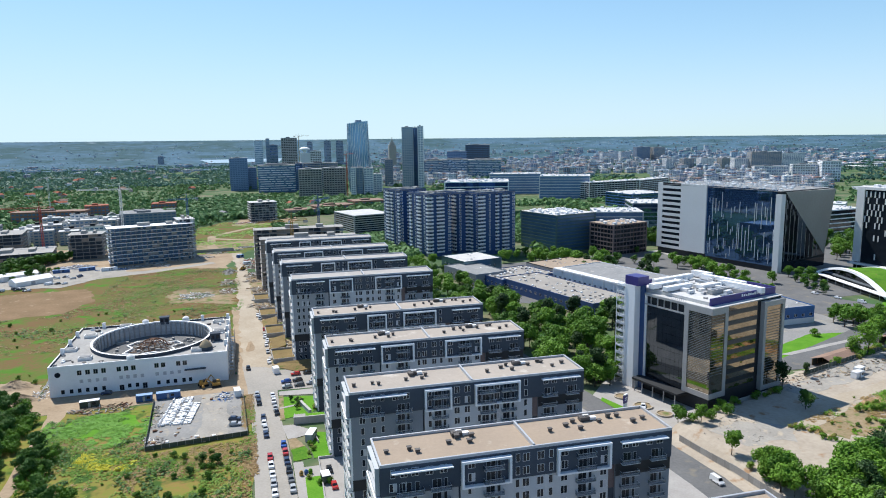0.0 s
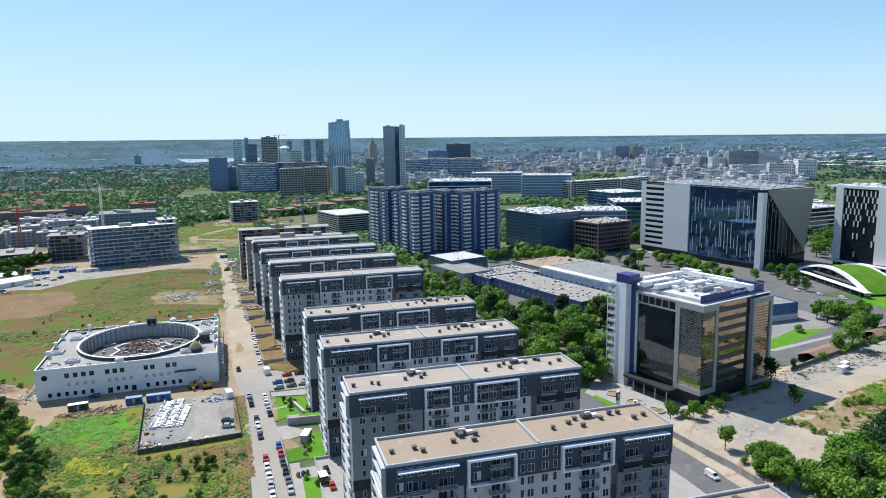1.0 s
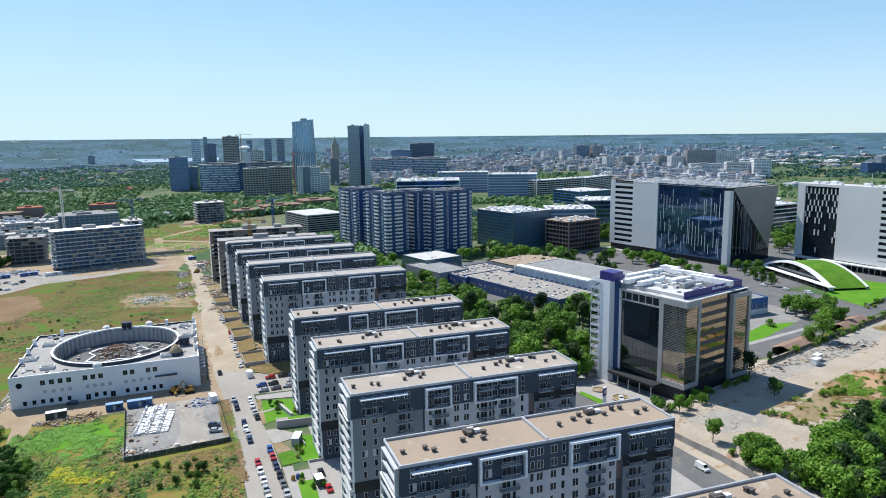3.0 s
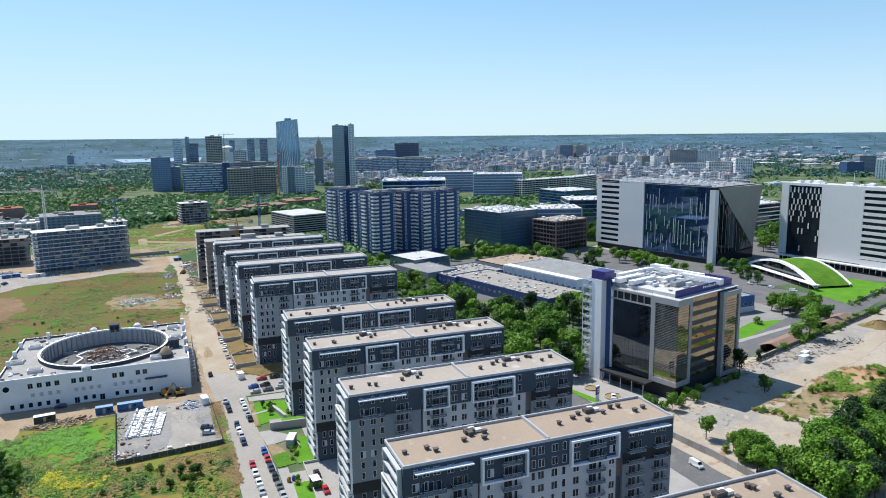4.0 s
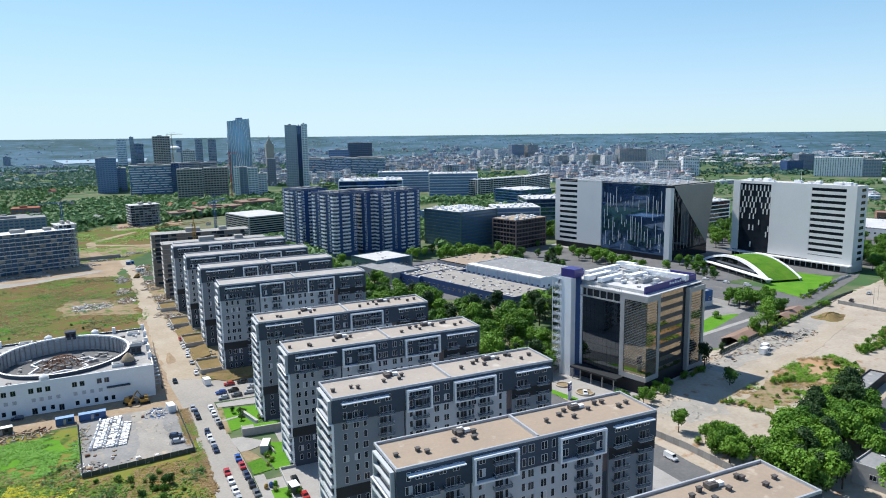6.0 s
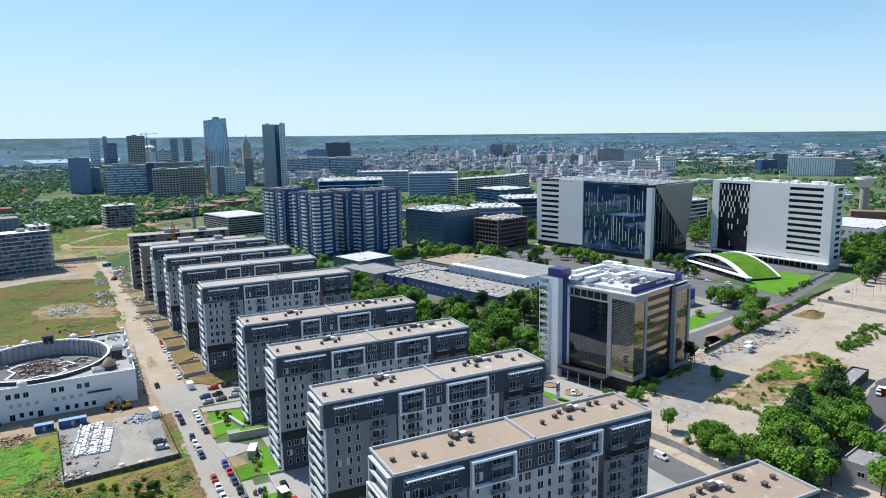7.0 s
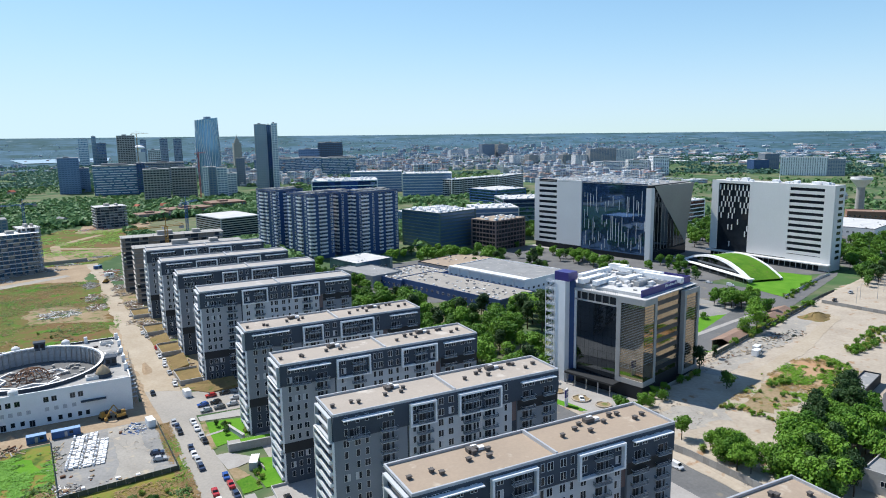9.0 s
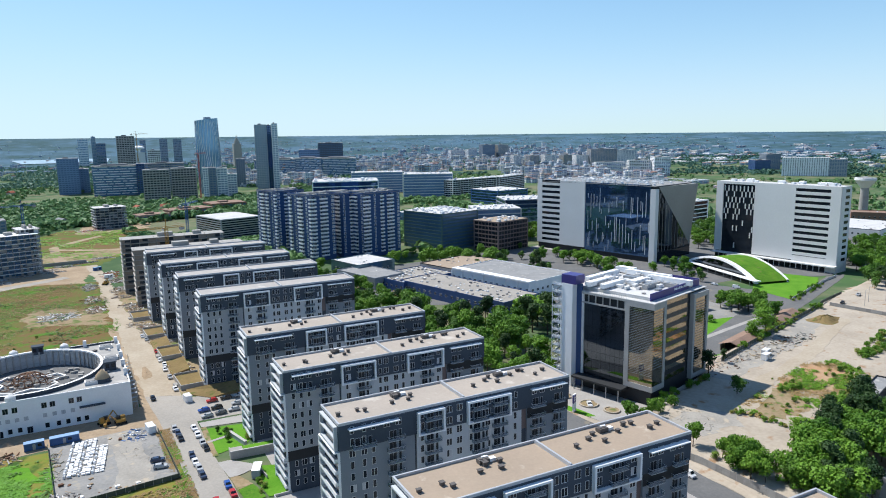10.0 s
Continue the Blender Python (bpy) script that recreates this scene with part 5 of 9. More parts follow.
            w, d, h = rnd.uniform(3.4, 5.4), rnd.uniform(0.9, 1.3), rnd.uniform(1.3, 1.9)
        else:
            w, d, h = rnd.uniform(0.5, 1.6), rnd.uniform(0.4, 1.0), rnd.uniform(0.6, 1.5)
        v = thing("air_unit", b.matrix_basis @ pose(x, y, H + 1.4, 0, 0, rnd.choice([0, 0, 90])), "white air handling unit on office roof", "air conditioner", "office roof units")
        part("casing", Geo().box(-w, w, -d, d, 0.15, h).box(-w * 0.8, -w * 0.7, -d, d, 0, 0.15).box(w * 0.7, w * 0.8, -d, d, 0, 0.15), rnd.choice(["white", "panel_grey", "panel_grey", "steel", "stone_grey"]), v)
        if h > 1.5:
            g = Geo()
            for q in range(3):
                g.cyl(-w * 0.6 + q * w * 0.6, 0, h, h + 0.2, min(d, w * 0.3) * 0.85, k=12)
            part("fan_guard", g, "steel", v)
    for x, y, L_, w, h, rz in ((9, 30, 16, 2.6, 2.4, 0), (9, 24, 14, 2.2, 2.2, 0), (30, 10, 18, 2.4, 2.6, 90), (34, 22, 20, 2.4, 2.6, 90), (20, 36, 22, 2.2, 2.4, 0), (36, 34, 8, 2.8, 3.0, 90), (22, 20, 10, 3.0, 1.9, 0)):
        v = thing("air_duct", b.matrix_basis @ pose(x, y, H + 1.4, 0, 0, rz), "large white boxed air duct on office roof", "duct", "office roof ducts")
        g = Geo()
        for i in range(int(L_ / 2)):
            g.box(-L_ / 2 + i * 2 + 0.03, -L_ / 2 + i * 2 + 1.97, -w / 2, w / 2, 0.5, h)
        part("casing", g.box(-L_ / 2, L_ / 2, -w / 2 + 0.08, w / 2 - 0.08, 0.55, h - 0.06), "white", v)
        ft = Geo()
        for i in range(int(L_ / 4) + 1):
            ft.box(-L_ / 2 + i * 4 + 0.2, -L_ / 2 + i * 4 + 0.4, -w / 2, w / 2, 0, 0.5)
        part("frame", ft, "steel", v)
        part("hood", Geo().prism([(L_ / 2, -w / 2), (L_ / 2 + 1.2, -w / 2 + 0.3), (L_ / 2 + 1.2, w / 2 - 0.3), (L_ / 2, w / 2)], 0.6, h - 0.3), "panel_grey", v)
    # dark base wall along the lot
    part("base_wall", Geo().box(-0.5, S + 3, -3.2, -2.9, 0, 4.4), "concrete", b, "pale retaining wall")
    return b


navy_office()


# ---- pair of large office towers ----
def tower_west():
    b = thing("office_building", pose(357.5, 405, 0, 0, 0, 15.5), "large white and blue glass office tower", "building")
    S, W, H, Z0 = 60.0, 117.0, 61.5, 5.5
    part("core", Geo().box(1.0, S - 1.5, 1.0, W - 0.5, 0, H - 1.5), "black_base", b)
    # white panel wall with ribbon windows at the far end of the long side
    y0, y1 = 66.0, W
    n, fh = 12, (H - Z0) / 12
    ya, yb = 92.0, 112.0
    part("panel_wall", Geo().box(-0.4, 0.99, y0, ya, Z0, H), "panel_grey", b, "pale panelled wall")
    part("panel_wall", Geo().box(-0.4, 0.99, yb, y1, Z0, H), "panel_grey", b, "pale panelled wall")
    for k in range(n):
        z = Z0 + k * fh
        part("spandrel", Geo().box(-0.4, 0.99, ya, yb, z, z + fh * 0.5), "panel_grey", b)
    for k in range(n):
        z = Z0 + k * fh + fh * 0.5
        part("window", Geo().box(0.3, 0.98, ya, yb, z, z + fh * 0.5), "glass", b, "dark ribbon window")
    # blue glass wall with random vertical white fins
    pane = Geo().box(0.62, 0.98, 0.03, 2.91, 0.03, 4.05).mesh("glass_pane", "blue_glass")
    for i in range(21):
        for k in range(14):
            part("glass_pane", pane, None, b, at=(0, 4.2 + i * 2.94, 4.0 + k * 4.08))
    rnd = random.Random(2)
    fm = {q: Geo().box(0.2, 0.6, -0.13, 0.13, 0, q).mesh("fin", "panel_grey") for q in (4, 8, 12, 16, 20)}
    for i in range(21):
        z = rnd.uniform(4, 14)
        while z < H - 8:
            q = rnd.choice((4, 8, 12, 16, 20))
            if z + q < H - 3:
                part("fin", fm[q], None, b, at=(0, 4.2 + i * 2.94 + rnd.choice((0, 1.4)), z))
            z += q + rnd.uniform(5, 16)
    part("corner_pier", Geo().box(-1.2, 3.5, -0.6, 4.1, 0, H - 3.5), "panel_grey", b, "tall pale corner pier")
    # leaning tan wall on the south side
    sl = Geo()
    sl.face([(S - 3, 0.6, 9), (S, -3.5, H - 2), (5, 0.6, H - 2)])
    sl.face([(S - 3, 0.6, 9), (S - 3, 6, 9), (S, 6, H - 2), (S, -3.5, H - 2)])
    sl.face([(5, 0.6, H - 2), (S, -3.5, H - 2), (S, 6, H - 2), (5, 6, H - 2)])
    part("leaning_wall", sl, "panel_bronze", b, "leaning tan panelled wall")
    part("curtain_wall", Geo().prism([(5, 0.6), (S - 3, 0.6), (S - 3, 0.7), (5, 0.7)], 6.9, 7.0).face([(5, 0.6, 7), (S - 3, 0.6, 9), (5, 0.6, H - 2)]), "mirror_glass", b, "dark triangular glass field")
    for i in range(9):
        x = 7 + i * 5.0
        part("fin", Geo().box(x - 0.12, x + 0.12, 0.35, 0.59, 8, 8 + (H - 14) * (1 - (x - 5) / (S - 8))), "panel_tan", b)
    part("ground_glass", Geo().box(3.6, S - 2, 0.7, 0.99, 0, 6.9), "glass", b)
    # roof
    part("roof", Geo().box(-0.4, S, 0.7, W, H - 1.5, H - 1.2), "roof_grey", b)
    fr = Geo()
    for i in range(9):
        fr.box(2, S - 1, 6 + i * 10.4, 6.3 + i * 10.4, H + 0.9, H + 1.2)
    fr.box(2, 2.4, 6, 90, H + 0.8, H + 1.2).box(S - 1.4, S - 1, 6, 90, H + 0.8, H + 1.2)
    for i in range(9):
        fr.box(2, 2.4, 6 + i * 10.4, 6.4 + i * 10.4, H - 1.2, H + 0.8).box(S - 1.4, S - 1, 6 + i * 10.4, 6.4 + i * 10.4, H - 1.2, H + 0.8)
    part("pergola", fr, "panel_grey", b, "pale roof pergola")["kind"] = "stuff"
    un = Geo()
    for i in range(70):
        x, y, q = rnd.uniform(4, S - 8), rnd.uniform(6, W - 10), rnd.uniform(0.5, 1.9)
        un.box(x, x + q * 2, y, y + q * 1.5, H - 1.2, H - 1.2 + q)
    part("plant", un, "white", b, "white roof plant")["kind"] = "stuff"
    part("plinth", Geo().box(-6, S, W - 30, W + 4, 0, 0.5), "paving", b)


def tower_east():
    b = thing("office_building", pose(437, 308.5, 0, 0, 0, 9.0), "large pale office tower with dark glass bay", "building")
    S, W, H, Z0 = 15.0, 96.0, 62.0, 6.0
    part("core", Geo().box(1.0, S, 1.0, W - 0.5, 0, H - 0.5), "black_base", b)
    for q in ((0, 7, 0, H), (32, 63.5, Z0, H), (90, W, Z0, H), (63.5, 90, H - 2, H), (7, 32, 5.5 + 12 * (H - 8) / 12, H)):
        part("panel_wall", Geo().box(-0.4, 0.99, *q), "panel_grey", b, "pale panelled wall")
    n, fh = 12, (H - 8) / 12
    for k in range(n):
        z = 5.5 + k * fh
        part("spandrel", Geo().box(-0.4, 0.99, 7, 32, z, z + fh * (0.5 if k else 0.9)), "panel_grey", b)
    for k in range(n):
        z = 5.5 + k * fh + fh * (0.5 if k else 0.9)
        part("window", Geo().box(0.3, 0.98, 7, 32, z, 5.5 + (k + 1) * fh), "glass", b, "dark ribbon window")
    part("curtain_wall", Geo().box(0.5, 0.98, 63.5, 90, 5, H - 2), "glass", b, "black glass bay")
    rnd = random.Random(6)
    sm = Geo().box(0.1, 0.5, -0.42, 0.42, 0, 4.3).mesh("panel", "panel_grey")
    for k in range(11):
        for i in range(16):
            if (i + k) % 2 and rnd.random() < (0.12, 0.15, 0.2, 0.25, 0.3, 0.45, 0.6, 0.8, 0.85, 0.9, 0.9)[k]:
                part("panel", sm, None, b, at=(0, 64.6 + i * 1.62, 9 + k * 4.55))
    gt = Geo()
    for i in range(22):
        gt.box(-2.5, -2.1, 2 + i * 4.2, 2.4 + i * 4.2, 0, 4.6)
    part("colonnade", gt, "panel_grey", b)
    part("podium_roof", Geo().box(-5.5, 0.9, -1, W, 4.6, 5.4), "panel_grey", b, "flat podium roof")
    part("south_wall", Geo().box(0.99, S, -0.2, 0.99, 0, H), "panel_grey", b)
    for k in range(12):
        part("window", Geo().box(6, S - 3, -0.24, -0.2, 8.2 + k * 4.5, 10.4 + k * 4.5), "glass", b, "dark ribbon window")
    part("roof", Geo().box(0, S, 0, W, H - 0.5, H - 0.1), "roof_pale", b)
    un = Geo()
    for i in range(22):
        x, y, q = rnd.uniform(3, S - 4), rnd.uniform(4, W - 8), rnd.uniform(0.8, 2.4)
        un.box(x, x + q * 2, y, y + q * 2, H - 0.1, H - 0.1 + q)
    un.bar((8, 45, H), (8, 45, H + 9), 0.12)
    part("plant", un, "white", b, "white roof plant")["kind"] = "stuff"


tower_west()
tower_east()


# ---- navy residential towers ----
def residential_tower(m, w, d, floors=17, seed=1, label="navy blue residential tower with white balconies"):
    b = thing("apartment_tower", m, label, "building", "navy residential towers")
    fh = 3.15
    H = floors * fh + 0.6
    part("wall", Geo().box(0, w, 0, d, 0, H), "navy", b, "navy blue wall")
    part("roof", Geo().box(-0.3, w + 0.3, -0.3, d + 0.3, H, H + 0.35), "roof_grey", b)
    rnd = random.Random(seed)
    un = Geo()
    for i in range(110):
        x, y, q = rnd.uniform(1, w - 4), rnd.uniform(1, d - 4), rnd.uniform(0.25, 1.1)
        un.box(x, x + q * rnd.uniform(0.8, 3), y, y + q * 1.3, H + 0.35, H + 0.35 + q, rnd.randrange(4))
    un.box(0.2, w - 0.2, 0, 0.3, H + 0.35, H + 1.2, 1).box(0, 0.3, 0.3, d - 0.2, H + 0.35, H + 1.2, 1)
    part("plant", un, ("roof_pale", "navy", "panel_tan", "steel"), b, "clutter of roof plant")["kind"] = "stuff"
    wn_ = Geo()

    def lay(g, me, m):
        n = len(g.v)
        g.v += [tuple(m @ q.co) for q in me.vertices]
        for p in me.polygons:
            g.f.append(tuple(n + i for i in p.vertices))
            g.m.append(p.material_index)
    for side, run in ((0, w), (1, d)):
        n = max(3, round(run / 3.55))
        for k in range(1, floors):
            z = k * fh + 0.6
            for i in range(n):
                s = (i + 0.5) * run / n
                at = (lambda q, e: pose(q, 0, e)) if side == 0 else (lambda q, e: pose(0, q, e, 0, 0, -90))
                kind = "bbnwnbbnsnbn"[(i + seed * 5 + side * 3) % 12]
                if kind == "n":
                    continue
                if kind == "b":
                    part("balcony", TBAL, None, b, at=at(s, z))
                else:
                    lay(wn_, WIN["tow"] if kind == "w" else WIN["tow_s"], at(s, z + 0.45))
    part("window_grid", wn_, ("white", "glass", "blind"), b, "white framed square windows")["kind"] = "stuff"
    for i in range(3):
        q = w * (0.12 + 0.36 * i)
        part("roof_house", Geo().box(q, q + 5, d * 0.35, d * 0.6, H + 0.35, H + 1.9), "roof_grey", b)
    return b


WIN["tow"] = window_mesh(2.4, 2.0, "white", 1, blind=(1,), t=0.28)
WIN["tow_s"] = window_mesh(1.8, 2.0, "white", 0, t=0.3)
TBAL = balcony_mesh(3.5, 1.5, "white", "white", 1.15, "glass", 0.2)
residential_tower(pose(171, 549, 0, 0, 0, 16), 40, 40, seed=1)
residential_tower(pose(129.5, 556, 0, 0, 0, 16), 22, 38, seed=2)
residential_tower(pose(115.5, 615, 0, 0, 0, 16), 28, 36, seed=3)
residential_tower(pose(157, 560, 0, 0, 0, 16), 14, 40, seed=4)


# ---- offices and halls of the middle distance ----
def banded_office(name, m, w, d, h, floors, wall, glass, label, fin=0, roof="roof_pale", seed=1, plant=24, south=True, group=""):
    """An office with ribbon windows set back between floor bands on its visible sides."""
    b = thing(name, m, label, "building", group)
    fh = h / floors
    part("core", Geo().box(0.5, w - 0.5, 0.5, d - 0.5, 0, h - 0.3), glass, b, "ribbon glazing")
    for k in range(floors + 1):
        z = k * fh
        part("floor_band", Geo().box(0, w, 0, d, max(0, z - 0.55), z + 0.45), wall, b)
    for x in (0, w - 1.2):
        for y in (0, d - 1.2):
            part("corner_pier", Geo().box(x + 0.02, x + 1.18, y + 0.02, y + 1.18, 0, h), wall, b)
    if fin:
        for i in range(1, int(w / fin)):
            part("fin", Geo().box(i * fin - 0.12, i * fin + 0.12, 0.1, 0.5, 0, h), wall, b)
        for i in range(1, int(d / fin)):
            part("fin", Geo().box(0.1, 0.5, i * fin - 0.12, i * fin + 0.12, 0, h), wall, b)
    part("roof", Geo().box(0.3, w - 0.3, 0.3, d - 0.3, h + 0.44, h + 0.6), roof, b)
    rnd = random.Random(seed)
    un = Geo()
    for i in range(plant):
        q = rnd.uniform(0.6, 2.0)
        x, y = rnd.uniform(1, max(1.5, w - 5)), rnd.uniform(1, max(1.5, d - 4))
        un.box(x, x + q * 1.8, y, y + q * 1.4, h + 0.6, h + 0.6 + q)
    if plant:
        part("plant", un, "white", b, "white roof plant")["kind"] = "stuff"
    return b


banded_office("office_building", pose(241, 541, 0, 0, 0, 16), 46, 52, 33, 11, "teal_panel", "city_glass", "dark green glass office block with cluttered roof", fin=0, plant=60)
banded_office("office_building", pose(281, 512, 0, 0, 0, 16), 40, 30, 26, 7, "umber", "glass", "brown and grey office block with ribbon windows", fin=4.0, roof="roof_tan", plant=20)
banded_office("car_park", pose(86, 735, 0, 0, 0, 16), 46, 60, 19, 8, "stone_grey", "glass", "pale multi storey car park with louvred sides", plant=0)
banded_office("office_building", pose(528, 540, 0, 0, 0, 10), 50, 40, 26, 6, "white", "glass", "white banded office block behind trees", plant=14)
banded_office("office_building", pose(490, 850, 0, 0, 0, 10), 60, 60, 20, 5, "blue_paint", "blue_glass", "blue glass office building", plant=12)
banded_office("office_building", pose(500, 1005, 0, 0, 0, 14), 110, 24, 27, 8, "panel_grey", "glass", "curved white residential terrace", fin=6, plant=18)
banded_office("office_building", pose(600, 1030, 0, 0, 0, 30), 110, 24, 26, 8, "panel_grey", "glass", "curved white residential terrace", fin=6, plant=18)
banded_office("office_building", pose(223, 868, 0, 0, 0, -19), 85, 60, 44, 7, "white", "blue_glass", "white roofed office block with blue glass", plant=60)
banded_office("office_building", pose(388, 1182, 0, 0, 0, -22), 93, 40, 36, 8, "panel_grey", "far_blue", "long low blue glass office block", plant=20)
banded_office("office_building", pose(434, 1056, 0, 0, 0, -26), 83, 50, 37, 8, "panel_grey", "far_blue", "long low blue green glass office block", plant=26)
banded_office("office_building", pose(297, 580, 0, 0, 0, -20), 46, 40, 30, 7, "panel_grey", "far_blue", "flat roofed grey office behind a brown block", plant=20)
banded_office("office_building", pose(382, 660, 0, 0, 0, -20), 52, 50, 28, 6, "mid_grey", "blue_glass", "low blue glass office block", plant=20)


def low_hall(m, w, d, h, wall, roof, label, seed=1, units=20, name="warehouse", stripe=None):
    b = thing(name, m, label, "building")
    part("wall", Geo().box(0, w, 0, d, 0, h), wall, b)
    part("roof", Geo().box(0.3, w - 0.3, 0.3, d - 0.3, h, h + 0.1), roof, b)
    pr = Geo().box(0, w, 0, 0.3, h, h + 0.6).box(0, w, d - 0.3, d, h, h + 0.6).box(0, 0.3, 0.3, d - 0.3, h, h + 0.6).box(w - 0.3, w, 0.3, d - 0.3, h, h + 0.6)
    part("parapet", pr, stripe or wall, b)
    rnd = random.Random(seed)
    for i in range(int(w / 5) if h > 4 else 0):
        part("window", WIN["wide"], None, b, at=pose(2.6 + i * 5, 0, h * 0.45))
    for i in range(int(d / 5) if h > 4 else 0):
        part("window", WIN["wide"], None, b, at=pose(0, 2.6 + i * 5, h * 0.45, 0, 0, -90))
    for i in range(int(units * 1.5)):
        q = rnd.uniform(0.25, 0.85)
        part("roof_unit", Geo().box(-q, q, -q * 0.7, q * 0.7, 0, q * 0.8), rnd.choice(["white", "panel_grey", "steel", "roof_dark"]), b, at=pose(rnd.uniform(2, w - 2), rnd.uniform(2, d - 2), h + 0.1, 0, 0, rnd.choice([0, 90])))
    return b


low_hall(pose(172, 331, 0, 0, 0, 16), 32, 92, 7.5, "navy", "gravel_roof", "low commercial hall with gravel roof and dark blue wall", 1, 70)
low_hall(pose(146, 412, 0, 0, 0, 16), 46, 36, 7, "navy", "gravel_roof", "low dark commercial hall with cluttered roof", 2, 90)
low_hall(pose(196, 424, 0, 0, 0, 16), 50, 44, 7.6, "concrete", "roof_tan", "low hall with tan roof and dark parapet", 3, 18, stripe="black_base")
low_hall(pose(133, 430, 0, 0, 0, 16), 26, 44, 8, "mid_grey", "roof_grey", "grey industrial shed beside the road", 4, 2)
low_hall(pose(136, 470, 0, 0, 0, 16), 34, 34, 10, "green_glass", "roof_pale", "pale roofed two storey workshop with green wall", 5, 8)
wh = low_hall(pose(207, 356, 0, 0, 0, 16), 44, 70, 10.5, "white", "roof_grey", "white walled warehouse with bay windows", 6, 0)
for i in range(8):
    part("pilaster", Geo().box(-0.7, -0.02, i * 9.9, i * 9.9 + 0.7, 0, 10.4), "white", wh)
for i in range(7):
    part("canopy", Geo().box(-1.0, 5.0, i * 9.9 + 0.2, i * 9.9 + 9.6, 11.12, 11.5).box(-1.0, -0.6, i * 9.9 + 0.2, i * 9.9 + 9.6, 10.5, 11.12), "white", wh, "white roof edge of one bay")
    part("shutter", Geo().box(-0.12, -0.02, i * 9.9 + 3, i * 9.9 + 7.4, 0.1, 4.2), "steel", wh, "grey roller shutter")
low_hall(pose(716, 474, 0, 0, 0, -52), 70, 24, 10, "brick", "roof_brown", "long brick red hall before a water tower", 21, 4)
low_hall(pose(610, 380, 0, 0, 0, 16), 80, 60, 9, "panel_grey", "roof_pale", "pale warehouse with dark roof edge", 22, 16, stripe="dark_grey")
low_hall(pose(560, 470, 0, 0, 0, 16), 60, 40, 8, "off_white", "roof_grey", "low pale hall among trees", 23, 12)
low_hall(pose(350, 640, 0, 0, 0, 16), 90, 60, 9, "panel_grey", "roof_mid", "wide low commercial hall with grey roof", 24, 40)
low_hall(pose(300, 720, 0, 0, 0, 16), 70, 40, 12, "city_glass", "roof_pale", "low glazed office with pale roof", 25, 30)
shed = low_hall(pose(256, 285, 0, 0, 0, 2), 25, 34, 9, "blue_paint", "roof_grey", "blue clad warehouse behind the office", 7, 3)
part("plinth", Geo().box(-0.15, 25.15, -0.15, 0, 0, 3.2), "panel_grey", shed, "grey lower cladding")
low_hall(pose(156, 92, 3.4, 0, 0, 13), 60, 18, 5.8, "stone_grey", "roof_grey", "low concrete building with grey flat roof", 8, 6)
low_hall(pose(212, 146.5, 3.4, 0, 0, 18), 27, 6, 3.4, "black_base", "roof_grey", "long dark shed among trees", 9, 0)


# ---- arched hall with grass roof ----
def arched_hall():
    b = thing("arched_hall", pose(358, 313, 0, 0, 0, 77.5), "low arched hall with white rim and grass roof", "building")
    L_, h, n, dep = 79.0, 10.0, 22, 27.0
    def arch(s, e=0.0):
        return h * (1 - (2 * s - 1) ** 2) + 1.5 + e
    roof, gl, rims = Geo(), Geo(), (Geo(), Geo())
    for i in range(n):
        s0, s1 = i / n, (i + 1) / n
        x0, x1 = L_ * s0, L_ * s1
        z0, z1 = arch(s0), arch(s1)
        roof.face([(x0, -3, z0), (x1, -3, z1), (x1, -dep, z1), (x0, -dep, z0)])
        roof.face([(x0, -dep, 0), (x0, -dep, z0), (x1, -dep, z1), (x1, -dep, 0)])
        for rim, y0, y1 in zip(rims, (0.0, -dep + 1.2), (-3.0, -dep - 0.4)):
            rim.face([(x0, y0, z0 + .5), (x1, y0, z1 + .5), (x1, y1, z1 + .5), (x0, y1, z0 + .5)])
            rim.face([(x0, y0, z0 - 1), (x1, y0, z1 - 1), (x1, y0, z1 + .5), (x0, y0, z0 + .5)])
            rim.face([(x0, y1, z0 - 1), (x0, y1, z0 + .5), (x1, y1, z1 + .5), (x1, y1, z1 - 1)])
            rim.face([(x0, y0, z0 - 1), (x0, y1, z0 - 1), (x1, y1, z1 - 1), (x1, y0, z1 - 1)])
        gl.face([(x0, -1.5, 0), (x1, -1.5, 0), (x1, -1.5, z1 - 0.9), (x0, -1.5, z0 - 0.9)])
    part("grass_roof", roof, "turf", b, "bright grass roof")
    for rim in rims:
        part("rim", rim, "white", b, "white curved rim")
    part("front_glass", gl, "mirror_glass", b, "dark glazed front")
    part("canopy", Geo().box(-6, L_ + 4, 0.1, 4.5, 3.6, 4.1), "white", b, "flat white canopy")
    for i in range(10):
        part("post", Geo().cyl(i * 9, 4.0, 0, 3.6, 0.15, k=6), "steel", b)


arched_hall()


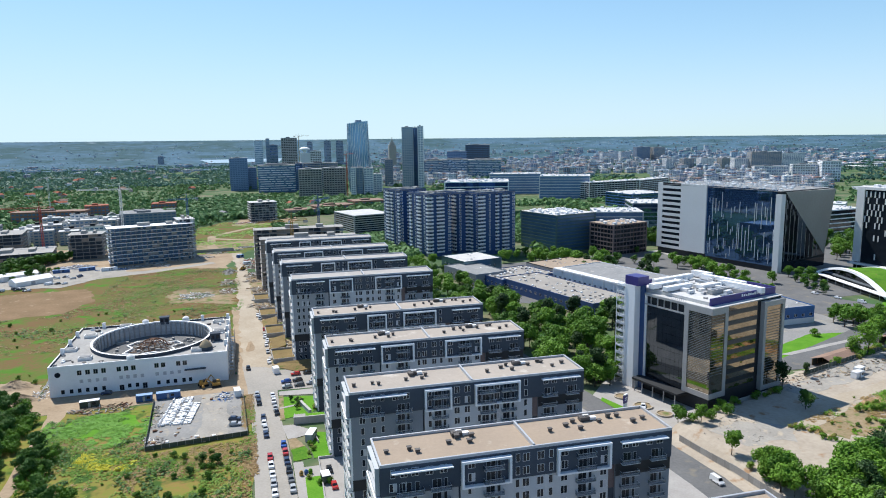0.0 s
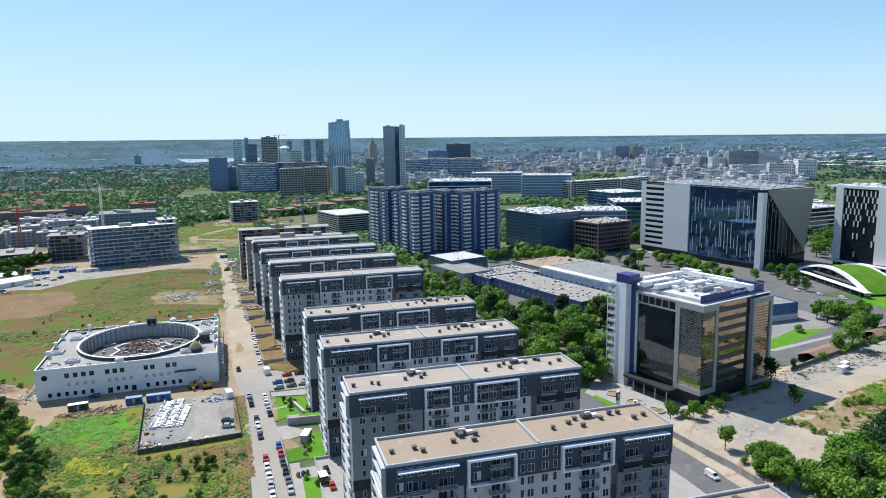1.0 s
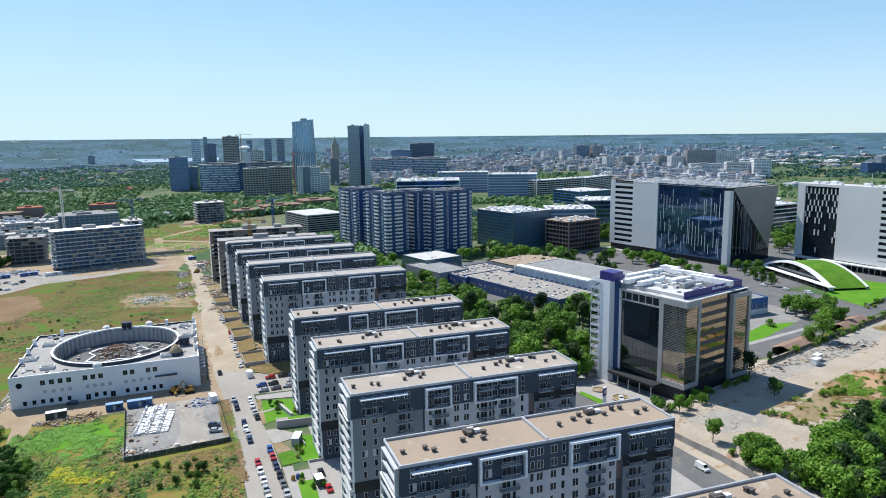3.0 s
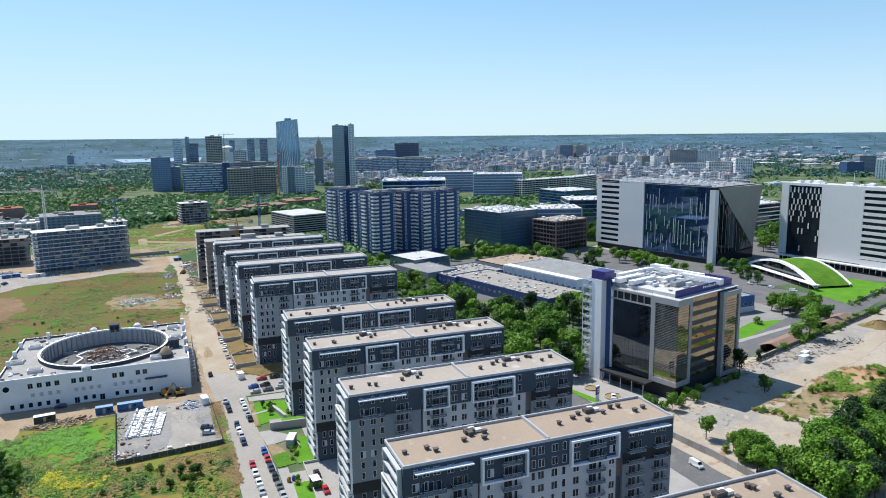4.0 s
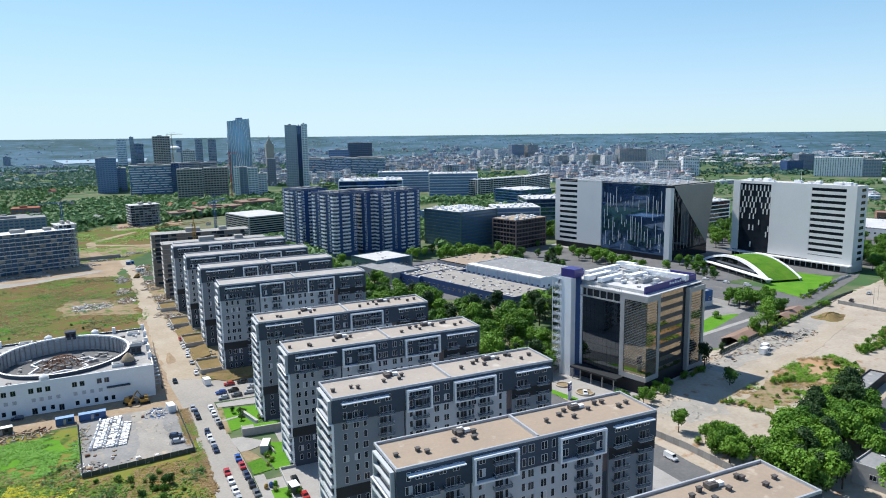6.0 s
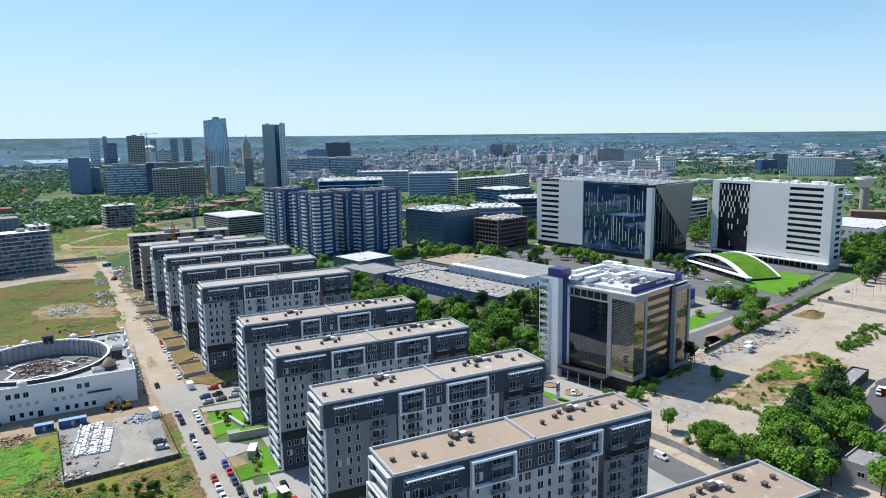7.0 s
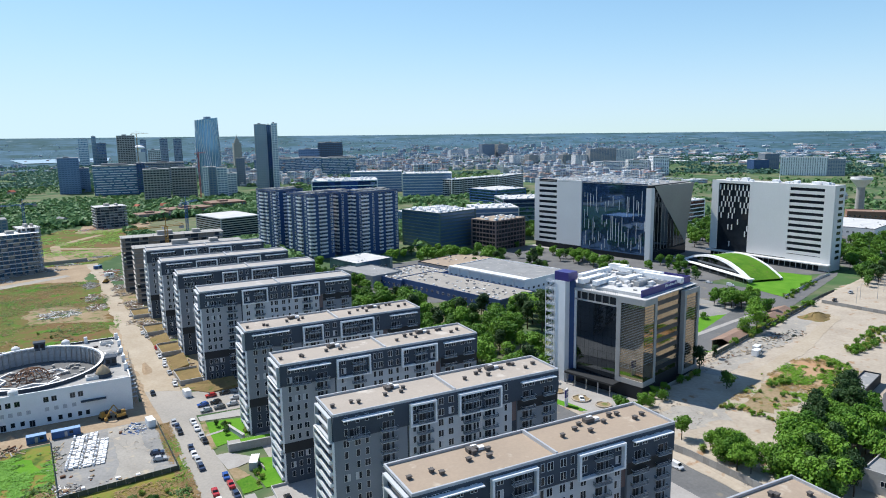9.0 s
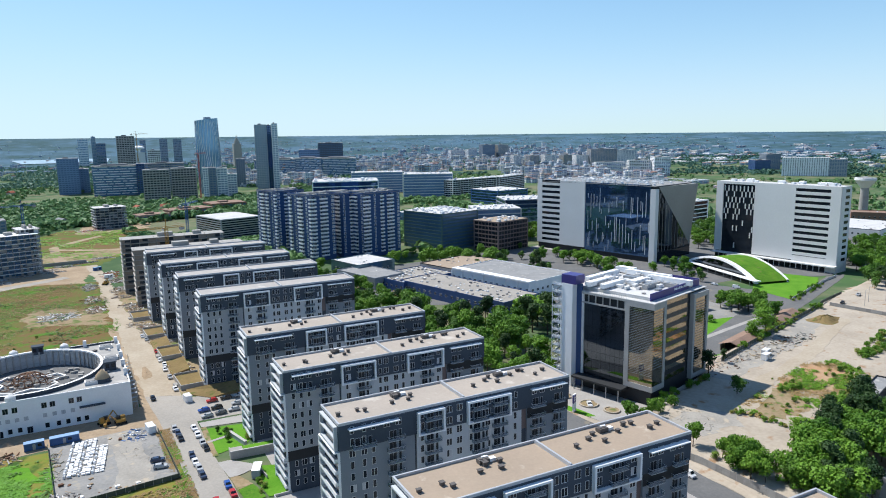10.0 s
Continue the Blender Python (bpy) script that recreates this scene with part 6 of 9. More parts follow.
# ---- trees ----
def crown_geo(rnd, h, r, leaves, size, base=0.28, lobes=9, flat=1.0):
    """Many small bent leaf tufts round several lobes, with gaps between them."""
    g = Geo()
    cs = []
    for i in range(lobes):
        a, q = rnd.uniform(0, 6.283), rnd.uniform(0.15, 0.62) * r
        z = h * rnd.uniform(base + 0.12, 0.86)
        cs.append((q * math.cos(a), q * math.sin(a), z, r * rnd.uniform(0.34, 0.58)))
    cs.append((0, 0, h * 0.82, r * 0.45))
    for i in range(leaves):
        cx, cy, cz, cr = rnd.choice(cs)
        d = Vector((rnd.gauss(0, 1), rnd.gauss(0, 1), rnd.gauss(0.25, 1))).normalized()
        q = cr * rnd.uniform(0.62, 1.08)
        p = Vector((cx, cy, cz)) + Vector((d.x * q, d.y * q, d.z * q * 0.8 * flat))
        if p.z > h:
            p.z = h - rnd.uniform(0, 0.6)
        n = (d + Vector((rnd.gauss(0, .45), rnd.gauss(0, .45), rnd.gauss(0.2, .45)))).normalized()
        s = n.cross(Vector((rnd.gauss(0, 1), rnd.gauss(0, 1), rnd.gauss(0, 1)))).normalized()
        u = n.cross(s)
        w = size * rnd.uniform(0.6, 1.3)
        k = len(g.v)
        g.v += [tuple(p - s * w), tuple(p - u * w * 0.7 - n * w * 0.25), tuple(p + s * w), tuple(p + u * w * 0.7 - n * w * 0.25)]
        g.f += [(k, k + 1, k + 2), (k, k + 2, k + 3)]
        g.m += [0, 0]
    return g, cs


def tree(seed, h, r, leaf, label, leaves=1100, size=0.42, base=0.28, lobes=9, name="tree"):
    rnd = random.Random(seed)
    t = thing(name, pose(0, 0, -500), label, "tree", "broadleaf trees")
    g, cs = crown_geo(rnd, h, r, leaves, size, base, lobes)
    tr = Geo()
    tr.bar((0, 0, -0.2), (0.1, 0.05, h * 0.35), 0.035 * h * 0.6, 7, r2=0.022 * h * 0.6)
    tr.bar((0.1, 0.05, h * 0.35), (0, 0, h * 0.75), 0.022 * h * 0.6, 6, r2=0.008 * h * 0.6)
    for cx, cy, cz, cr in cs[:7]:
        tr.bar((0.08, 0.04, h * rnd.uniform(0.25, 0.42)), (cx * 0.9, cy * 0.9, cz), 0.012 * h * 0.6, 5, r2=0.004 * h * 0.6)
    part("trunk", tr, "bark", t, "brown bark trunk and limbs")
    part("crown", g, leaf, t)
    return t


PROTO = {
    "a": tree(1, 9.5, 4.2, "leaf_a", "leafy mid green broadleaf tree"),
    "b": tree(2, 11, 4.6, "leaf_a", "tall leafy green broadleaf tree", 1300, 0.45, 0.22, 11),
    "c": tree(3, 8, 3.6, "leaf_b", "dense dark green broadleaf tree", 1000, 0.4, 0.2, 8),
    "d": tree(4, 12.5, 3.4, "leaf_dark", "slender dark green conifer like tree", 1200, 0.36, 0.1, 12),
    "e": tree(5, 3.2, 2.6, "weed", "bright green bushy shrub on weeds", 520, 0.3, 0.05, 8, name="shrub"),
    "f": tree(6, 4.5, 3.2, "leaf_a", "leafy green shrub on rough ground", 700, 0.34, 0.05, 9, name="shrub"),
    "w": tree(7, 13, 6.2, "leaf_a", "large open crowned tree with bare lower trunk", 1500, 0.4, 0.32, 12),
}


def plant(kind, x, y, s=1.0, rnd=random):
    return copy_thing(PROTO[kind], pose(x, y, gz(x, y), 0, 0, rnd.uniform(0, 360)) @ Matrix.Diagonal((s * rnd.uniform(0.88, 1.12), s * rnd.uniform(0.88, 1.12), s, 1)))


SHAPE = {}


def mass(name, put, label, category):
    """Many plants of a thicket as one mesh. put: kind, x, y, size, turn."""
    vs, ls, tot, mi, mats, n = [], [], [], [], [], 0
    for kind, x, y, s, rz in put:
        m = pose(x, y, gz(x, y), 0, 0, rz) @ Matrix.Diagonal((s, s, s * 0.95, 1))
        for o in PROTO[kind].children:
            me = o.data
            if me.name not in SHAPE:
                co, lo, to = np.empty(len(me.vertices) * 3, np.float32), np.empty(len(me.loops), np.int32), np.empty(len(me.polygons), np.int32)
                me.vertices.foreach_get("co", co)
                me.loops.foreach_get("vertex_index", lo)
                me.polygons.foreach_get("loop_total", to)
                SHAPE[me.name] = co.reshape(-1, 3), lo, to
            co, lo, to = SHAPE[me.name]
            if me.materials[0] not in mats:
                mats.append(me.materials[0])
            vs.append(co @ np.array(m.to_3x3(), np.float32).T + np.array(m.translation, np.float32))
            ls.append(lo + n)
            tot.append(to)
            mi.append(np.full(len(to), mats.index(me.materials[0]), np.int32))
            n += len(co)
    vs, ls, tot, mi = (np.concatenate(q) for q in (vs, ls, tot, mi))
    me = bpy.data.meshes.new(name)
    me.vertices.add(len(vs))
    me.vertices.foreach_set("co", vs.ravel())
    me.loops.add(len(ls))
    me.loops.foreach_set("vertex_index", ls)
    me.polygons.add(len(tot))
    me.polygons.foreach_set("loop_start", np.cumsum(tot) - tot)
    me.polygons.foreach_set("material_index", mi)
    for mt in mats:
        me.materials.append(mt)
    me.update(calc_edges=True)
    tagged(new(name, me), label, category, kind="stuff")


def thicket(poly, n, kinds, lo, hi, seed, gap=0.0, label="thicket of green broadleaf trees"):
    rnd = random.Random(seed)
    xs, ys = [p[0] for p in poly], [p[1] for p in poly]
    put, tries = [], 0
    while len(put) < n and tries < n * 60:
        tries += 1
        p = (rnd.uniform(min(xs), max(xs)), rnd.uniform(min(ys), max(ys)))
        if inside(p, poly) and all(math.dist(p, q[1:3]) > gap for q in put):
            put.append((rnd.choice(kinds), p[0], p[1], rnd.uniform(lo, hi), rnd.uniform(0, 360)))
    mass("thicket", put, label, "trees" if kinds.strip("ef") else "shrubs")


def grove(poly, n, kinds, lo, hi, seed, gap=0.0):
    rnd = random.Random(seed)
    xs, ys = [p[0] for p in poly], [p[1] for p in poly]
    put, tries = [], 0
    while len(put) < n and tries < n * 60:
        tries += 1
        p = (rnd.uniform(min(xs), max(xs)), rnd.uniform(min(ys), max(ys)))
        if inside(p, poly) and all(math.dist(p, q) > gap for q in put):
            put.append(p)
            plant(rnd.choice(kinds), p[0], p[1], rnd.uniform(lo, hi), rnd)


# between the slabs and the road, and round the low halls
grove([(112, 226), (128, 232), (150, 262), (172, 318), (150, 340), (118, 345), (104, 300)], 82, "abacbd", 0.7, 1.5, 1, 4.3)
thicket([(88, 340), (126, 345), (130, 420), (120, 470), (84, 420)], 34, "abc", 0.8, 1.2, 2, 5)
thicket([(206, 395), (262, 400), (290, 480), (262, 505), (226, 480)], 24, "bcd", 0.8, 1.2, 3, 5)
grove([(133, 134), (139, 134), (141, 146), (134, 147)], 5, "afa", 0.65, 0.9, 4, 3.4)
grove([(135, 116), (150, 110), (158, 130), (138, 128)], 15, "bcab", 0.85, 1.2, 5, 4)
grove([(142, 112), (150, 122), (160, 121), (172, 121), (190, 127), (205, 140), (206, 147), (196, 145), (176, 140), (154, 134), (138, 128)], 36, "abccd", 0.8, 1.2, 6, 4.8)
grove([(132, 148), (137, 146.5), (138.5, 139), (133, 129), (132, 134)], 9, "afb", 0.6, 0.95, 25, 3.0)
grove([(143, 126), (152, 135), (176, 143.5), (203, 151), (208, 147), (187, 130), (176, 119), (161, 121), (150, 124)], 26, "abcda", 0.95, 1.3, 26, 4.6)
grove([(150, 98), (170, 99), (176, 118), (164, 118), (166, 104), (152, 102)], 9, "abc", 0.9, 1.2, 27, 4.5)
grove([(226, 128), (244, 140), (262, 150), (256, 120)], 10, "abc", 0.8, 1.1, 7, 4)
for x, y, k, s in ((146, 108, "d", 1.0), (152, 112, "d", 0.9), (254.9, 225.3, "w", 1.15), (250, 229, "w", 0.8), (187, 199, "d", 1.0), (206, 208, "d", 0.55), (181, 180, "c", 0.9), (151, 184, "f", 0.9), (143, 182, "f", 0.8), (135, 189, "a", 0.75), (138, 180, "a", 0.7), (133, 157, "a", 0.85), (134, 184, "f", 0.8), (153, 190, "f", 0.7), (288, 252, "b", 1.1), (296, 258, "a", 1.1), (262, 264, "f", 0.9), (292, 248, "a", 1.2)):
    plant(k, x, y, s, random.Random(int(x * 7)))
thicket([(300, 262), (330, 276), (318, 292), (300, 286)], 7, "ab", 0.7, 1.0, 8, 4)
thicket([(262, 186), (274, 184), (310, 196), (330, 190), (330, 194), (306, 200), (276, 190)], 24, "ef", 0.5, 0.8, 11, 1.6)
thicket([(207, 211), (250, 222), (312, 240), (340, 250), (312, 246), (250, 228)], 40, "ef", 0.4, 0.8, 12, 1.6)
thicket([(176, 150), (206, 160), (206, 184), (180, 172)], 12, "ef", 0.22, 0.42, 13, 1.5)
thicket([(232, 166), (250, 172), (244, 186), (226, 176)], 14, "ef", 0.3, 0.5, 14, 1.5)
thicket([(340, 268), (402, 292), (404, 296), (342, 276)], 20, "ef", 0.4, 0.7, 15, 2)
thicket([(96, 330), (130, 350), (134, 400), (100, 420)], 16, "abc", 0.9, 1.2, 41, 5)
thicket([(80, 430), (128, 440), (128, 520), (76, 520)], 26, "abc", 0.9, 1.3, 42, 5)
thicket([(225, 330), (300, 330), (330, 360), (330, 400), (260, 380)], 16, "abc", 0.7, 1.1, 43, 6)
thicket([(300, 400), (322, 404), (318, 480), (296, 500)], 16, "abc", 0.8, 1.2, 44, 5)
thicket([(196, 492), (250, 468), (300, 438), (330, 428), (324, 448), (264, 486), (210, 507)], 22, "abc", 0.9, 1.35, 46, 4.5)
thicket([(165, 284), (176, 290), (198, 320), (190, 332), (172, 318)], 12, "abd", 1.3, 1.6, 47, 4)
thicket([(112, 345), (132, 352), (140, 372), (124, 380), (112, 372)], 8, "bd", 1.1, 1.4, 48, 4)
thicket([(388, 264), (440, 284), (476, 286), (476, 262), (402, 255)], 18, "bcd", 0.9, 1.3, 49, 5)
thicket([(433, 438), (450, 428), (496, 466), (476, 480)], 12, "abc", 1.0, 1.4, 50, 5)
thicket([(232, 330), (290, 326), (300, 352), (262, 362)], 14, "abc", 0.9, 1.3, 51, 5)
thicket([(334, 336), (352, 352), (366, 392), (356, 396), (340, 362)], 12, "abc", 0.7, 1.0, 52, 5)
thicket([(470, 300), (520, 290), (560, 330), (520, 350), (476, 330)], 16, "abc", 0.9, 1.3, 53, 6)
thicket([(180, 505), (236, 500), (236, 536), (186, 536)], 14, "abc", 0.9, 1.2, 45, 5)
thicket([(222, 290), (250, 296), (252, 330), (230, 326)], 12, "abc", 0.7, 1.1, 46, 5)
thicket([(286, 262), (306, 266), (310, 284), (290, 288)], 9, "ab", 0.9, 1.2, 47, 5)
thicket([(412, 266), (470, 268), (470, 300), (436, 300)], 16, "abc", 0.8, 1.2, 48, 5)
thicket([(452, 300), (520, 318), (600, 362), (604, 384), (540, 372), (470, 338)], 46, "abc", 0.8, 1.3, 49, 6)
thicket([(476, 344), (540, 380), (600, 404), (560, 440), (500, 420), (472, 390)], 30, "abc", 0.8, 1.3, 50, 7)
thicket([(470, 420), (540, 450), (548, 530), (500, 560), (470, 520)], 34, "abc", 0.8, 1.3, 51, 7)
thicket([(455, 250), (520, 240), (560, 290), (520, 305), (470, 290)], 24, "abc", 0.8, 1.3, 52, 7)
thicket([(300, 505), (350, 540), (440, 560), (430, 620), (330, 600), (296, 560)], 44, "abc", 0.8, 1.3, 53, 6.5)
# meadow bushes and the thicket at its edge
thicket([(-134, 150), (-95, 150), (-93, 225), (-100, 250), (-142, 258)], 50, "fac", 0.6, 0.95, 16, 3.5)
grove([(-80, 140), (-66, 140), (-62, 190), (-80, 200)], 26, "fcf", 0.7, 1.0, 17, 3)
thicket([(-60, 110), (-14, 110), (-18, 214), (-46, 214), (-60, 200)], 60, "ef", 0.2, 0.5, 18, 2)
thicket([(-230, 340), (-100, 300), (-40, 350), (-40, 420), (-90, 430), (-130, 420), (-230, 410)], 44, "ef", 0.25, 0.6, 19, 4)
thicket([(-240, 560), (-180, 552), (-172, 590), (-240, 610)], 40, "fca", 0.8, 1.1, 20, 4)
grove([(4.8, 199), (6.4, 199), (8.4, 207), (6.4, 208)], 5, "ef", 0.3, 0.45, 21, 1.2)
grove([(0.5, 240), (5.5, 240), (5.5, 252), (1.5, 252)], 7, "ec", 0.25, 0.4, 23, 1.5)
grove([(8.8, 237), (11.6, 237), (12, 250), (10.6, 250)], 8, "e", 0.25, 0.36, 24, 1.0)
grove([(3.5, 156), (10.5, 156), (10.5, 190), (3.5, 190)], 9, "ef", 0.3, 0.6, 22, 2)


def woods(n, rlo, rhi, a0, a1, seed, keep, leaf="leaf_far_haze", size=1.0, label="distant woods of mixed green trees, haze put in as a bluish tint", tufts=13):
    """Far trees, evenly thick over the view, as one mass: leaf tufts over the mound of each crown."""
    rnd = random.Random(seed)
    at = []
    for q in range(n):
        r = 1 / rnd.uniform(1 / rhi, 1 / rlo)
        a = radians(rnd.uniform(a0, a1))
        x, y = r * math.sin(a), r * math.cos(a)
        if keep(x, y, r):
            at.append((x, y, rise(x, y), r))
    at = np.repeat(np.array(at), tufts, axis=0)
    rg = np.random.default_rng(seed)
    k, r = len(at) // tufts, at[:, 3]
    s = np.repeat(rg.uniform(3.0, 6.8, k), tufts) * size * (1 + np.minimum(r, 2600) / 5000) * np.where(r > 2900, 0.75, 1.0)
    h = s * np.repeat(rg.uniform(1.2, 2.0, k), tufts) / (1 + r / np.where(r < 2900, 2500, 1100))

    def unit(v):
        return v / np.linalg.norm(v, axis=1)[:, None]
    d = unit(rg.normal((0, 0, 0.6), (1, 1, 0.7), (len(at), 3)))
    p = at[:, :3] + np.stack((d[:, 0] * s * 0.65, d[:, 1] * s * 0.65, h * 0.5 + d[:, 2] * h * 0.42), 1)
    nn = unit(np.where((r < 3200)[:, None], d + rg.normal((0, 0, 0.3), (0.35, 0.35, 0.05), (len(at), 3)), rg.normal((0, 0, 1), (0.15, 0.15, 0.01), (len(at), 3))))
    sd = unit(np.cross(nn, rg.normal((0, 0, 0.1), (1, 1, 0.01), (len(at), 3))))
    u = np.cross(nn, sd)
    w = (s * rg.uniform(0.3, 0.6, len(at)))[:, None]
    v = np.stack((p - sd * w, p - u * w, p + sd * w, p + u * w), 1).reshape(-1, 3)
    me = bpy.data.meshes.new("woods")
    me.vertices.add(len(v))
    me.vertices.foreach_set("co", v.ravel())
    me.loops.add(len(v))
    me.loops.foreach_set("vertex_index", np.arange(len(v), dtype=np.int32))
    me.polygons.add(len(v) // 4)
    me.polygons.foreach_set("loop_start", np.arange(0, len(v), 4, dtype=np.int32))
    me.update(calc_edges=True)
    me.materials.append(M[leaf])
    tagged(new("woods", me), label, "woods", kind="stuff")


# rough boxes kept free of far trees: x0, x1, y0, y1
FREE = [(-310, 96, 0, 600), (-260, -60, 560, 730), (-90, 0, 560, 860), (96, 360, 0, 500), (300, 462, 250, 560), (330, 450, 180, 262), (120, 230, 530, 640), (105, 150, 600, 670), (235, 345, 505, 620), (80, 140, 700, 800), (520, 590, 530, 590), (480, 560, 840, 910), (490, 720, 980, 1100), (-100, 140, 1360, 1500), (35, 190, 1195, 1275), (150, 320, 1330, 1460), (330, 600, 1660, 1840), (480, 620, 1860, 1930), (25, 70, 1640, 1680), (-135, -100, 1260, 1500), (370, 470, 1210, 1290), (-30, 20, 860, 910), (-320, -140, 720, 900), (1030, 1160, 1180, 1330), (700, 790, 410, 500), (600, 720, 370, 480), (550, 640, 460, 540), (330, 460, 590, 740), (285, 380, 540, 790), (200, 330, 840, 930), (380, 540, 1010, 1230), (330, 470, 180, 320), (1150, 1350, 1480, 1540), (1290, 1390, 880, 1010), (-340, 90, 3180, 3500)]


def open_ground(x, y):
    return not any(x0 < x < x1 and y0 < y < y1 for x0, x1, y0, y1 in FREE)


def clearing(x, y, p):
    """True where woods grow: uneven glades and fields are left open."""
    return noise.noise(Vector((x * 0.006, y * 0.004, 3.1))) + 0.5 * noise.noise(Vector((x * 0.02, y * 0.014, 7.7))) > p


woods(17000, 620, 1900, -52, 7, 31, lambda x, y, r: open_ground(x, y) and (x < 60 or y > 850) and clearing(x, y, -0.52), size=0.72, tufts=11)
woods(2600, 930, 1240, -9, 14, 37, lambda x, y, r: open_ground(x, y) and clearing(x, y, -0.6), size=1.0, tufts=15)
woods(26000, 1700, 3300, -52, 14, 32, lambda x, y, r: open_ground(x, y) and clearing(x, y, -0.34), "leaf_distant_haze", 0.8, tufts=5)
woods(8500, 560, 1700, 7, 30, 33, lambda x, y, r: open_ground(x, y) and clearing(x, y, -0.12), size=0.75, tufts=11)
woods(5600, 480, 1700, 30, 78, 34, lambda x, y, r: open_ground(x, y) and clearing(x, y, -0.12), size=0.75, tufts=11)
woods(17000, 1700, 3300, 14, 78, 35, lambda x, y, r: open_ground(x, y) and clearing(x, y, -0.08), "leaf_distant_haze", 0.9, tufts=5)
woods(24000, 3200, 4780, -52, 78, 36, lambda x, y, r: open_ground(x, y) and clearing(x * 0.3, y, -0.05), "far_green_haze", 0.6, tufts=3)


def weeds(poly, n, seed, leaf, hi, label, wide=0.45, cut=-0.1, scale=0.06):
    """Grass and herbs as one mass of leaning leaf tufts, thick in some places and bare in others."""
    rnd = random.Random(seed)
    xs, ys = [p[0] for p in poly], [p[1] for p in poly]
    v, f = [], []
    for i in range(n):
        p = (rnd.uniform(min(xs), max(xs)), rnd.uniform(min(ys), max(ys)))
        q = noise.noise(Vector((p[0] * scale, p[1] * scale, seed * 3.7))) + 0.5 * noise.noise(Vector((p[0] * scale * 4, p[1] * scale * 4, seed * 1.3)))
        if q < cut + rnd.uniform(-0.15, 0.15) or not inside(p, poly):
            continue
        z0 = gz(*p)
        for j in range(4):
            a, h, w = rnd.uniform(0, 6.283), rnd.uniform(0.25, 1) * hi * (0.6 + max(0, q)), rnd.uniform(0.4, 1.2) * wide
            c, s = math.cos(a) * w, math.sin(a) * w
            x, y = p[0] + rnd.uniform(-1, 1) * wide * 1.6, p[1] + rnd.uniform(-1, 1) * wide * 1.6
            k = len(v)
            v += [(x - c, y - s, z0 + h * 0.75), (x + s, y - c, z0 + h * 0.6), (x + c, y + s, z0 + h), (x - s, y + c, z0 + h * 0.85)]
            f.append((k, k + 1, k + 2, k + 3))
    me = bpy.data.meshes.new("weeds")
    me.from_pydata(v, [], f)
    me.materials.append(M[leaf])
    tagged(new("weeds", me), label, "grass", kind="stuff")


NEAR = [(-84, 90), (-10, 90), (-13.5, 218), (-48, 216), (-50, 230), (-62, 225), (-72, 234), (-82, 242), (-81, 200)]
weeds(NEAR, 14000, 3, "herb", 0.8, "lush green herbs on the meadow", 0.3, cut=0.14, scale=0.045)
weeds(NEAR, 26000, 4, "straw", 0.5, "dry straw coloured grass on the meadow", 0.28, cut=0.0)
weeds(NEAR, 9000, 5, "weed", 0.7, "tall green and straw coloured weeds on the meadow", 0.32, cut=0.14)
weeds([(-86, 256), (-50, 256), (-49, 228), (-62, 224), (-88, 236)], 7000, 21, "fresh", 0.6, "lush fresh grass of the meadow", 0.4, cut=-0.12, scale=0.1)
weeds([(-86, 256), (-50, 256), (-49, 228), (-62, 224), (-88, 236)], 700, 22, "leaf_b", 0.8, "dark green nettles in fresh grass", 0.45, cut=0.2, scale=0.1)
weeds(NEAR, 6000, 6, "leaf_b", 1.3, "dark green nettles on the meadow", 0.5, cut=0.24)
weeds([(-69, 212), (-67, 223), (-56, 218), (-49, 212), (-50, 205), (-60, 207)], 1500, 7, "blossom", 0.85, "yellow wild flowers on the meadow", 0.3, cut=-0.02, scale=0.11)
FIELD = [(-230, 352), (-100, 350), (-30, 352), (-22, 430), (-32, 560), (-72, 572), (-118, 548), (-118, 470), (-128, 430), (-230, 420)]
weeds(FIELD, 20000, 8, "herb", 0.5, "green herbs over the rough field", 0.36, cut=0.16, scale=0.035)
weeds(FIELD, 20000, 9, "straw", 0.5, "dry brown grass over the rough field", 0.36, cut=0.05, scale=0.04)
weeds(FIELD, 6000, 10, "leaf_b", 1.0, "dark green weeds over the rough field", 0.55, cut=0.34, scale=0.05)
LOT = [(166, 170), (198, 180), (232, 190), (250, 186), (244, 164), (206, 152), (174, 146)]
weeds([(-18, 262), (-13.5, 262), (-10.5, 190), (-14.5, 190)], 2600, 23, "straw", 0.5, "dry grass verge beside the street", 0.3, cut=-0.2)
weeds([(-18, 262), (-13.5, 262), (-10.5, 190), (-14.5, 190)], 1200, 24, "herb", 0.5, "green grass verge beside the street", 0.3, cut=0.0)
weeds(LOT, 8000, 11, "herb", 0.8, "green weeds on the cleared lot", 0.42, cut=0.2, scale=0.09)
weeds(LOT, 7000, 12, "straw", 0.5, "dry grass on the cleared lot", 0.35, cut=0.0, scale=0.09)
weeds([(-90, 640), (-28, 640), (0, 700), (10, 860), (-60, 900), (-110, 800)], 4000, 13, "herb", 0.6, "fresh grass beyond the building site", 1.1, cut=0.1, scale=0.03)
thicket([(163, 170), (168, 171), (176, 150), (172, 146)], 22, "ef", 0.25, 0.45, 61, 1.2, "strip of green bushes on the lot")
thicket([(196, 176), (210, 178), (208, 171), (198, 172)], 14, "ef", 0.3, 0.5, 62, 1.4, "low green bushes on the lot")
thicket([(226, 172), (238, 170), (240, 162), (226, 162)], 14, "ef", 0.3, 0.55, 63, 1.5, "green bushes beside a shed")
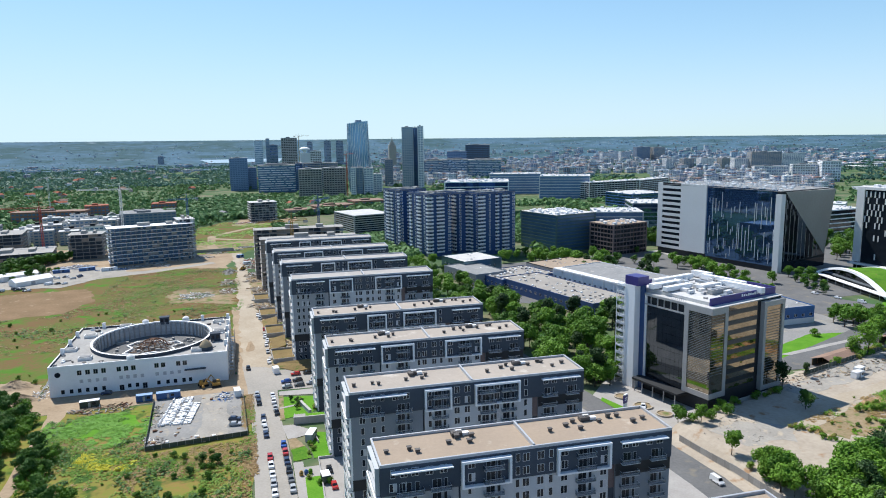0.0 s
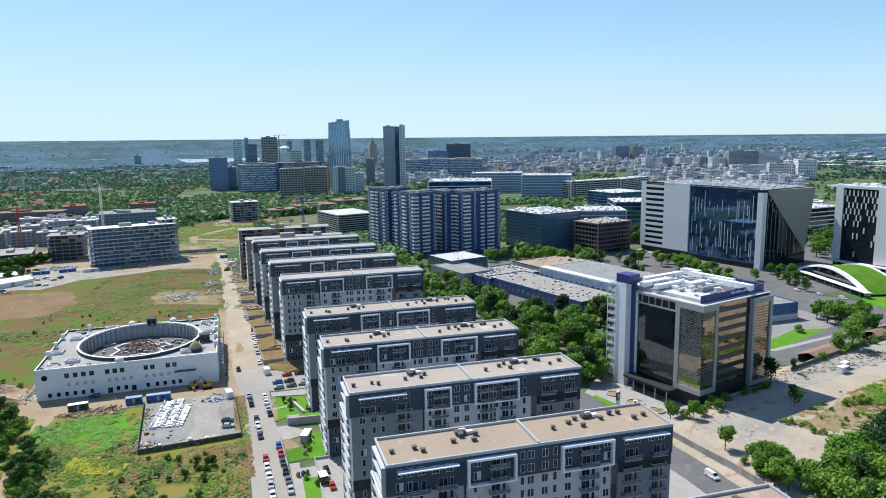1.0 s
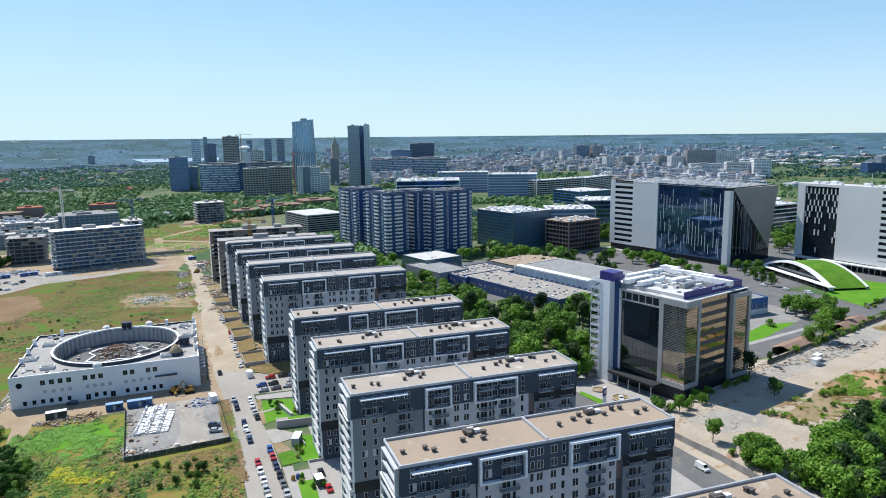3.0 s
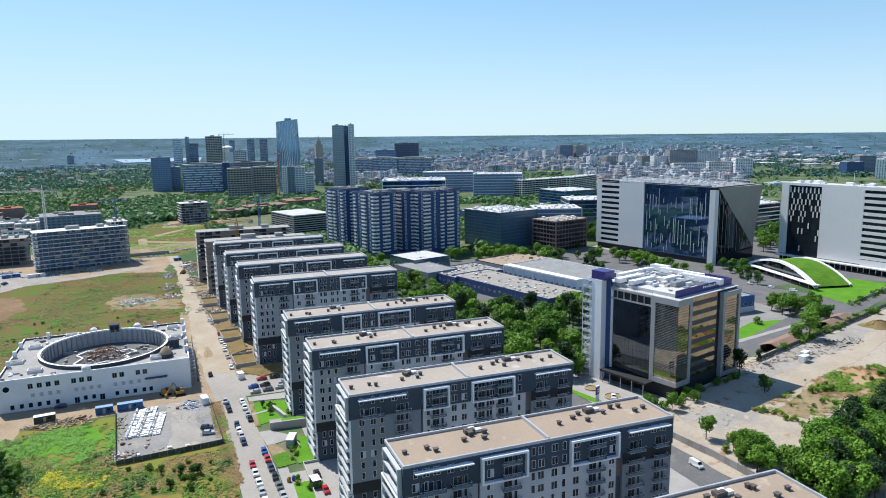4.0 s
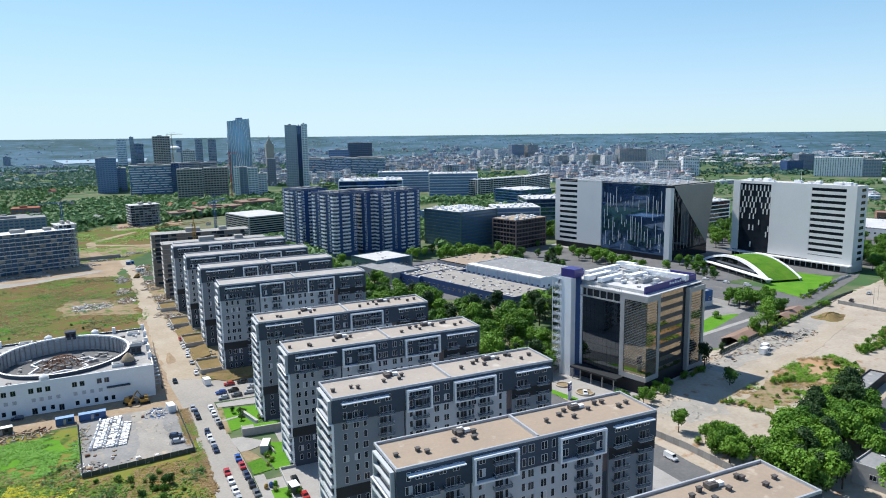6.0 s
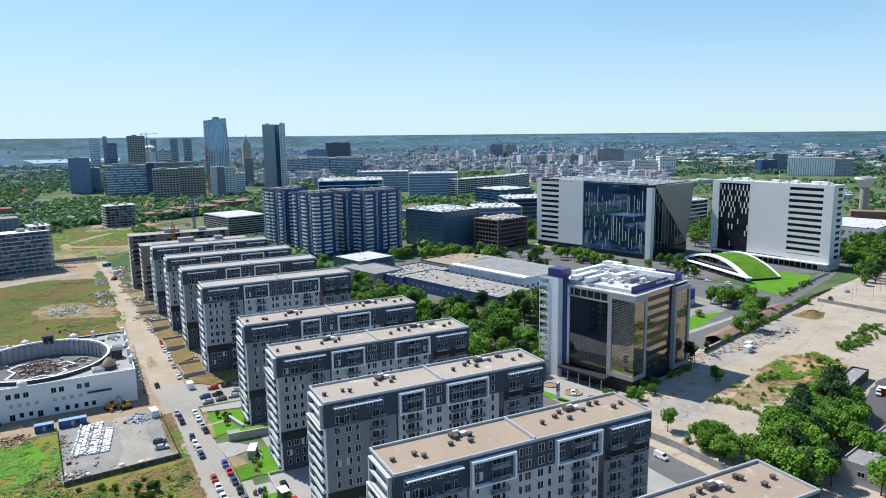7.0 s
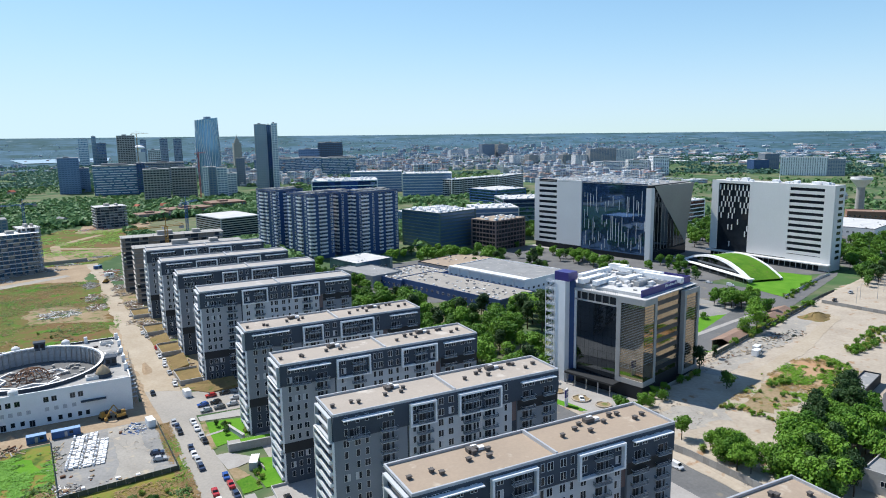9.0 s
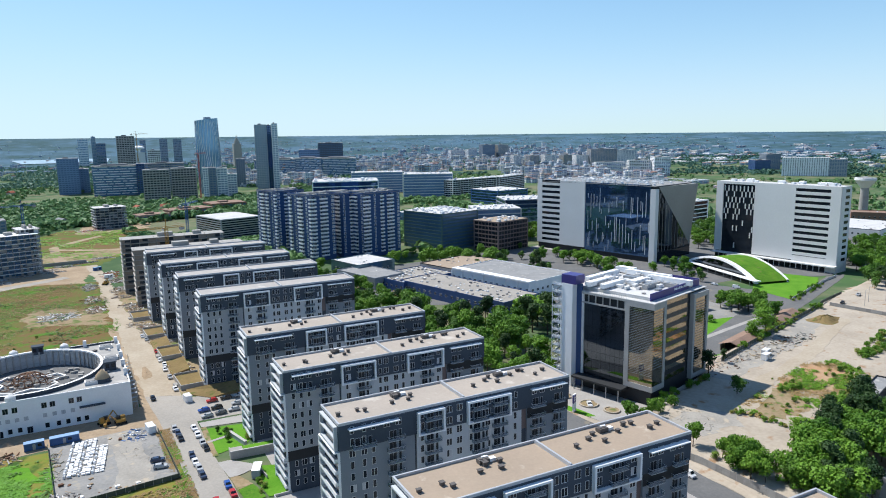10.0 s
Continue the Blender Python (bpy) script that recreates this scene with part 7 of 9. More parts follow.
thicket([(262, 180), (303, 187), (304, 190), (262, 184)], 24, "ef", 0.4, 0.7, 65, 1.4, "hedge like row of green bushes on the lot")
thicket([(136, 126), (152, 132), (176, 138), (190, 140), (182, 126), (150, 122), (136, 112)], 34, "ff", 0.75, 1.15, 75, 2.6, "leafy green undergrowth behind a concrete fence")
thicket([(132, 150), (137, 150), (140, 134), (133, 134)], 9, "fe", 0.6, 0.9, 66, 2.4, "bushes behind a concrete fence")
thicket([(132, 180), (150, 187), (176, 194), (188, 198), (188, 201), (150, 190)], 20, "ef", 0.35, 0.7, 67, 1.4, "bushes along a retaining wall")
thicket([(-84, 232), (-76, 226), (-74, 206), (-80, 200), (-84, 214)], 22, "fcf", 0.6, 0.95, 68, 2.0, "dark green bushes in the meadow")
thicket([(-112, 278), (-100, 272), (-92, 258), (-90, 236), (-90, 190), (-102, 200), (-114, 240)], 110, "ffcf", 0.7, 1.05, 71, 2.0, "lush green thicket beside the track")
thicket([(136, 108), (146, 108), (150, 122), (152, 130), (138, 126)], 14, "acbc", 0.8, 1.2, 72, 3.4, "grove of green trees by the fence")
thicket([(205, 153), (214, 155), (232, 160), (236, 166), (222, 164), (206, 160)], 14, "fe", 0.4, 0.6, 73, 2.2, "green bushes beside a dark shed")
thicket([(116, 232), (130, 226), (142, 242), (128, 252)], 12, "ab", 0.8, 1.2, 74, 4.0, "leafy trees behind the forecourt")
thicket([(-32, 196), (-26, 192), (-22, 205), (-28, 208)], 9, "cf", 0.35, 0.55, 69, 1.8, "dark green bush in the meadow")
thicket([(-240, 590), (-214, 590), (-176, 646), (-184, 652), (-216, 606), (-240, 604)], 70, "fca", 0.9, 1.2, 70, 3.0, "dense hedge of trees beside the building site")


# ---- cars ----
def car(paint, label, van=False):
    c = thing("car", pose(0, 0, -520), label, "car", "parked cars")
    h = 0.62 if not van else 0.95
    prof = [(-2.15, 0.35), (-2.2, 0.75), (-2.05, 0.95), (-0.95, 1.0 + (0.1 if van else 0)), (-0.35, 0.92 + h), (1.35, 0.9 + h), (2.05, 1.02), (2.15, 0.7), (2.1, 0.35)]
    if van:
        prof = [(-2.3, 0.35), (-2.35, 0.9), (-1.7, 1.25), (-1.1, 2.0), (2.3, 2.05), (2.4, 0.6), (2.35, 0.35)]
    g = Geo()
    n = len(prof)
    for s in (-1, 1):
        for x, z in prof:
            y = 0.88 if z < 1.05 else 0.70
            g.v.append((x, s * y, z))
    for i in range(n):
        j = (i + 1) % n
        g.f.append((i, j, n + j, n + i)), g.m.append(0)
    g.f += [tuple(reversed(range(n))), tuple(range(n, 2 * n))]
    g.m += [0, 0]
    part("body", g, PAINT[paint], c)
    w = Geo()
    if van:
        w.face([(-1.68, -0.70, 1.3), (-1.14, -0.66, 1.97), (-1.14, 0.66, 1.97), (-1.68, 0.70, 1.3)][::-1])
        w.v = [(x - 0.02, y, z + 0.02) for x, y, z in w.v]
    else:
        for a, b_ in (((-0.93, 1.05), (-0.4, 1.46)), ((1.98, 1.07), (1.42, 1.46))):
            q = [(a[0], -0.74, a[1]), (b_[0], -0.62, b_[1]), (b_[0], 0.62, b_[1]), (a[0], 0.74, a[1])]
            e = -0.03 if a[0] < 0 else 0.03
            w.face([(x + e, y, z + 0.02) for x, y, z in q])
        for s in (-1, 1):
            w.face([(-0.75, s * 0.80, 1.06), (1.75, s * 0.80, 1.06), (1.3, s * 0.715, 1.46), (-0.3, s * 0.715, 1.46)])
    part("glazing", w, "glass", c)
    for x in (-1.35, 1.35):
        for s in (-1, 1):
            part("rim", RIM, None, part("wheel", WHEEL, None, c, at=pose(x, s * 0.8, 0.33, 90)), "grey alloy rim")
    return c


WHEEL = Geo().cyl(0, 0, -0.1, 0.1, 0.33, k=12).mesh("wheel", "tyre")
RIM = Geo().cyl(0, 0, -0.12, 0.12, 0.19, k=10).cyl(0, 0, -0.13, 0.13, 0.06, k=6).mesh("rim", "steel")
CARS = {k: car(k, f"{k} parked car on the street") for k in PAINT}
CARS["van"] = car("white", "white van parked outdoors", True)


def park(kind, x, y, rz):
    copy_thing(CARS[kind], pose(x, y, 0.11 + gz(x, y) * 1.02, 0, 0, rz))


for i, (k, x, y) in enumerate((("silver", -11.8, 260), ("navy", -11.2, 255.4), ("black", -10.9, 250.6), ("white", -5.6, 257), ("white", -5.2, 250.6), ("silver", -4.7, 243), ("black", -4.3, 238.6), ("navy", -9.2, 235), ("white", -8.9, 229.4), ("silver", -8.4, 224.6), ("navy", -8.2, 219.2), ("blue", -2.4, 209.4), ("red", -2.0, 203.4), ("navy", -1.7, 196.6), ("black", -1.2, 190.4), ("red", -6.9, 201), ("white", -6.6, 195), ("white", -6.2, 188.4), ("silver", -5.9, 182.6), ("white", -5.6, 176.6), ("grey", -0.8, 184), ("white", -5.0, 170), ("silver", -0.4, 178), ("black", -16.1, 295), ("white", -6.9, 301.7), ("white", -7.7, 337), ("white", -8.9, 345), ("red", -9.2, 360), ("silver", -11.8, 385), ("white", -13.2, 392), ("white", -8.2, 330), ("silver", -7.4, 318))):
    park(k, x, y, 92 + (i * 37 % 7) - 3)
for k, x, y, rz in (("blue", 0.1, 272.5, 8), ("black", 4.9, 272.8, 5), ("silver", 0.3, 266.1, 6), ("grey", 5.4, 266.8, 4), ("silver", 10.4, 267.8, 3), ("silver", 12.6, 273.6, 3), ("white", 17, 268.6, 2), ("navy", 18, 274, 2), ("white", 23, 269.5, 2), ("red", 4.4, 281.0, 5), ("black", 9.8, 281.4, 4), ("silver", 15.2, 281.6, 4), ("silver", 26, 271, 2), ("white", 31, 278, 2), ("black", 11.0, 187, 92), ("red", 11.6, 176.5, 94), ("silver", 11.6, 144, 92), ("navy", -19.5, 237, 170), ("silver", -19.1, 231.8, 172), ("navy", -72, 279.6, 5), ("white", 332, 341, 100), ("white", 335.7, 326.5, 110), ("van", 340.4, 313, 110), ("van", 224.4, 142.7, 30), ("white", 128, 238, 70), ("white", 118, 300, 40), ("silver", 124, 312, 40), ("silver", 372, 252, 15), ("black", 346, 245, 20), ("van", 121.5, 148, 94), ("white", 130.5, 205, 60), ("silver", 126, 296, 30)):
    park(k, x, y, rz)


# ---- far city ----
def far_block(x, y, w, d, h, rz, wall, label, floors=None, name="apartment_building", glass="city_glass", roof="roof_grey", band=True, group="far buildings"):
    """A far building: body with recessed window bands on every storey, piers and a roof."""
    b = thing(name, pose(x, y, rise(x, y), 0, 0, rz), label, "building", group)
    floors = floors or max(2, round(h / 3.1))
    fh = h / floors
    part("wall", Geo().box(0.25, w - 0.25, 0.25, d - 0.25, 0, h), glass, b, "window bands")
    g = Geo()
    for k in range(floors + 1):
        z = k * fh
        g.box(0, w, 0, d, max(0, z - fh * 0.27), min(h + 0.8, z + fh * 0.25))
    n = max(2, round(w / 5)) if band else 2
    for i in range(n + 1):
        q = (w - 1.4) * i / n
        g.box(q, q + 1.4, 0.02, 0.25, 0, h).box(q, q + 1.4, d - 0.25, d - 0.02, 0, h)
    n = max(2, round(d / 5)) if band else 2
    for i in range(n + 1):
        q = (d - 1.4) * i / n
        g.box(0.02, 0.25, q, q + 1.4, 0, h).box(w - 0.25, w - 0.02, q, q + 1.4, 0, h)
    part("facade", g, wall, b)["kind"] = "stuff"
    part("roof", Geo().box(0.2, w - 0.2, 0.2, d - 0.2, h + 0.8, h + 1.0).box(w * 0.3, w * 0.55, d * 0.3, d * 0.6, h + 1.0, h + 3.2), roof, b)
    return b


def twisted_tower():
    b = thing("skyscraper", pose(171, 1346, 0), "tall oval blue glass skyscraper with wavy white lines", "skyscraper", "far towers")
    K, H = 40, 133.0
    g = Geo()
    L_ = 36
    def ring(z):
        s = z / H
        q = 1.0 + 0.10 * math.sin(3.1416 * min(1, s * 1.05)) - 0.06 * (1 - s)
        return 20.5 * q, 15 * q
    for j in range(L_ + 1):
        z = H * j / L_
        a, c = ring(z)
        for i in range(K):
            t = 6.28319 * i / K
            zz = z + (5.0 * (0.5 + 0.5 * math.cos(t)) if j == L_ else 0)
            g.v.append((a * math.cos(t), c * math.sin(t), zz))
    for j in range(L_):
        for i in range(K):
            i2 = (i + 1) % K
            g.f.append((j * K + i, j * K + i2, (j + 1) * K + i2, (j + 1) * K + i))
            g.m.append(0)
    g.f.append(tuple(L_ * K + i for i in range(K))), g.m.append(0)
    part("curtain_wall", g, "sky_glass", b, "blue glass skin")
    f = Geo()
    for i in range(30):
        t0 = 6.28319 * i / 30
        for j in range(L_):
            z0, z1 = H * j / L_, H * (j + 1) / L_
            def at(z):
                a, c = ring(z)
                t = t0 + 0.10 * math.sin(z / 14 + i * 0.8)
                return (a * 1.006 * math.cos(t), c * 1.006 * math.sin(t), z)
            p, q = at(z0), at(z1)
            tx, ty = -math.sin(t0) * 0.45, math.cos(t0) * 0.45
            f.face([(p[0] - tx, p[1] - ty, p[2]), (p[0] + tx, p[1] + ty, p[2]), (q[0] + tx, q[1] + ty, q[2]), (q[0] - tx, q[1] - ty, q[2])])
    part("fin_lines", f, "panel_grey", b, "pale wavy vertical lines")["kind"] = "stuff"
    part("crown", Geo().cyl(2, 0, H, H + 6.5, 8, 6, k=16), "steel", b)


twisted_tower()
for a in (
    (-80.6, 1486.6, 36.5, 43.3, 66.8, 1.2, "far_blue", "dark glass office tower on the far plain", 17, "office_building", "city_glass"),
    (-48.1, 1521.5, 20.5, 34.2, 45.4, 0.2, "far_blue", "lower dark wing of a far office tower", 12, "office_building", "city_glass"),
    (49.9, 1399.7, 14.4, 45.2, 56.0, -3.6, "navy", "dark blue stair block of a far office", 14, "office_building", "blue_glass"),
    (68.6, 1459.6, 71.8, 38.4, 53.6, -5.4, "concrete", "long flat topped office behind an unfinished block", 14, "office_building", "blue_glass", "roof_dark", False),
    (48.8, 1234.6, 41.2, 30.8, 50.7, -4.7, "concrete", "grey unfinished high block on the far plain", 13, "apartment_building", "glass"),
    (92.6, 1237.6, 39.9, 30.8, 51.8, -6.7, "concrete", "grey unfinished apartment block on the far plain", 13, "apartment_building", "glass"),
    (29.5, 1643.7, 36.4, 34, 107.6, -2.8, "stone_grey", "grey brown high rise under construction", 28, "skyscraper", "glass"),
    (115.6, 1999.4, 31.9, 30, 70.4, -4.7, "panel_grey", "pale concrete frame building far away", 14, "apartment_building", "glass"),
    (138.1, 1203.3, 8.8, 22.0, 52.7, -8.3, "panel_grey", "narrow pale apartment block on the far plain", 14, "apartment_building", "city_glass"),
    (147.6, 1206.4, 12.5, 26.4, 52.3, -8.8, "mid_grey", "narrow grey apartment block on the far plain", 13, "apartment_building", "city_glass"),
    (161.4, 1208.7, 17.2, 26.4, 50.7, -9.5, "panel_grey", "pale apartment block on the far plain", 13, "apartment_building", "city_glass"),
    (181.9, 1229.8, 15.8, 26.4, 39.4, -10.3, "off_white", "pale apartment block with balconies far away", 10, "apartment_building", "city_glass"),
    (182.4, 1445.6, 27.9, 33.6, 61.1, -9.0, "panel_grey", "pale stepped office block on the far plain", 16, "office_building", "sky_glass"),
    (244.7, 1479.1, 18.0, 26, 57.3, -11.0, "mid_grey", "dark flat block behind trees", 14, "apartment_building", "city_glass"),
    (268.4, 1397.8, 23.8, 36, 125.1, -12.6, "pale_grey", "slim blue grey high rise tower", 36, "skyscraper", "sky_glass"),
    (294.0, 1403.4, 8.8, 20, 124.0, -13.3, "navy", "dark glazed slot between two tower slabs", 36, "skyscraper", "blue_glass"),
    (300.2, 1390.6, 12.0, 30, 127.0, -13.7, "panel_grey", "slim pale high rise tower with vertical lines", 36, "skyscraper", "sky_glass"),
    (490.4, 1883.6, 58.2, 50, 64.1, -16.4, "far_blue", "dark stepped office block on the far plain", 10, "office_building", "city_glass"),
    (541.1, 1868.8, 68.0, 50, 81.5, -18.1, "dark_grey", "dark stepped office tower on the far plain", 16, "office_building", "city_glass"),
    (-52.8, 2904.7, 33.4, 40, 103.0, 0.1, "panel_grey", "far white office block on the plain", 12, "office_building", "sky_glass"),
    # pale_grey on these farthest towers is haze put into the wall colour
    (-7.4, 2904.7, 15.0, 30, 110.7, -0.6, "pale_grey", "far blue grey tower on the plain", 20, "skyscraper", "sky_glass"),
    (7.0, 2884.5, 32.1, 40, 85.3, -1.1, "mid_grey", "far low blue office on the plain", 8, "office_building", "blue_glass"),
    (218.5, 2793.6, 27.4, 30, 98.3, -5.4, "pale_grey", "far blue tower on the plain", 16, "apartment_building", "blue_glass"),
    (265.4, 2789.0, 29.8, 30, 97.5, -6.4, "pale_grey", "far blue tower on the plain", 16, "apartment_building", "blue_glass"),
    (163.8, 2998.4, 22.6, 30, 94.9, -4.0, "pale_grey", "far blue tower on the plain", 14, "apartment_building", "blue_glass"),
    (1430, 2480, 60, 30, 54, 0, "mid_grey", "grey apartment tower on the far plain", 16),
    (1500, 2470, 50, 30, 52, 0, "panel_tan", "beige brown apartment tower on the far plain", 16),
    (1250, 2420, 60, 26, 36, 0, "panel_grey", "white apartment tower on the far plain", 11),
    (1340, 2440, 40, 26, 38, 0, "panel_grey", "pale apartment tower on the far plain", 11),
    (1100, 1740, 26, 22, 34, 0, "off_white", "cream apartment tower on the far plain", 11),
    (1150, 1730, 34, 22, 33, 0, "panel_tan", "beige apartment tower on the far plain", 11),
    (1200, 1722, 44, 22, 33, 0, "off_white", "cream apartment tower on the far plain", 11),
    (1260, 1710, 40, 22, 32, 0, "panel_tan", "beige apartment tower on the far plain", 10),
    (1160, 1522, 40, 22, 38, -8, "off_white", "cream apartment tower on the far plain", 13),
    (1196, 1504, 80, 24, 54, -10, "concrete", "tall grey apartment slab on the far plain", 18),
    (1275, 1488, 60, 24, 50, -10, "off_white", "tall pale apartment slab on the far plain", 17),
    (1046, 1302, 70, 30, 29, -30, "panel_grey", "blue and white apartment block", 9, "apartment_building", "blue_glass"),
    (1088, 1235, 50, 30, 34, -30, "panel_grey", "blue and white apartment block", 10, "apartment_building", "blue_glass"),
    (1120, 1188, 36, 40, 42, -30, "white", "blue and white apartment block", 13, "apartment_building", "blue_glass"),
    (1376, 940, 34, 30, 35.5, -57, "pale_grey", "grey end of a long apartment slab", 12),
    (1420, 1158, 40, 30, 26, -20, "navy", "dark apartment block on the far plain", 8),
    (1500, 1190, 40, 30, 38, -20, "mid_grey", "dark apartment tower on the far plain", 12),
    (-480, 3300, 24, 20, 34, 0, "pale_grey", "far apartment tower on the far plain", 10),
):
    far_block(*a)


def dash_office(x, y, w, d, h, rz, floors, label, panels, seed):
    """A glazed office with staggered pale parapet strips on every storey, colour panels and a flat dark lid."""
    rnd = random.Random(seed)
    b = thing("office_building", pose(x, y, rise(x, y), 0, 0, rz), label, "building", "far buildings")
    part("wall", Geo().box(0, w, 0, d, 0, h), "city_glass", b, "blue glass curtain wall")
    fh = h / floors
    g, c = Geo(), Geo()
    for k in range(1, floors + 1):
        for q in (0, d):
            p = rnd.uniform(0, 5)
            while p < w - 3:
                e = min(w, p + rnd.uniform(6, 26))
                g.box(p, e, q - 0.35, q + 0.35, k * fh - fh * 0.3, k * fh)
                if panels and rnd.random() < 0.35:
                    c.box(p, min(e, p + rnd.uniform(2, 8)), q - 0.2, q + 0.2, (k - 1) * fh, k * fh - fh * 0.3)
                p = e + rnd.uniform(0.6, 5)
        for q in (0, w):
            g.box(q - 0.35, q + 0.35, 0, d, k * fh - fh * 0.3, k * fh)
    part("facade", g, "panel_grey", b, "pale staggered strips")["kind"] = "stuff"
    if panels:
        part("glazing", c, panels, b, "coloured glass panels")["kind"] = "stuff"
    part("roof", Geo().box(-1.2, w + 1.2, -1.2, d + 1.2, h, h + 1.1).box(w * 0.2, w * 0.8, d * 0.3, d * 0.7, h + 1.1, h + 4.0), "roof_grey", b, "flat grey lid with a plant room")


def fin_slab(x, y, w, d, h, rz, label):
    """A long white slab with dark vertical window strips."""
    b = thing("apartment_building", pose(x, y, rise(x, y), 0, 0, rz), label, "building", "far buildings")
    part("wall", Geo().box(0.3, w - 0.3, 0.3, d - 0.3, 0, h), "dark_grey", b, "dark window strips")
    g = Geo()
    n = round(w / 4.6)
    for i in range(n):
        q = w * i / n
        g.box(q, q + w / n * 0.74, 0, d, 0, h)
    for k in range(13):
        g.box(0.1, w - 0.1, 0.12, d - 0.12, h * k / 12 - 0.5, h * k / 12 + 0.4)
    part("facade", g, "white", b, "white vertical wall strips")["kind"] = "stuff"
    part("roof", Geo().box(0.2, w - 0.2, 0.2, d - 0.2, h + 0.4, h + 0.7).box(w * 0.2, w * 0.3, d * 0.3, d * 0.6, h + 0.7, h + 3), "roof_pale", b)


dash_office(-22.9, 1406.6, 72.9, 38.4, 53.2, -1.9, 12, "long striped office building on the far plain", None, 60)
dash_office(345.4, 1775.5, 51.3, 54.4, 43.7, -12.9, 10, "office block with dark blue glass", "navy", 61)
dash_office(397.1, 1770.6, 49.4, 54.4, 43.7, -14.4, 10, "office block with red and orange glass stripes", "brick", 62)
dash_office(448.5, 1771.5, 66.2, 54.4, 44.8, -16.3, 10, "office block with pale blue glass stripes", "steel_blue", 63)
dash_office(514.0, 1759.4, 90.8, 59.8, 42.9, -18.7, 10, "office block with green glass stripes", "teal_panel", 64)
fin_slab(1324, 1014, 91, 20, 39, -55, "long white apartment slab with dark vertical strips")


rnd = random.Random(77)
# rows of small white houses and red roofs beyond the building sites
for i in range(24):
    far_block(-262 + (i % 4) * 24 + rnd.uniform(-3, 3), 752 + (i // 4) * 27 + rnd.uniform(-4, 4), 19, 15, rnd.uniform(12, 18), 12, ("off_white", "stone_grey", "panel_tan")[i % 3], "white terraced apartment house with dark openings", 5, roof="roof_pale" if i % 3 else "black_base")
far_block(-168, 820, 60, 24, 22, 10, "mid_grey", "grey apartment block behind the building site", 7, roof="roof_grey")
far_block(-330, 800, 40, 24, 24, 10, "panel_grey", "pale apartment block behind the building site", 7, roof="roof_red")
far_block(-300, 760, 30, 20, 20, 10, "concrete", "grey apartment block behind the building site", 6, roof="roof_grey")
for x, y, w, d, h, wl, rf in ((-172, 1060, 34, 26, 13, "brick", "roof_red"), (-330, 980, 90, 26, 14, "brick", "roof_brown"), (-250, 1020, 30, 26, 16, "brick", "roof_red"), (-180, 900, 50, 30, 16, "mid_grey", "roof_grey"), (60, 960, 60, 34, 9, "brick", "roof_brown"), (20, 930, 40, 26, 8, "concrete_warm", "roof_brown"), (120, 1010, 50, 40, 10, "brick", "roof_brown")):
    far_block(x, y, w, d, h, rnd.uniform(-5, 20), wl, "house with tiled roof among trees", max(2, int(h / 4)), "house", roof=rf)


def small_house(x, y, w, d, h, rz, wall, roof):
    b = thing("house", pose(x, y, rise(x, y), 0, 0, rz), "small house with pitched roof among trees", "house", "far houses")
    part("wall", Geo().box(0, w, 0, d, 0, h).box(w * 0.2, w * 0.35, -0.03, 0, 1, 2.4, 1).box(w * 0.6, w * 0.75, -0.03, 0, 1, 2.4, 1), (wall, "glass"), b)
    e = 0.5
    r = Geo()
    r.face([(-e, -e, h), (w + e, -e, h), (w + e, d / 2, h + d * 0.32), (-e, d / 2, h + d * 0.32)])
    r.face([(w + e, d + e, h), (-e, d + e, h), (-e, d / 2, h + d * 0.32), (w + e, d / 2, h + d * 0.32)])
    r.face([(-e, -e, h), (-e, d / 2, h + d * 0.32), (-e, d + e, h)])
    r.face([(w + e, -e, h), (w + e, d + e, h), (w + e, d / 2, h + d * 0.32)])
    part("roof", r, roof, b)


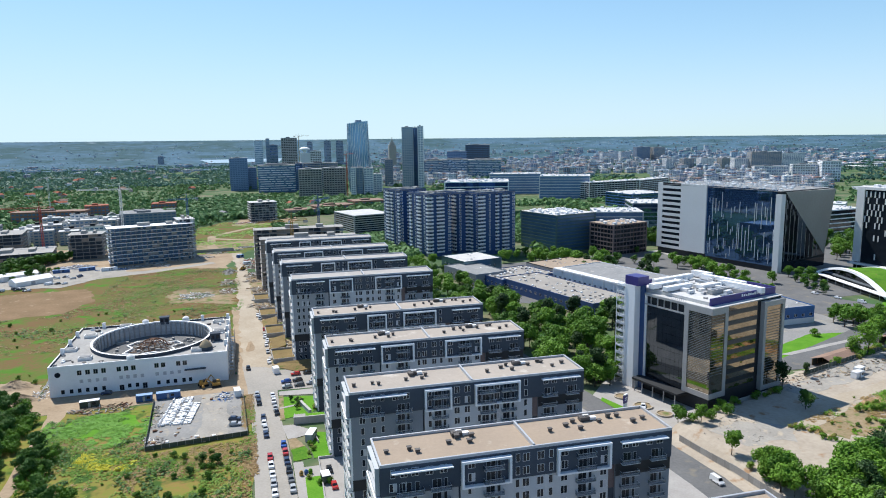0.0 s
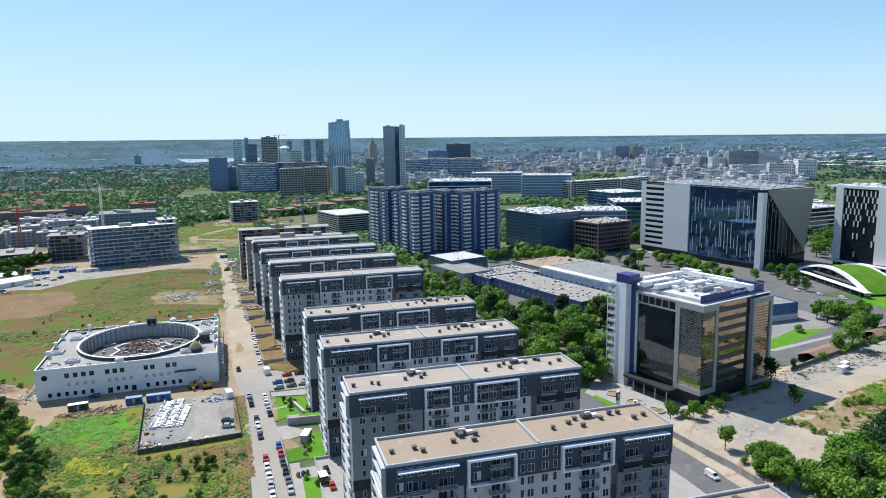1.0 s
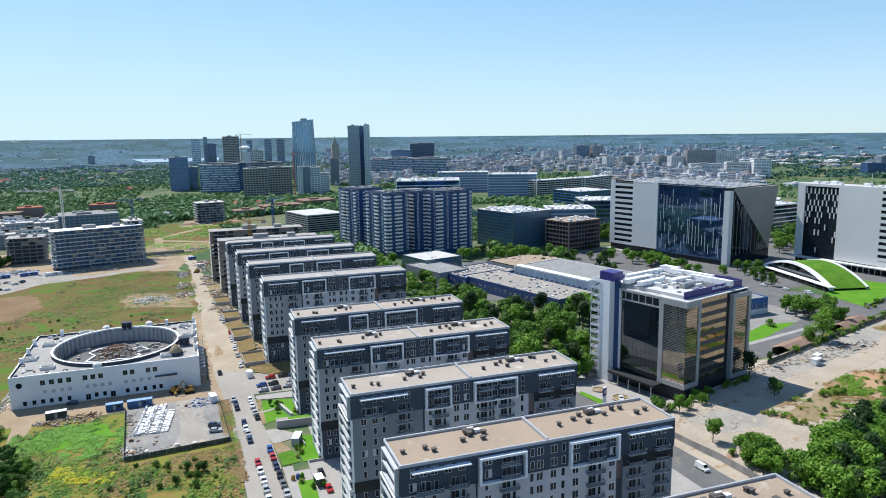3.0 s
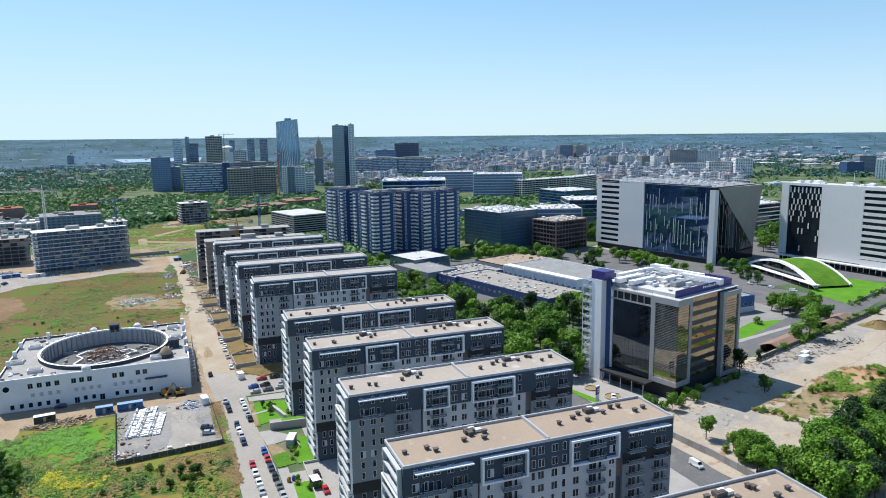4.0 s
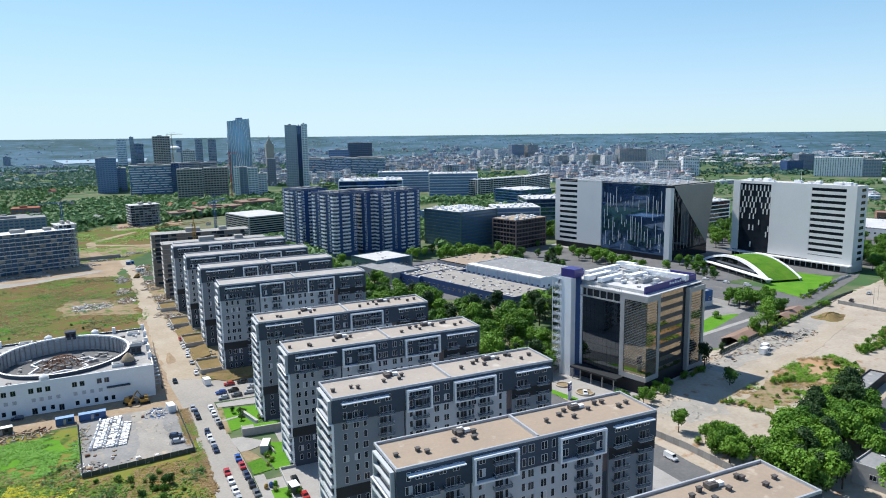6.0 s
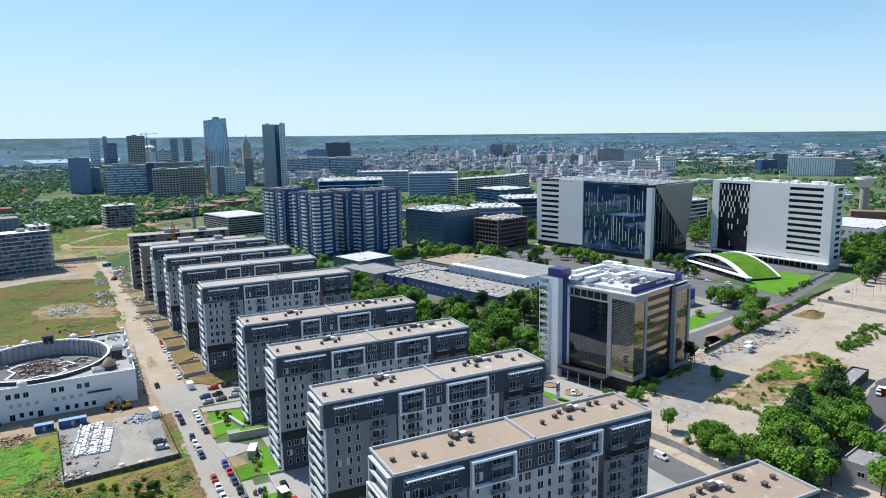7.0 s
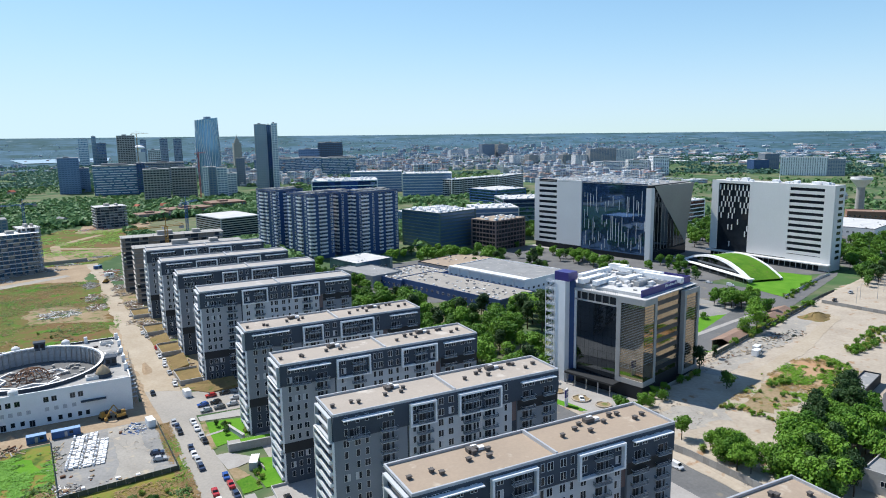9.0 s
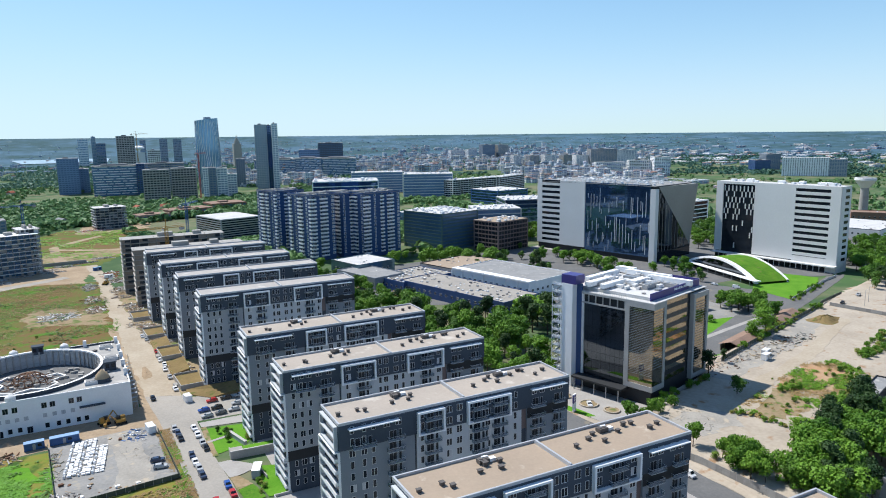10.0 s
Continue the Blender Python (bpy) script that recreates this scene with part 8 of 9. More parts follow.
for i in range(70):
    a, r = radians(rnd.uniform(-34, 4)), rnd.uniform(900, 2300)
    x, y = r * math.sin(a), r * math.cos(a)
    if not (-130 < x < 600 and 1070 < y < 1840):
        small_house(x, y, rnd.uniform(10, 18), rnd.uniform(8, 12), rnd.uniform(4, 8), rnd.uniform(0, 180), rnd.choice(["off_white", "white", "panel_tan"]), rnd.choice(["roof_red", "roof_brown", "roof_red", "roof_grey"]))
def city_spread():
    """The city to the horizon: several hundred plain blocks with floor bands, roofs and stair heads, as one mass."""
    g = Geo()

    def block(x, y, w, d, h, rz):
        fl = max(2, round(h / 3.3))
        fh = h / fl
        s = Geo().box(0.3, w - 0.3, 0.3, d - 0.3, 0, h, 1)
        top = h + fh * 0.27
        s.box(0, w, 0, d, h - fh * 0.3, top, 0).box(0.4, w - 0.4, 0.4, d - 0.4, top, top + 0.15, 2)
        for k in range(fl):
            z = k * fh
            s.box(0, w, 0, d, max(0, z - fh * 0.28), z + fh * 0.27, 0)
        for i in range(4):
            q = w * 0.88 * i / 3
            s.box(q, q + w * 0.12, 0.03, 0.3, 0, h)
        for i in range(3):
            q = d * 0.84 * i / 2
            s.box(0.03, 0.3, q, q + d * 0.16, 0, h)
        s.box(w * 0.3, w * 0.5, d * 0.3, d * 0.6, top + 0.15, top + 2.2, 0)
        c, sn, z0, n = math.cos(radians(rz)), math.sin(radians(rz)), rise(x, y), len(g.v)
        g.v += [(x + c * p - sn * q, y + sn * p + c * q, z0 + z) for p, q, z in s.v]
        g.f += [tuple(n + i for i in f) for f in s.f]
        g.m += s.m
    for i in range(3400):
        a, r = radians(rnd.uniform(9, 44)), 1 / rnd.uniform(1 / 3700, 1 / 1350)
        x, y = r * math.sin(a), r * math.cos(a)
        if not open_ground(x, y) or (x < 780 and y < 1420) or noise.noise(Vector((x * 0.004, y * 0.003, 1.7))) < -0.22:
            continue
        k = 0.8 + r / 6500
        block(x, y, rnd.uniform(7, 24) * k, rnd.uniform(7, 14) * k, rnd.choice([4, 5, 6, 7, 8, 9, 10, 13, 16, 24]) * rnd.uniform(0.8, 1.1), rnd.choice([0, 16, 16, -20, 70, 45]))
    for i in range(170):
        a, r = radians(rnd.uniform(-50, 11)), 1 / rnd.uniform(1 / 3250, 1 / 2300)
        block(r * math.sin(a), r * math.cos(a), rnd.uniform(12, 36), rnd.uniform(10, 18), rnd.choice([5, 6, 8, 12]), rnd.uniform(0, 90))
    # sheds and red roofed quarters beyond the open fields
    for i in range(260):
        a, r = radians(rnd.uniform(42, 76)), rnd.uniform(2050, 3700)
        x, y = r * math.sin(a), r * math.cos(a)
        if open_ground(x, y):
            block(x, y, rnd.uniform(16, 70), rnd.uniform(14, 34), rnd.uniform(4, 9), rnd.uniform(0, 90))
    for i in range(14):
        a, r = radians(rnd.uniform(42, 60)), rnd.uniform(1000, 1500)
        x, y = r * math.sin(a), r * math.cos(a)
        if open_ground(x, y):
            block(x, y, rnd.uniform(20, 60), rnd.uniform(14, 26), rnd.uniform(4, 7), rnd.uniform(0, 90))
    for i in range(1000):
        a, r = radians(rnd.choice((rnd.uniform(-52, 10), rnd.uniform(8, 50), rnd.uniform(8, 76)))), rnd.uniform(3250, 4400)
        x, y, w, d, h = r * math.sin(a), r * math.cos(a), rnd.uniform(4, 12), rnd.uniform(8, 14), rnd.choice([2, 3, 3, 4, 5, 6])
        c, sn, z0, n, q = math.cos(a), math.sin(a), rise(x, y), len(g.v), Geo().box(0, w, 0, d, -4, h, 0, 2)
        g.v += [(x + c * p + sn * t, y - sn * p + c * t, z0 + z) for p, t, z in q.v]
        g.f += [tuple(n + i for i in f) for f in q.f]
        g.m += q.m
    solid("far_city", g, ("city_wall", "city_glass", "city_roof"), "far city of pale blocks and low roofs, partly tinted bluish as haze", "city", kind="stuff")


city_spread()


def far_dome():
    b = thing("domed_hall", pose(126.5, 2500, 0), "white shallow domed hall far away", "building")
    part("drum", Geo().box(-16, 18, -9, 9, 0, 57), "panel_grey", b, "low pale hall under the dome")
    g = Geo()
    for k in range(6):
        g.cyl(0, 0, 70 + 9 * math.sin(k * 0.26), 70 + 9 * math.sin(k * 0.26 + 0.26), 19 * math.cos(k * 0.26), 19 * math.cos(k * 0.26 + 0.26), k=28)
    g.cyl(0, 0, 57, 66, 5, 6, k=20).cyl(0, 0, 66, 70, 6, 19, k=28)
    part("dome", g, "white", b, "white shallow dome")


def far_spire():
    b = thing("stepped_tower", pose(435.9, 2461, 0), "stepped stone tower with thin spire", "tower")
    part("base", Geo().box(-13, 13, -12, 12, 0, 80), "panel_tan", b)
    part("body", Geo().box(-8, 8, -7, 7, 80, 90), "panel_tan", b)
    part("spire", Geo().box(-4, 4, -4, 4, 90, 97).cyl(0, 0, 97, 110, 2.2, 0.3, k=8), "panel_tan", b)


far_dome()
far_spire()


def water_tower():
    b = thing("water_tower", pose(762, 489, 0), "concrete water tower with flared head", "water tower")
    part("shaft", Geo().cyl(0, 0, 0, 34, 5.0, 4.4, k=20), "concrete", b)
    g = Geo().cyl(0, 0, 34, 43, 4.4, 11.5, k=24).cyl(0, 0, 43, 45.5, 11.5, 11.0, k=24)
    part("head", g, "panel_grey", b, "flared pale tank head")
    part("cap", Geo().cyl(0, 0, 45.5, 47, 9, 2.0, k=20), "roof_grey", b)


water_tower()
solid("lake", Geo().face([(-262, 3290, rise(-262, 3290) + 2), (52, 3300, rise(52, 3300) + 2), (66, 3480, rise(66, 3480) + 2), (-320, 3470, rise(-320, 3470) + 2)]), "water", "pale strip of a distant lake", "water", kind="structure")


# ---- building site machines ----
def tower_crane(x, y, h, jib, rz, colour, label):
    c = thing("tower_crane", pose(x, y, 0, 0, 0, rz), label, "crane", "tower cranes")
    m = Geo()
    for a, b_ in ((-0.8, -0.8), (0.8, -0.8), (0.8, 0.8), (-0.8, 0.8)):
        m.box(a - 0.14, a + 0.14, b_ - 0.14, b_ + 0.14, 0, h)
    k = int(h / 2.2)
    for i in range(k):
        z0, z1 = h * i / k, h * (i + 1) / k
        s = 1 if i % 2 else -1
        m.bar((-0.8 * s, -0.8, z0), (0.8 * s, -0.8, z1), 0.09).bar((-0.8, -0.8 * s, z0), (-0.8, 0.8 * s, z1), 0.09)
        m.bar((0.8, -0.8 * s, z0), (0.8, 0.8 * s, z1), 0.09).bar((-0.8 * s, 0.8, z0), (0.8 * s, 0.8, z1), 0.09)
    part("mast", m, colour, c)
    j = Geo()
    j.bar((-12, 0, h + 1), (jib, 0, h + 1), 0.2).bar((-12, 0.9, h), (jib, 0.9, h), 0.2).bar((-12, -0.9, h), (jib, -0.9, h), 0.2)
    for i in range(int(jib / 2)):
        j.bar((i * 2, 0.9, h), (i * 2 + 1, 0, h + 1), 0.08).bar((i * 2 + 1, 0, h + 1), (i * 2 + 2, -0.9, h), 0.08)
    j.bar((0, 0, h), (0, 0, h + 6), 0.3).bar((0, 0, h + 6), (jib * 0.7, 0, h + 1), 0.08).bar((0, 0, h + 6), (-11, 0, h + 1), 0.08)
    part("jib", j, colour, c)
    part("counterweight", Geo().box(-12, -9, -1, 1, h - 2, h), "concrete", c)
    part("cab", Geo().box(0.6, 2.0, -1.8, -0.9, h - 1.6, h + 0.2), "white", c)


tower_crane(12, 497, 44, 26, 195, "yellow_paint", "yellow tower crane over the unfinished slabs")
tower_crane(-142, 700, 58, 40, 170, "off_white", "pale tower crane with red head at a building site")
tower_crane(-210, 690, 44, 42, 185, "red_paint", "red tower crane at a building site")
tower_crane(-89, 763, 42, 20, 200, "blue_paint", "blue tower crane behind the building site")
tower_crane(40, 620, 48, 24, 60, "blue_paint", "blue tower crane behind the slabs")
tower_crane(70, 1650, 112, 26, 20, "yellow_paint", "yellow tower crane on a far high rise")
tower_crane(125, 1144, 78, 30, 60, "red_paint", "red and white tower crane before a skyscraper")
tower_crane(-330, 1150, 50, 46, 20, "off_white", "pale tower crane among trees")


def container(x, y, rz, paint, label, L_=6.0, z=0.1):
    c = thing("container", pose(x, y, z + gz(x, y), 0, 0, rz), label, "container", "site containers")
    g = Geo().box(-L_ / 2, L_ / 2, -1.2, 1.2, 0.1, 2.6)
    n = int(L_ / 0.5)
    for i in range(n):
        q = -L_ / 2 + 0.1 + i * 0.5
        g.box(q, q + 0.22, -1.26, -1.2, 0.2, 2.5).box(q, q + 0.22, 1.2, 1.26, 0.2, 2.5)
    part("body", g, paint, c)
    part("roof", Geo().box(-L_ / 2 - 0.05, L_ / 2 + 0.05, -1.3, 1.3, 2.6, 2.7), "steel_blue" if paint == "blue_paint" else "white" if paint != "white" else "panel_grey", c)
    part("door", Geo().box(-0.5, 0.4, -1.3, -1.26, 0.15, 2.15), "steel", c)
    part("window", Geo().box(1.0, 2.2, -1.3, -1.26, 1.1, 2.1), "glass", c)


container(-46.5, 268, 3, "blue_paint", "blue site cabin container", 9)
container(-55.5, 267.4, 3, "blue_paint", "blue site cabin container", 6)
container(-19.5, 263, 100, "white", "white site cabin container", 5)
container(-75.4, 266.8, 8, "fence_dark", "dark green dumpster container", 7)
container(225, 201.5, 14, "white", "small white cabin on the cleared lot", 5)
container(230, 205.5, 20, "white", "small white cabin on the cleared lot", 5)
container(7.0, 212.8, 70, "pale_grey", "pale green grey garden shed on a lawn", 6)
container(-4.0, 286.6, 100, "white", "white site cabin by the street", 4)
container(9.4, 181, 96, "fence_dark", "dark bin store beside a path", 4)
container(227, 141, 120, "red_paint", "rust red lorry container", 6)
container(133, 404, 20, "yellow_paint", "yellow site container beside the road", 8)
container(140, 410, 24, "yellow_paint", "yellow site container beside the road", 8)
container(-150, 588, 20, "blue_paint", "blue site cabins in a row", 12)
container(-132, 582, 20, "white", "white site cabins in a row", 12)
container(-168, 584, 10, "blue_paint", "blue site cabins in a row", 12)


def bags():
    """White sacks and pallets of the yard."""
    rnd = random.Random(12)
    sack = Geo()
    for k in range(3):
        sack.cyl(0, 0, k * 0.35, (k + 1) * 0.35, 0.62 - 0.05 * abs(k - 1), 0.6 - 0.05 * k, k=8)
    me = sack.mesh("sack", "white")
    flat = Geo().box(-1.0, 1.0, -0.6, 0.6, 0, 0.16).box(-0.95, 0.95, -0.55, 0.55, 0.16, 0.75, 1).mesh("pallet_stack", "wood", "white")
    for i in range(252):
        c, r = i % 9, i // 9
        x, y = -46.2 + c * 1.32 + rnd.uniform(-.1, .1) + r * 0.09, 238.5 + r * 0.95 + rnd.uniform(-.1, .1)
        if rnd.random() < 0.1 or (x > -37 and y > 258) or (c in (3, 6) and rnd.random() < 0.35):
            continue
        ob = new("pallet" if i % 3 else "sack", flat if i % 3 else me)
        s = rnd.uniform(0.55, 0.66)
        ob.matrix_basis = pose(x, y, 0.16, rnd.uniform(-3, 3), rnd.uniform(-3, 3), rnd.uniform(-7, 7)) @ Matrix.Diagonal((s, s, rnd.uniform(0.5, 1.1), 1))
        tagged(ob, "white wrapped pallet in the yard" if i % 3 else "bulging white sack in the yard", "pallet" if i % 3 else "sack", "pallets in the yard")
    for i in range(90):
        x, y, q = rnd.uniform(-47, -26), rnd.uniform(220, 266), rnd.uniform(0.2, 0.7)
        if -45.5 < x < -34 and 239 < y < 265:
            continue
        if x > -38 and 226 < y < 258:
            continue
        ob = solid("crate", Geo().box(-q, q, -q * 0.7, q * 0.7, 0, q * rnd.uniform(0.4, 1.2)), rnd.choice(["wood", "wood", "white", "concrete", "rust", "blue_paint"]), "loose building material in the yard", "crate", "yard clutter")
        ob.matrix_basis = pose(x, y, 0.09, 0, 0, rnd.uniform(0, 90))


bags()


def fence(points, h, material, label, step=2.5, gap=0.0):
    f = thing("fence", pose(0, 0, 0), label, "fence")
    for (x0, y0), (x1, y1) in zip(points, points[1:]):
        n = max(1, int(math.dist((x0, y0), (x1, y1)) / step))
        L_ = math.dist((x0, y0), (x1, y1)) / n
        pm = Geo().box(0.06, L_ - 0.06 - gap, -0.05, 0.05, 0.1, h).mesh("panel", material)
        po = Geo().box(-0.06, 0.06, -0.08, 0.08, 0, h + 0.1).mesh("post", "concrete")
        a = math.degrees(math.atan2(y1 - y0, x1 - x0))
        for i in range(n):
            x, y = x0 + (x1 - x0) * i / n, y0 + (y1 - y0) * i / n
            part("panel", pm, None, f, at=pose(x, y, gz(x, y), 0, 0, a))
            part("post", po, None, f, at=pose(x, y, gz(x, y), 0, 0, a))


fence([(-51.5, 265), (-47.6, 218.2), (-14.4, 222), (-17.2, 262)], 1.7, "fence_dark", "dark panel fence round the storage yard")
fence([(132, 60), (129.5, 150), (127, 176)], 2.4, "fence_grey", "grey concrete panel fence along the road")
fence([(206, 209), (250, 223), (312, 242), (378, 266)], 2.0, "fence_dark", "dark overgrown fence beside the lot")
fence([(336, 246), (342, 209)], 2.0, "fence_grey", "grey fence of a car park")
fence([(342, 274), (406, 296), (428, 302)], 1.6, "panel_grey", "pale fence along the lawn", gap=0.1)


def rubble(x, y, rx, ry, n, seed, mats, label, lo=0.3, hi=1.2):
    """A heap of broken planks and blocks as one mass."""
    rnd = random.Random(seed)
    g = Geo()
    for i in range(n):
        a, q = rnd.uniform(0, 6.283), math.sqrt(rnd.random())
        px, py = x + rx * q * math.cos(a), y + ry * q * math.sin(a)
        z = gz(px, py) + 0.05 + (1 - q) * rnd.uniform(0, 1.0) * min(1.0, rx / 12)
        s, t = rnd.uniform(lo, hi), rnd.uniform(0, 6.283)
        g.bar((px, py, z), (px + s * 2 * math.cos(t), py + s * 2 * math.sin(t), z + rnd.uniform(-.2, .5)), rnd.uniform(0.1, 0.35) * min(1, s), 4, m=rnd.randrange(len(mats)))
    solid("rubble_heap", g, mats, label, "rubble", kind="stuff")


rubble(-54, 462, 11, 9, 150, 1, ("sand", "off_white", "roof_pale"), "heap of pale timber and rubble", 0.8, 2.6)
rubble(-70, 262, 12, 5, 120, 2, ("wood", "concrete", "rust"), "scattered planks and debris", 0.4, 1.4)
rubble(-24, 262, 5, 6, 90, 3, ("white", "concrete", "blue_paint"), "pile of mixed building waste", 0.3, 1.0)
rubble(-46, 224, 4, 5, 90, 70, ("wood", "concrete", "white", "vent"), "mixed scrap in a yard corner", 0.3, 1.1)
rubble(-49, 250, 1.6, 14, 90, 71, ("wood", "concrete", "fence_dark"), "planks and weeds along the yard fence", 0.3, 1.0)
rubble(-25, 247, 7, 7, 60, 72, ("concrete", "sand"), "gravel crumbs on the yard", 0.1, 0.3)
rubble(-97, 290, 5, 10, 110, 4, ("white", "concrete"), "white rubble beside the hall", 0.3, 0.9)
rubble(190, 205, 30, 8, 160, 5, ("concrete", "sand", "rust"), "scattered rubble on the lot", 0.2, 0.9)
rubble(230, 210, 26, 7, 200, 6, ("concrete", "sand", "wood"), "demolition rubble strip", 0.2, 1.0)
rubble(262, 215, 16, 6, 120, 7, ("fence_dark", "concrete", "rust"), "grey rubble and scrap", 0.3, 1.1)
rubble(146, 172, 12, 10, 60, 8, ("concrete", "sand"), "stones on the sandy lot", 0.15, 0.5)
for q, (x, y) in enumerate(((-20, 420), (-18, 440), (-22, 470), (-14, 405), (-26, 500), (-12, 380))):
    rubble(x + 8, y, 7, 8, 110, 20 + q, ("concrete", "wood", "concrete_warm", "sand"), "building site debris beside the slabs", 0.3, 1.6)


def mound(x, y, rx, ry, h, material, label, seed):
    rnd = random.Random(seed)
    g, K, R = Geo(), 26, 7
    for j in range(R + 1):
        q = j / R
        for i in range(K):
            a = 6.28319 * i / K
            s = q * (1 + 0.18 * math.sin(3 * a + seed) + rnd.uniform(-.05, .05))
            g.v.append((x + rx * s * math.cos(a), y + ry * s * math.sin(a), gz(x, y) - 0.05 + h * (0.5 + 0.5 * math.cos(3.1416 * q)) * rnd.uniform(0.85, 1.1)))
    for j in range(R):
        for i in range(K):
            i2 = (i + 1) % K
            g.f.append((j * K + i, (j + 1) * K + i, (j + 1) * K + i2, j * K + i2))
            g.m.append(0)
    solid("earth_mound", g, material, label, "mound", "earth heaps")


mound(305, 228, 11, 7, 3.0, "dry_grass", "overgrown heap of earth", 1)
mound(-104, 282, 7, 5, 2.6, "dirt", "heap of dug earth", 2)
mound(-112, 300, 9, 7, 3.0, "dirt", "heap of dug earth", 3)
for i, x in enumerate((-64, -59, -54, -49)):
    mound(x, 275 + i * 0.6, 2.8, 2.0, 1.3, "dirt", "small heap of spoil", 4 + i)
mound(-16, 330, 3, 14, 0.7, "dirt", "long low bank of sand", 9)


def digger(x, y, rz, label):
    d = thing("excavator", pose(x, y, 0.06, 0, 0, rz), label, "excavator", "diggers")
    part("body", Geo().box(-1.6, 1.6, -1.1, 1.1, 0.9, 2.0).box(-1.6, -0.2, -1.0, 0.1, 2.0, 3.0), "yellow_paint", d)
    part("cab", Geo().box(0.0, 1.4, -1.0, 0.3, 2.0, 3.1), "glass", d)
    for s in (-1, 1):
        part("track", Geo().box(-1.9, 1.9, s * 1.2 - 0.3, s * 1.2 + 0.3, 0, 0.9), "tyre", d)
    part("arm", Geo().bar((1.4, 0.5, 1.8), (3.6, 0.5, 4.2), 0.25).bar((3.6, 0.5, 4.2), (5.2, 0.5, 1.4), 0.2).box(4.8, 5.8, 0.0, 1.0, 0.5, 1.5), "yellow_paint", d)


# ---- the building site west of the slabs ----
def site_tent(x, y, rz, w, d, h, label):
    b = thing("storage_tent", pose(x, y, 0.1, 0, 0, rz), label, "tent", "storage tents")
    part("wall", Geo().box(0, w, 0, d, 0, h), "off_white", b)
    r = Geo()
    e = 0.4
    r.face([(-e, -e, h), (w + e, -e, h), (w + e, d / 2, h + d * 0.2), (-e, d / 2, h + d * 0.2)])
    r.face([(-e, d / 2, h + d * 0.2), (w + e, d / 2, h + d * 0.2), (w + e, d + e, h), (-e, d + e, h)])
    r.face([(-e, -e, h), (-e, d / 2, h + d * 0.2), (-e, d + e, h)]).face([(w + e, -e, h), (w + e, d + e, h), (w + e, d / 2, h + d * 0.2)])
    part("roof", r, "white", b, "white tarpaulin roof")
    part("door", Geo().box(w * 0.4, w * 0.4 + 3, -0.04, 0, 0, h * 0.85), "steel", b)


site_tent(-208, 552, 27, 32, 9, 4.0, "long white storage tent on the site road")
site_tent(-184, 531, 40, 26, 12, 3.4, "low white storage tent on the site road")
site_tent(-228, 536, 24, 18, 8, 3.2, "white storage tent beside parked vehicles")
patch("gravel", [(-240, 524), (-196, 524), (-150, 520), (-128, 556), (-110, 566), (-130, 590), (-160, 612), (-180, 600), (-196, 578), (-240, 560)], 3, "yard", "pale gravel yard of the building site", category="yard", seed=31, amp=2.0)
rubble(-162, 606, 16, 12, 260, 40, ("white", "roof_pale", "concrete_warm", "blue_paint"), "stacks of building material on white gravel", 0.6, 2.4)
rubble(-128, 584, 14, 4, 120, 41, ("white", "steel", "blue_paint"), "pipes and pallets before the unfinished block", 0.6, 2.2)
for q, (x, y) in enumerate(((-112, 594), (-98, 606), (-84, 616), (-70, 632), (-54, 644), (-40, 656), (-26, 672), (-62, 622), (-92, 590))):
    rubble(x, y, 9, 4, 90, 42 + q, ("roof_pale", "concrete", "stone_grey", "vent"), "pale building rubble along the site edge", 0.6, 2.2)
rubble(-30, 880, 18, 10, 160, 60, ("red_paint", "off_white", "concrete_warm"), "red and pale stacks of building blocks", 0.8, 2.6)
rubble(-37, 545, 4, 14, 130, 61, ("concrete", "stone_grey", "vent"), "grey concrete pipes and blocks beside the street", 0.6, 2.0)
rubble(-22, 585, 6, 18, 160, 62, ("concrete_warm", "off_white", "red_paint", "yellow_paint"), "building materials at the end of the street", 0.5, 2.0)
solid("site_wall", Geo().box(0, 34, -0.3, 0.3, 0, 3.0), "concrete", "low grey concrete wall round the building site", "wall", m=pose(-72, 650, 0, 0, 0, 8))
for q, (x, y, rx, ry) in enumerate(((-18, 522, 5, 14), (-12, 462, 5, 16), (-8, 405, 4, 12), (-36, 500, 4, 12), (-34, 470, 4, 10), (-16, 560, 8, 10), (-2, 330, 4, 10))):
    rubble(x, y, rx, ry, 150, 80 + q, ("concrete_warm", "sand", "off_white", "wood", "rust"), "heaped building debris and timber beside the site street", 0.4, 2.2)
digger(-27, 548, 60, "yellow excavator at the end of the street")
container(-24, 574, 10, "white", "white site cabin at the end of the street", 6)
container(-31, 612, 30, "blue_paint", "blue site cabin at the end of the street", 6)
rnd = random.Random(91)
for i in range(22):
    x, y = rnd.choice(((-164, 560), (-152, 552), (-158, 530), (-186, 521), (-170, 519), (-148, 560))), 0
    park(rnd.choice(("white", "black", "navy", "grey", "silver", "white", "van")), x[0] + rnd.uniform(-7, 7), x[1] + rnd.uniform(-5, 5), rnd.choice((20, 24, 110)))


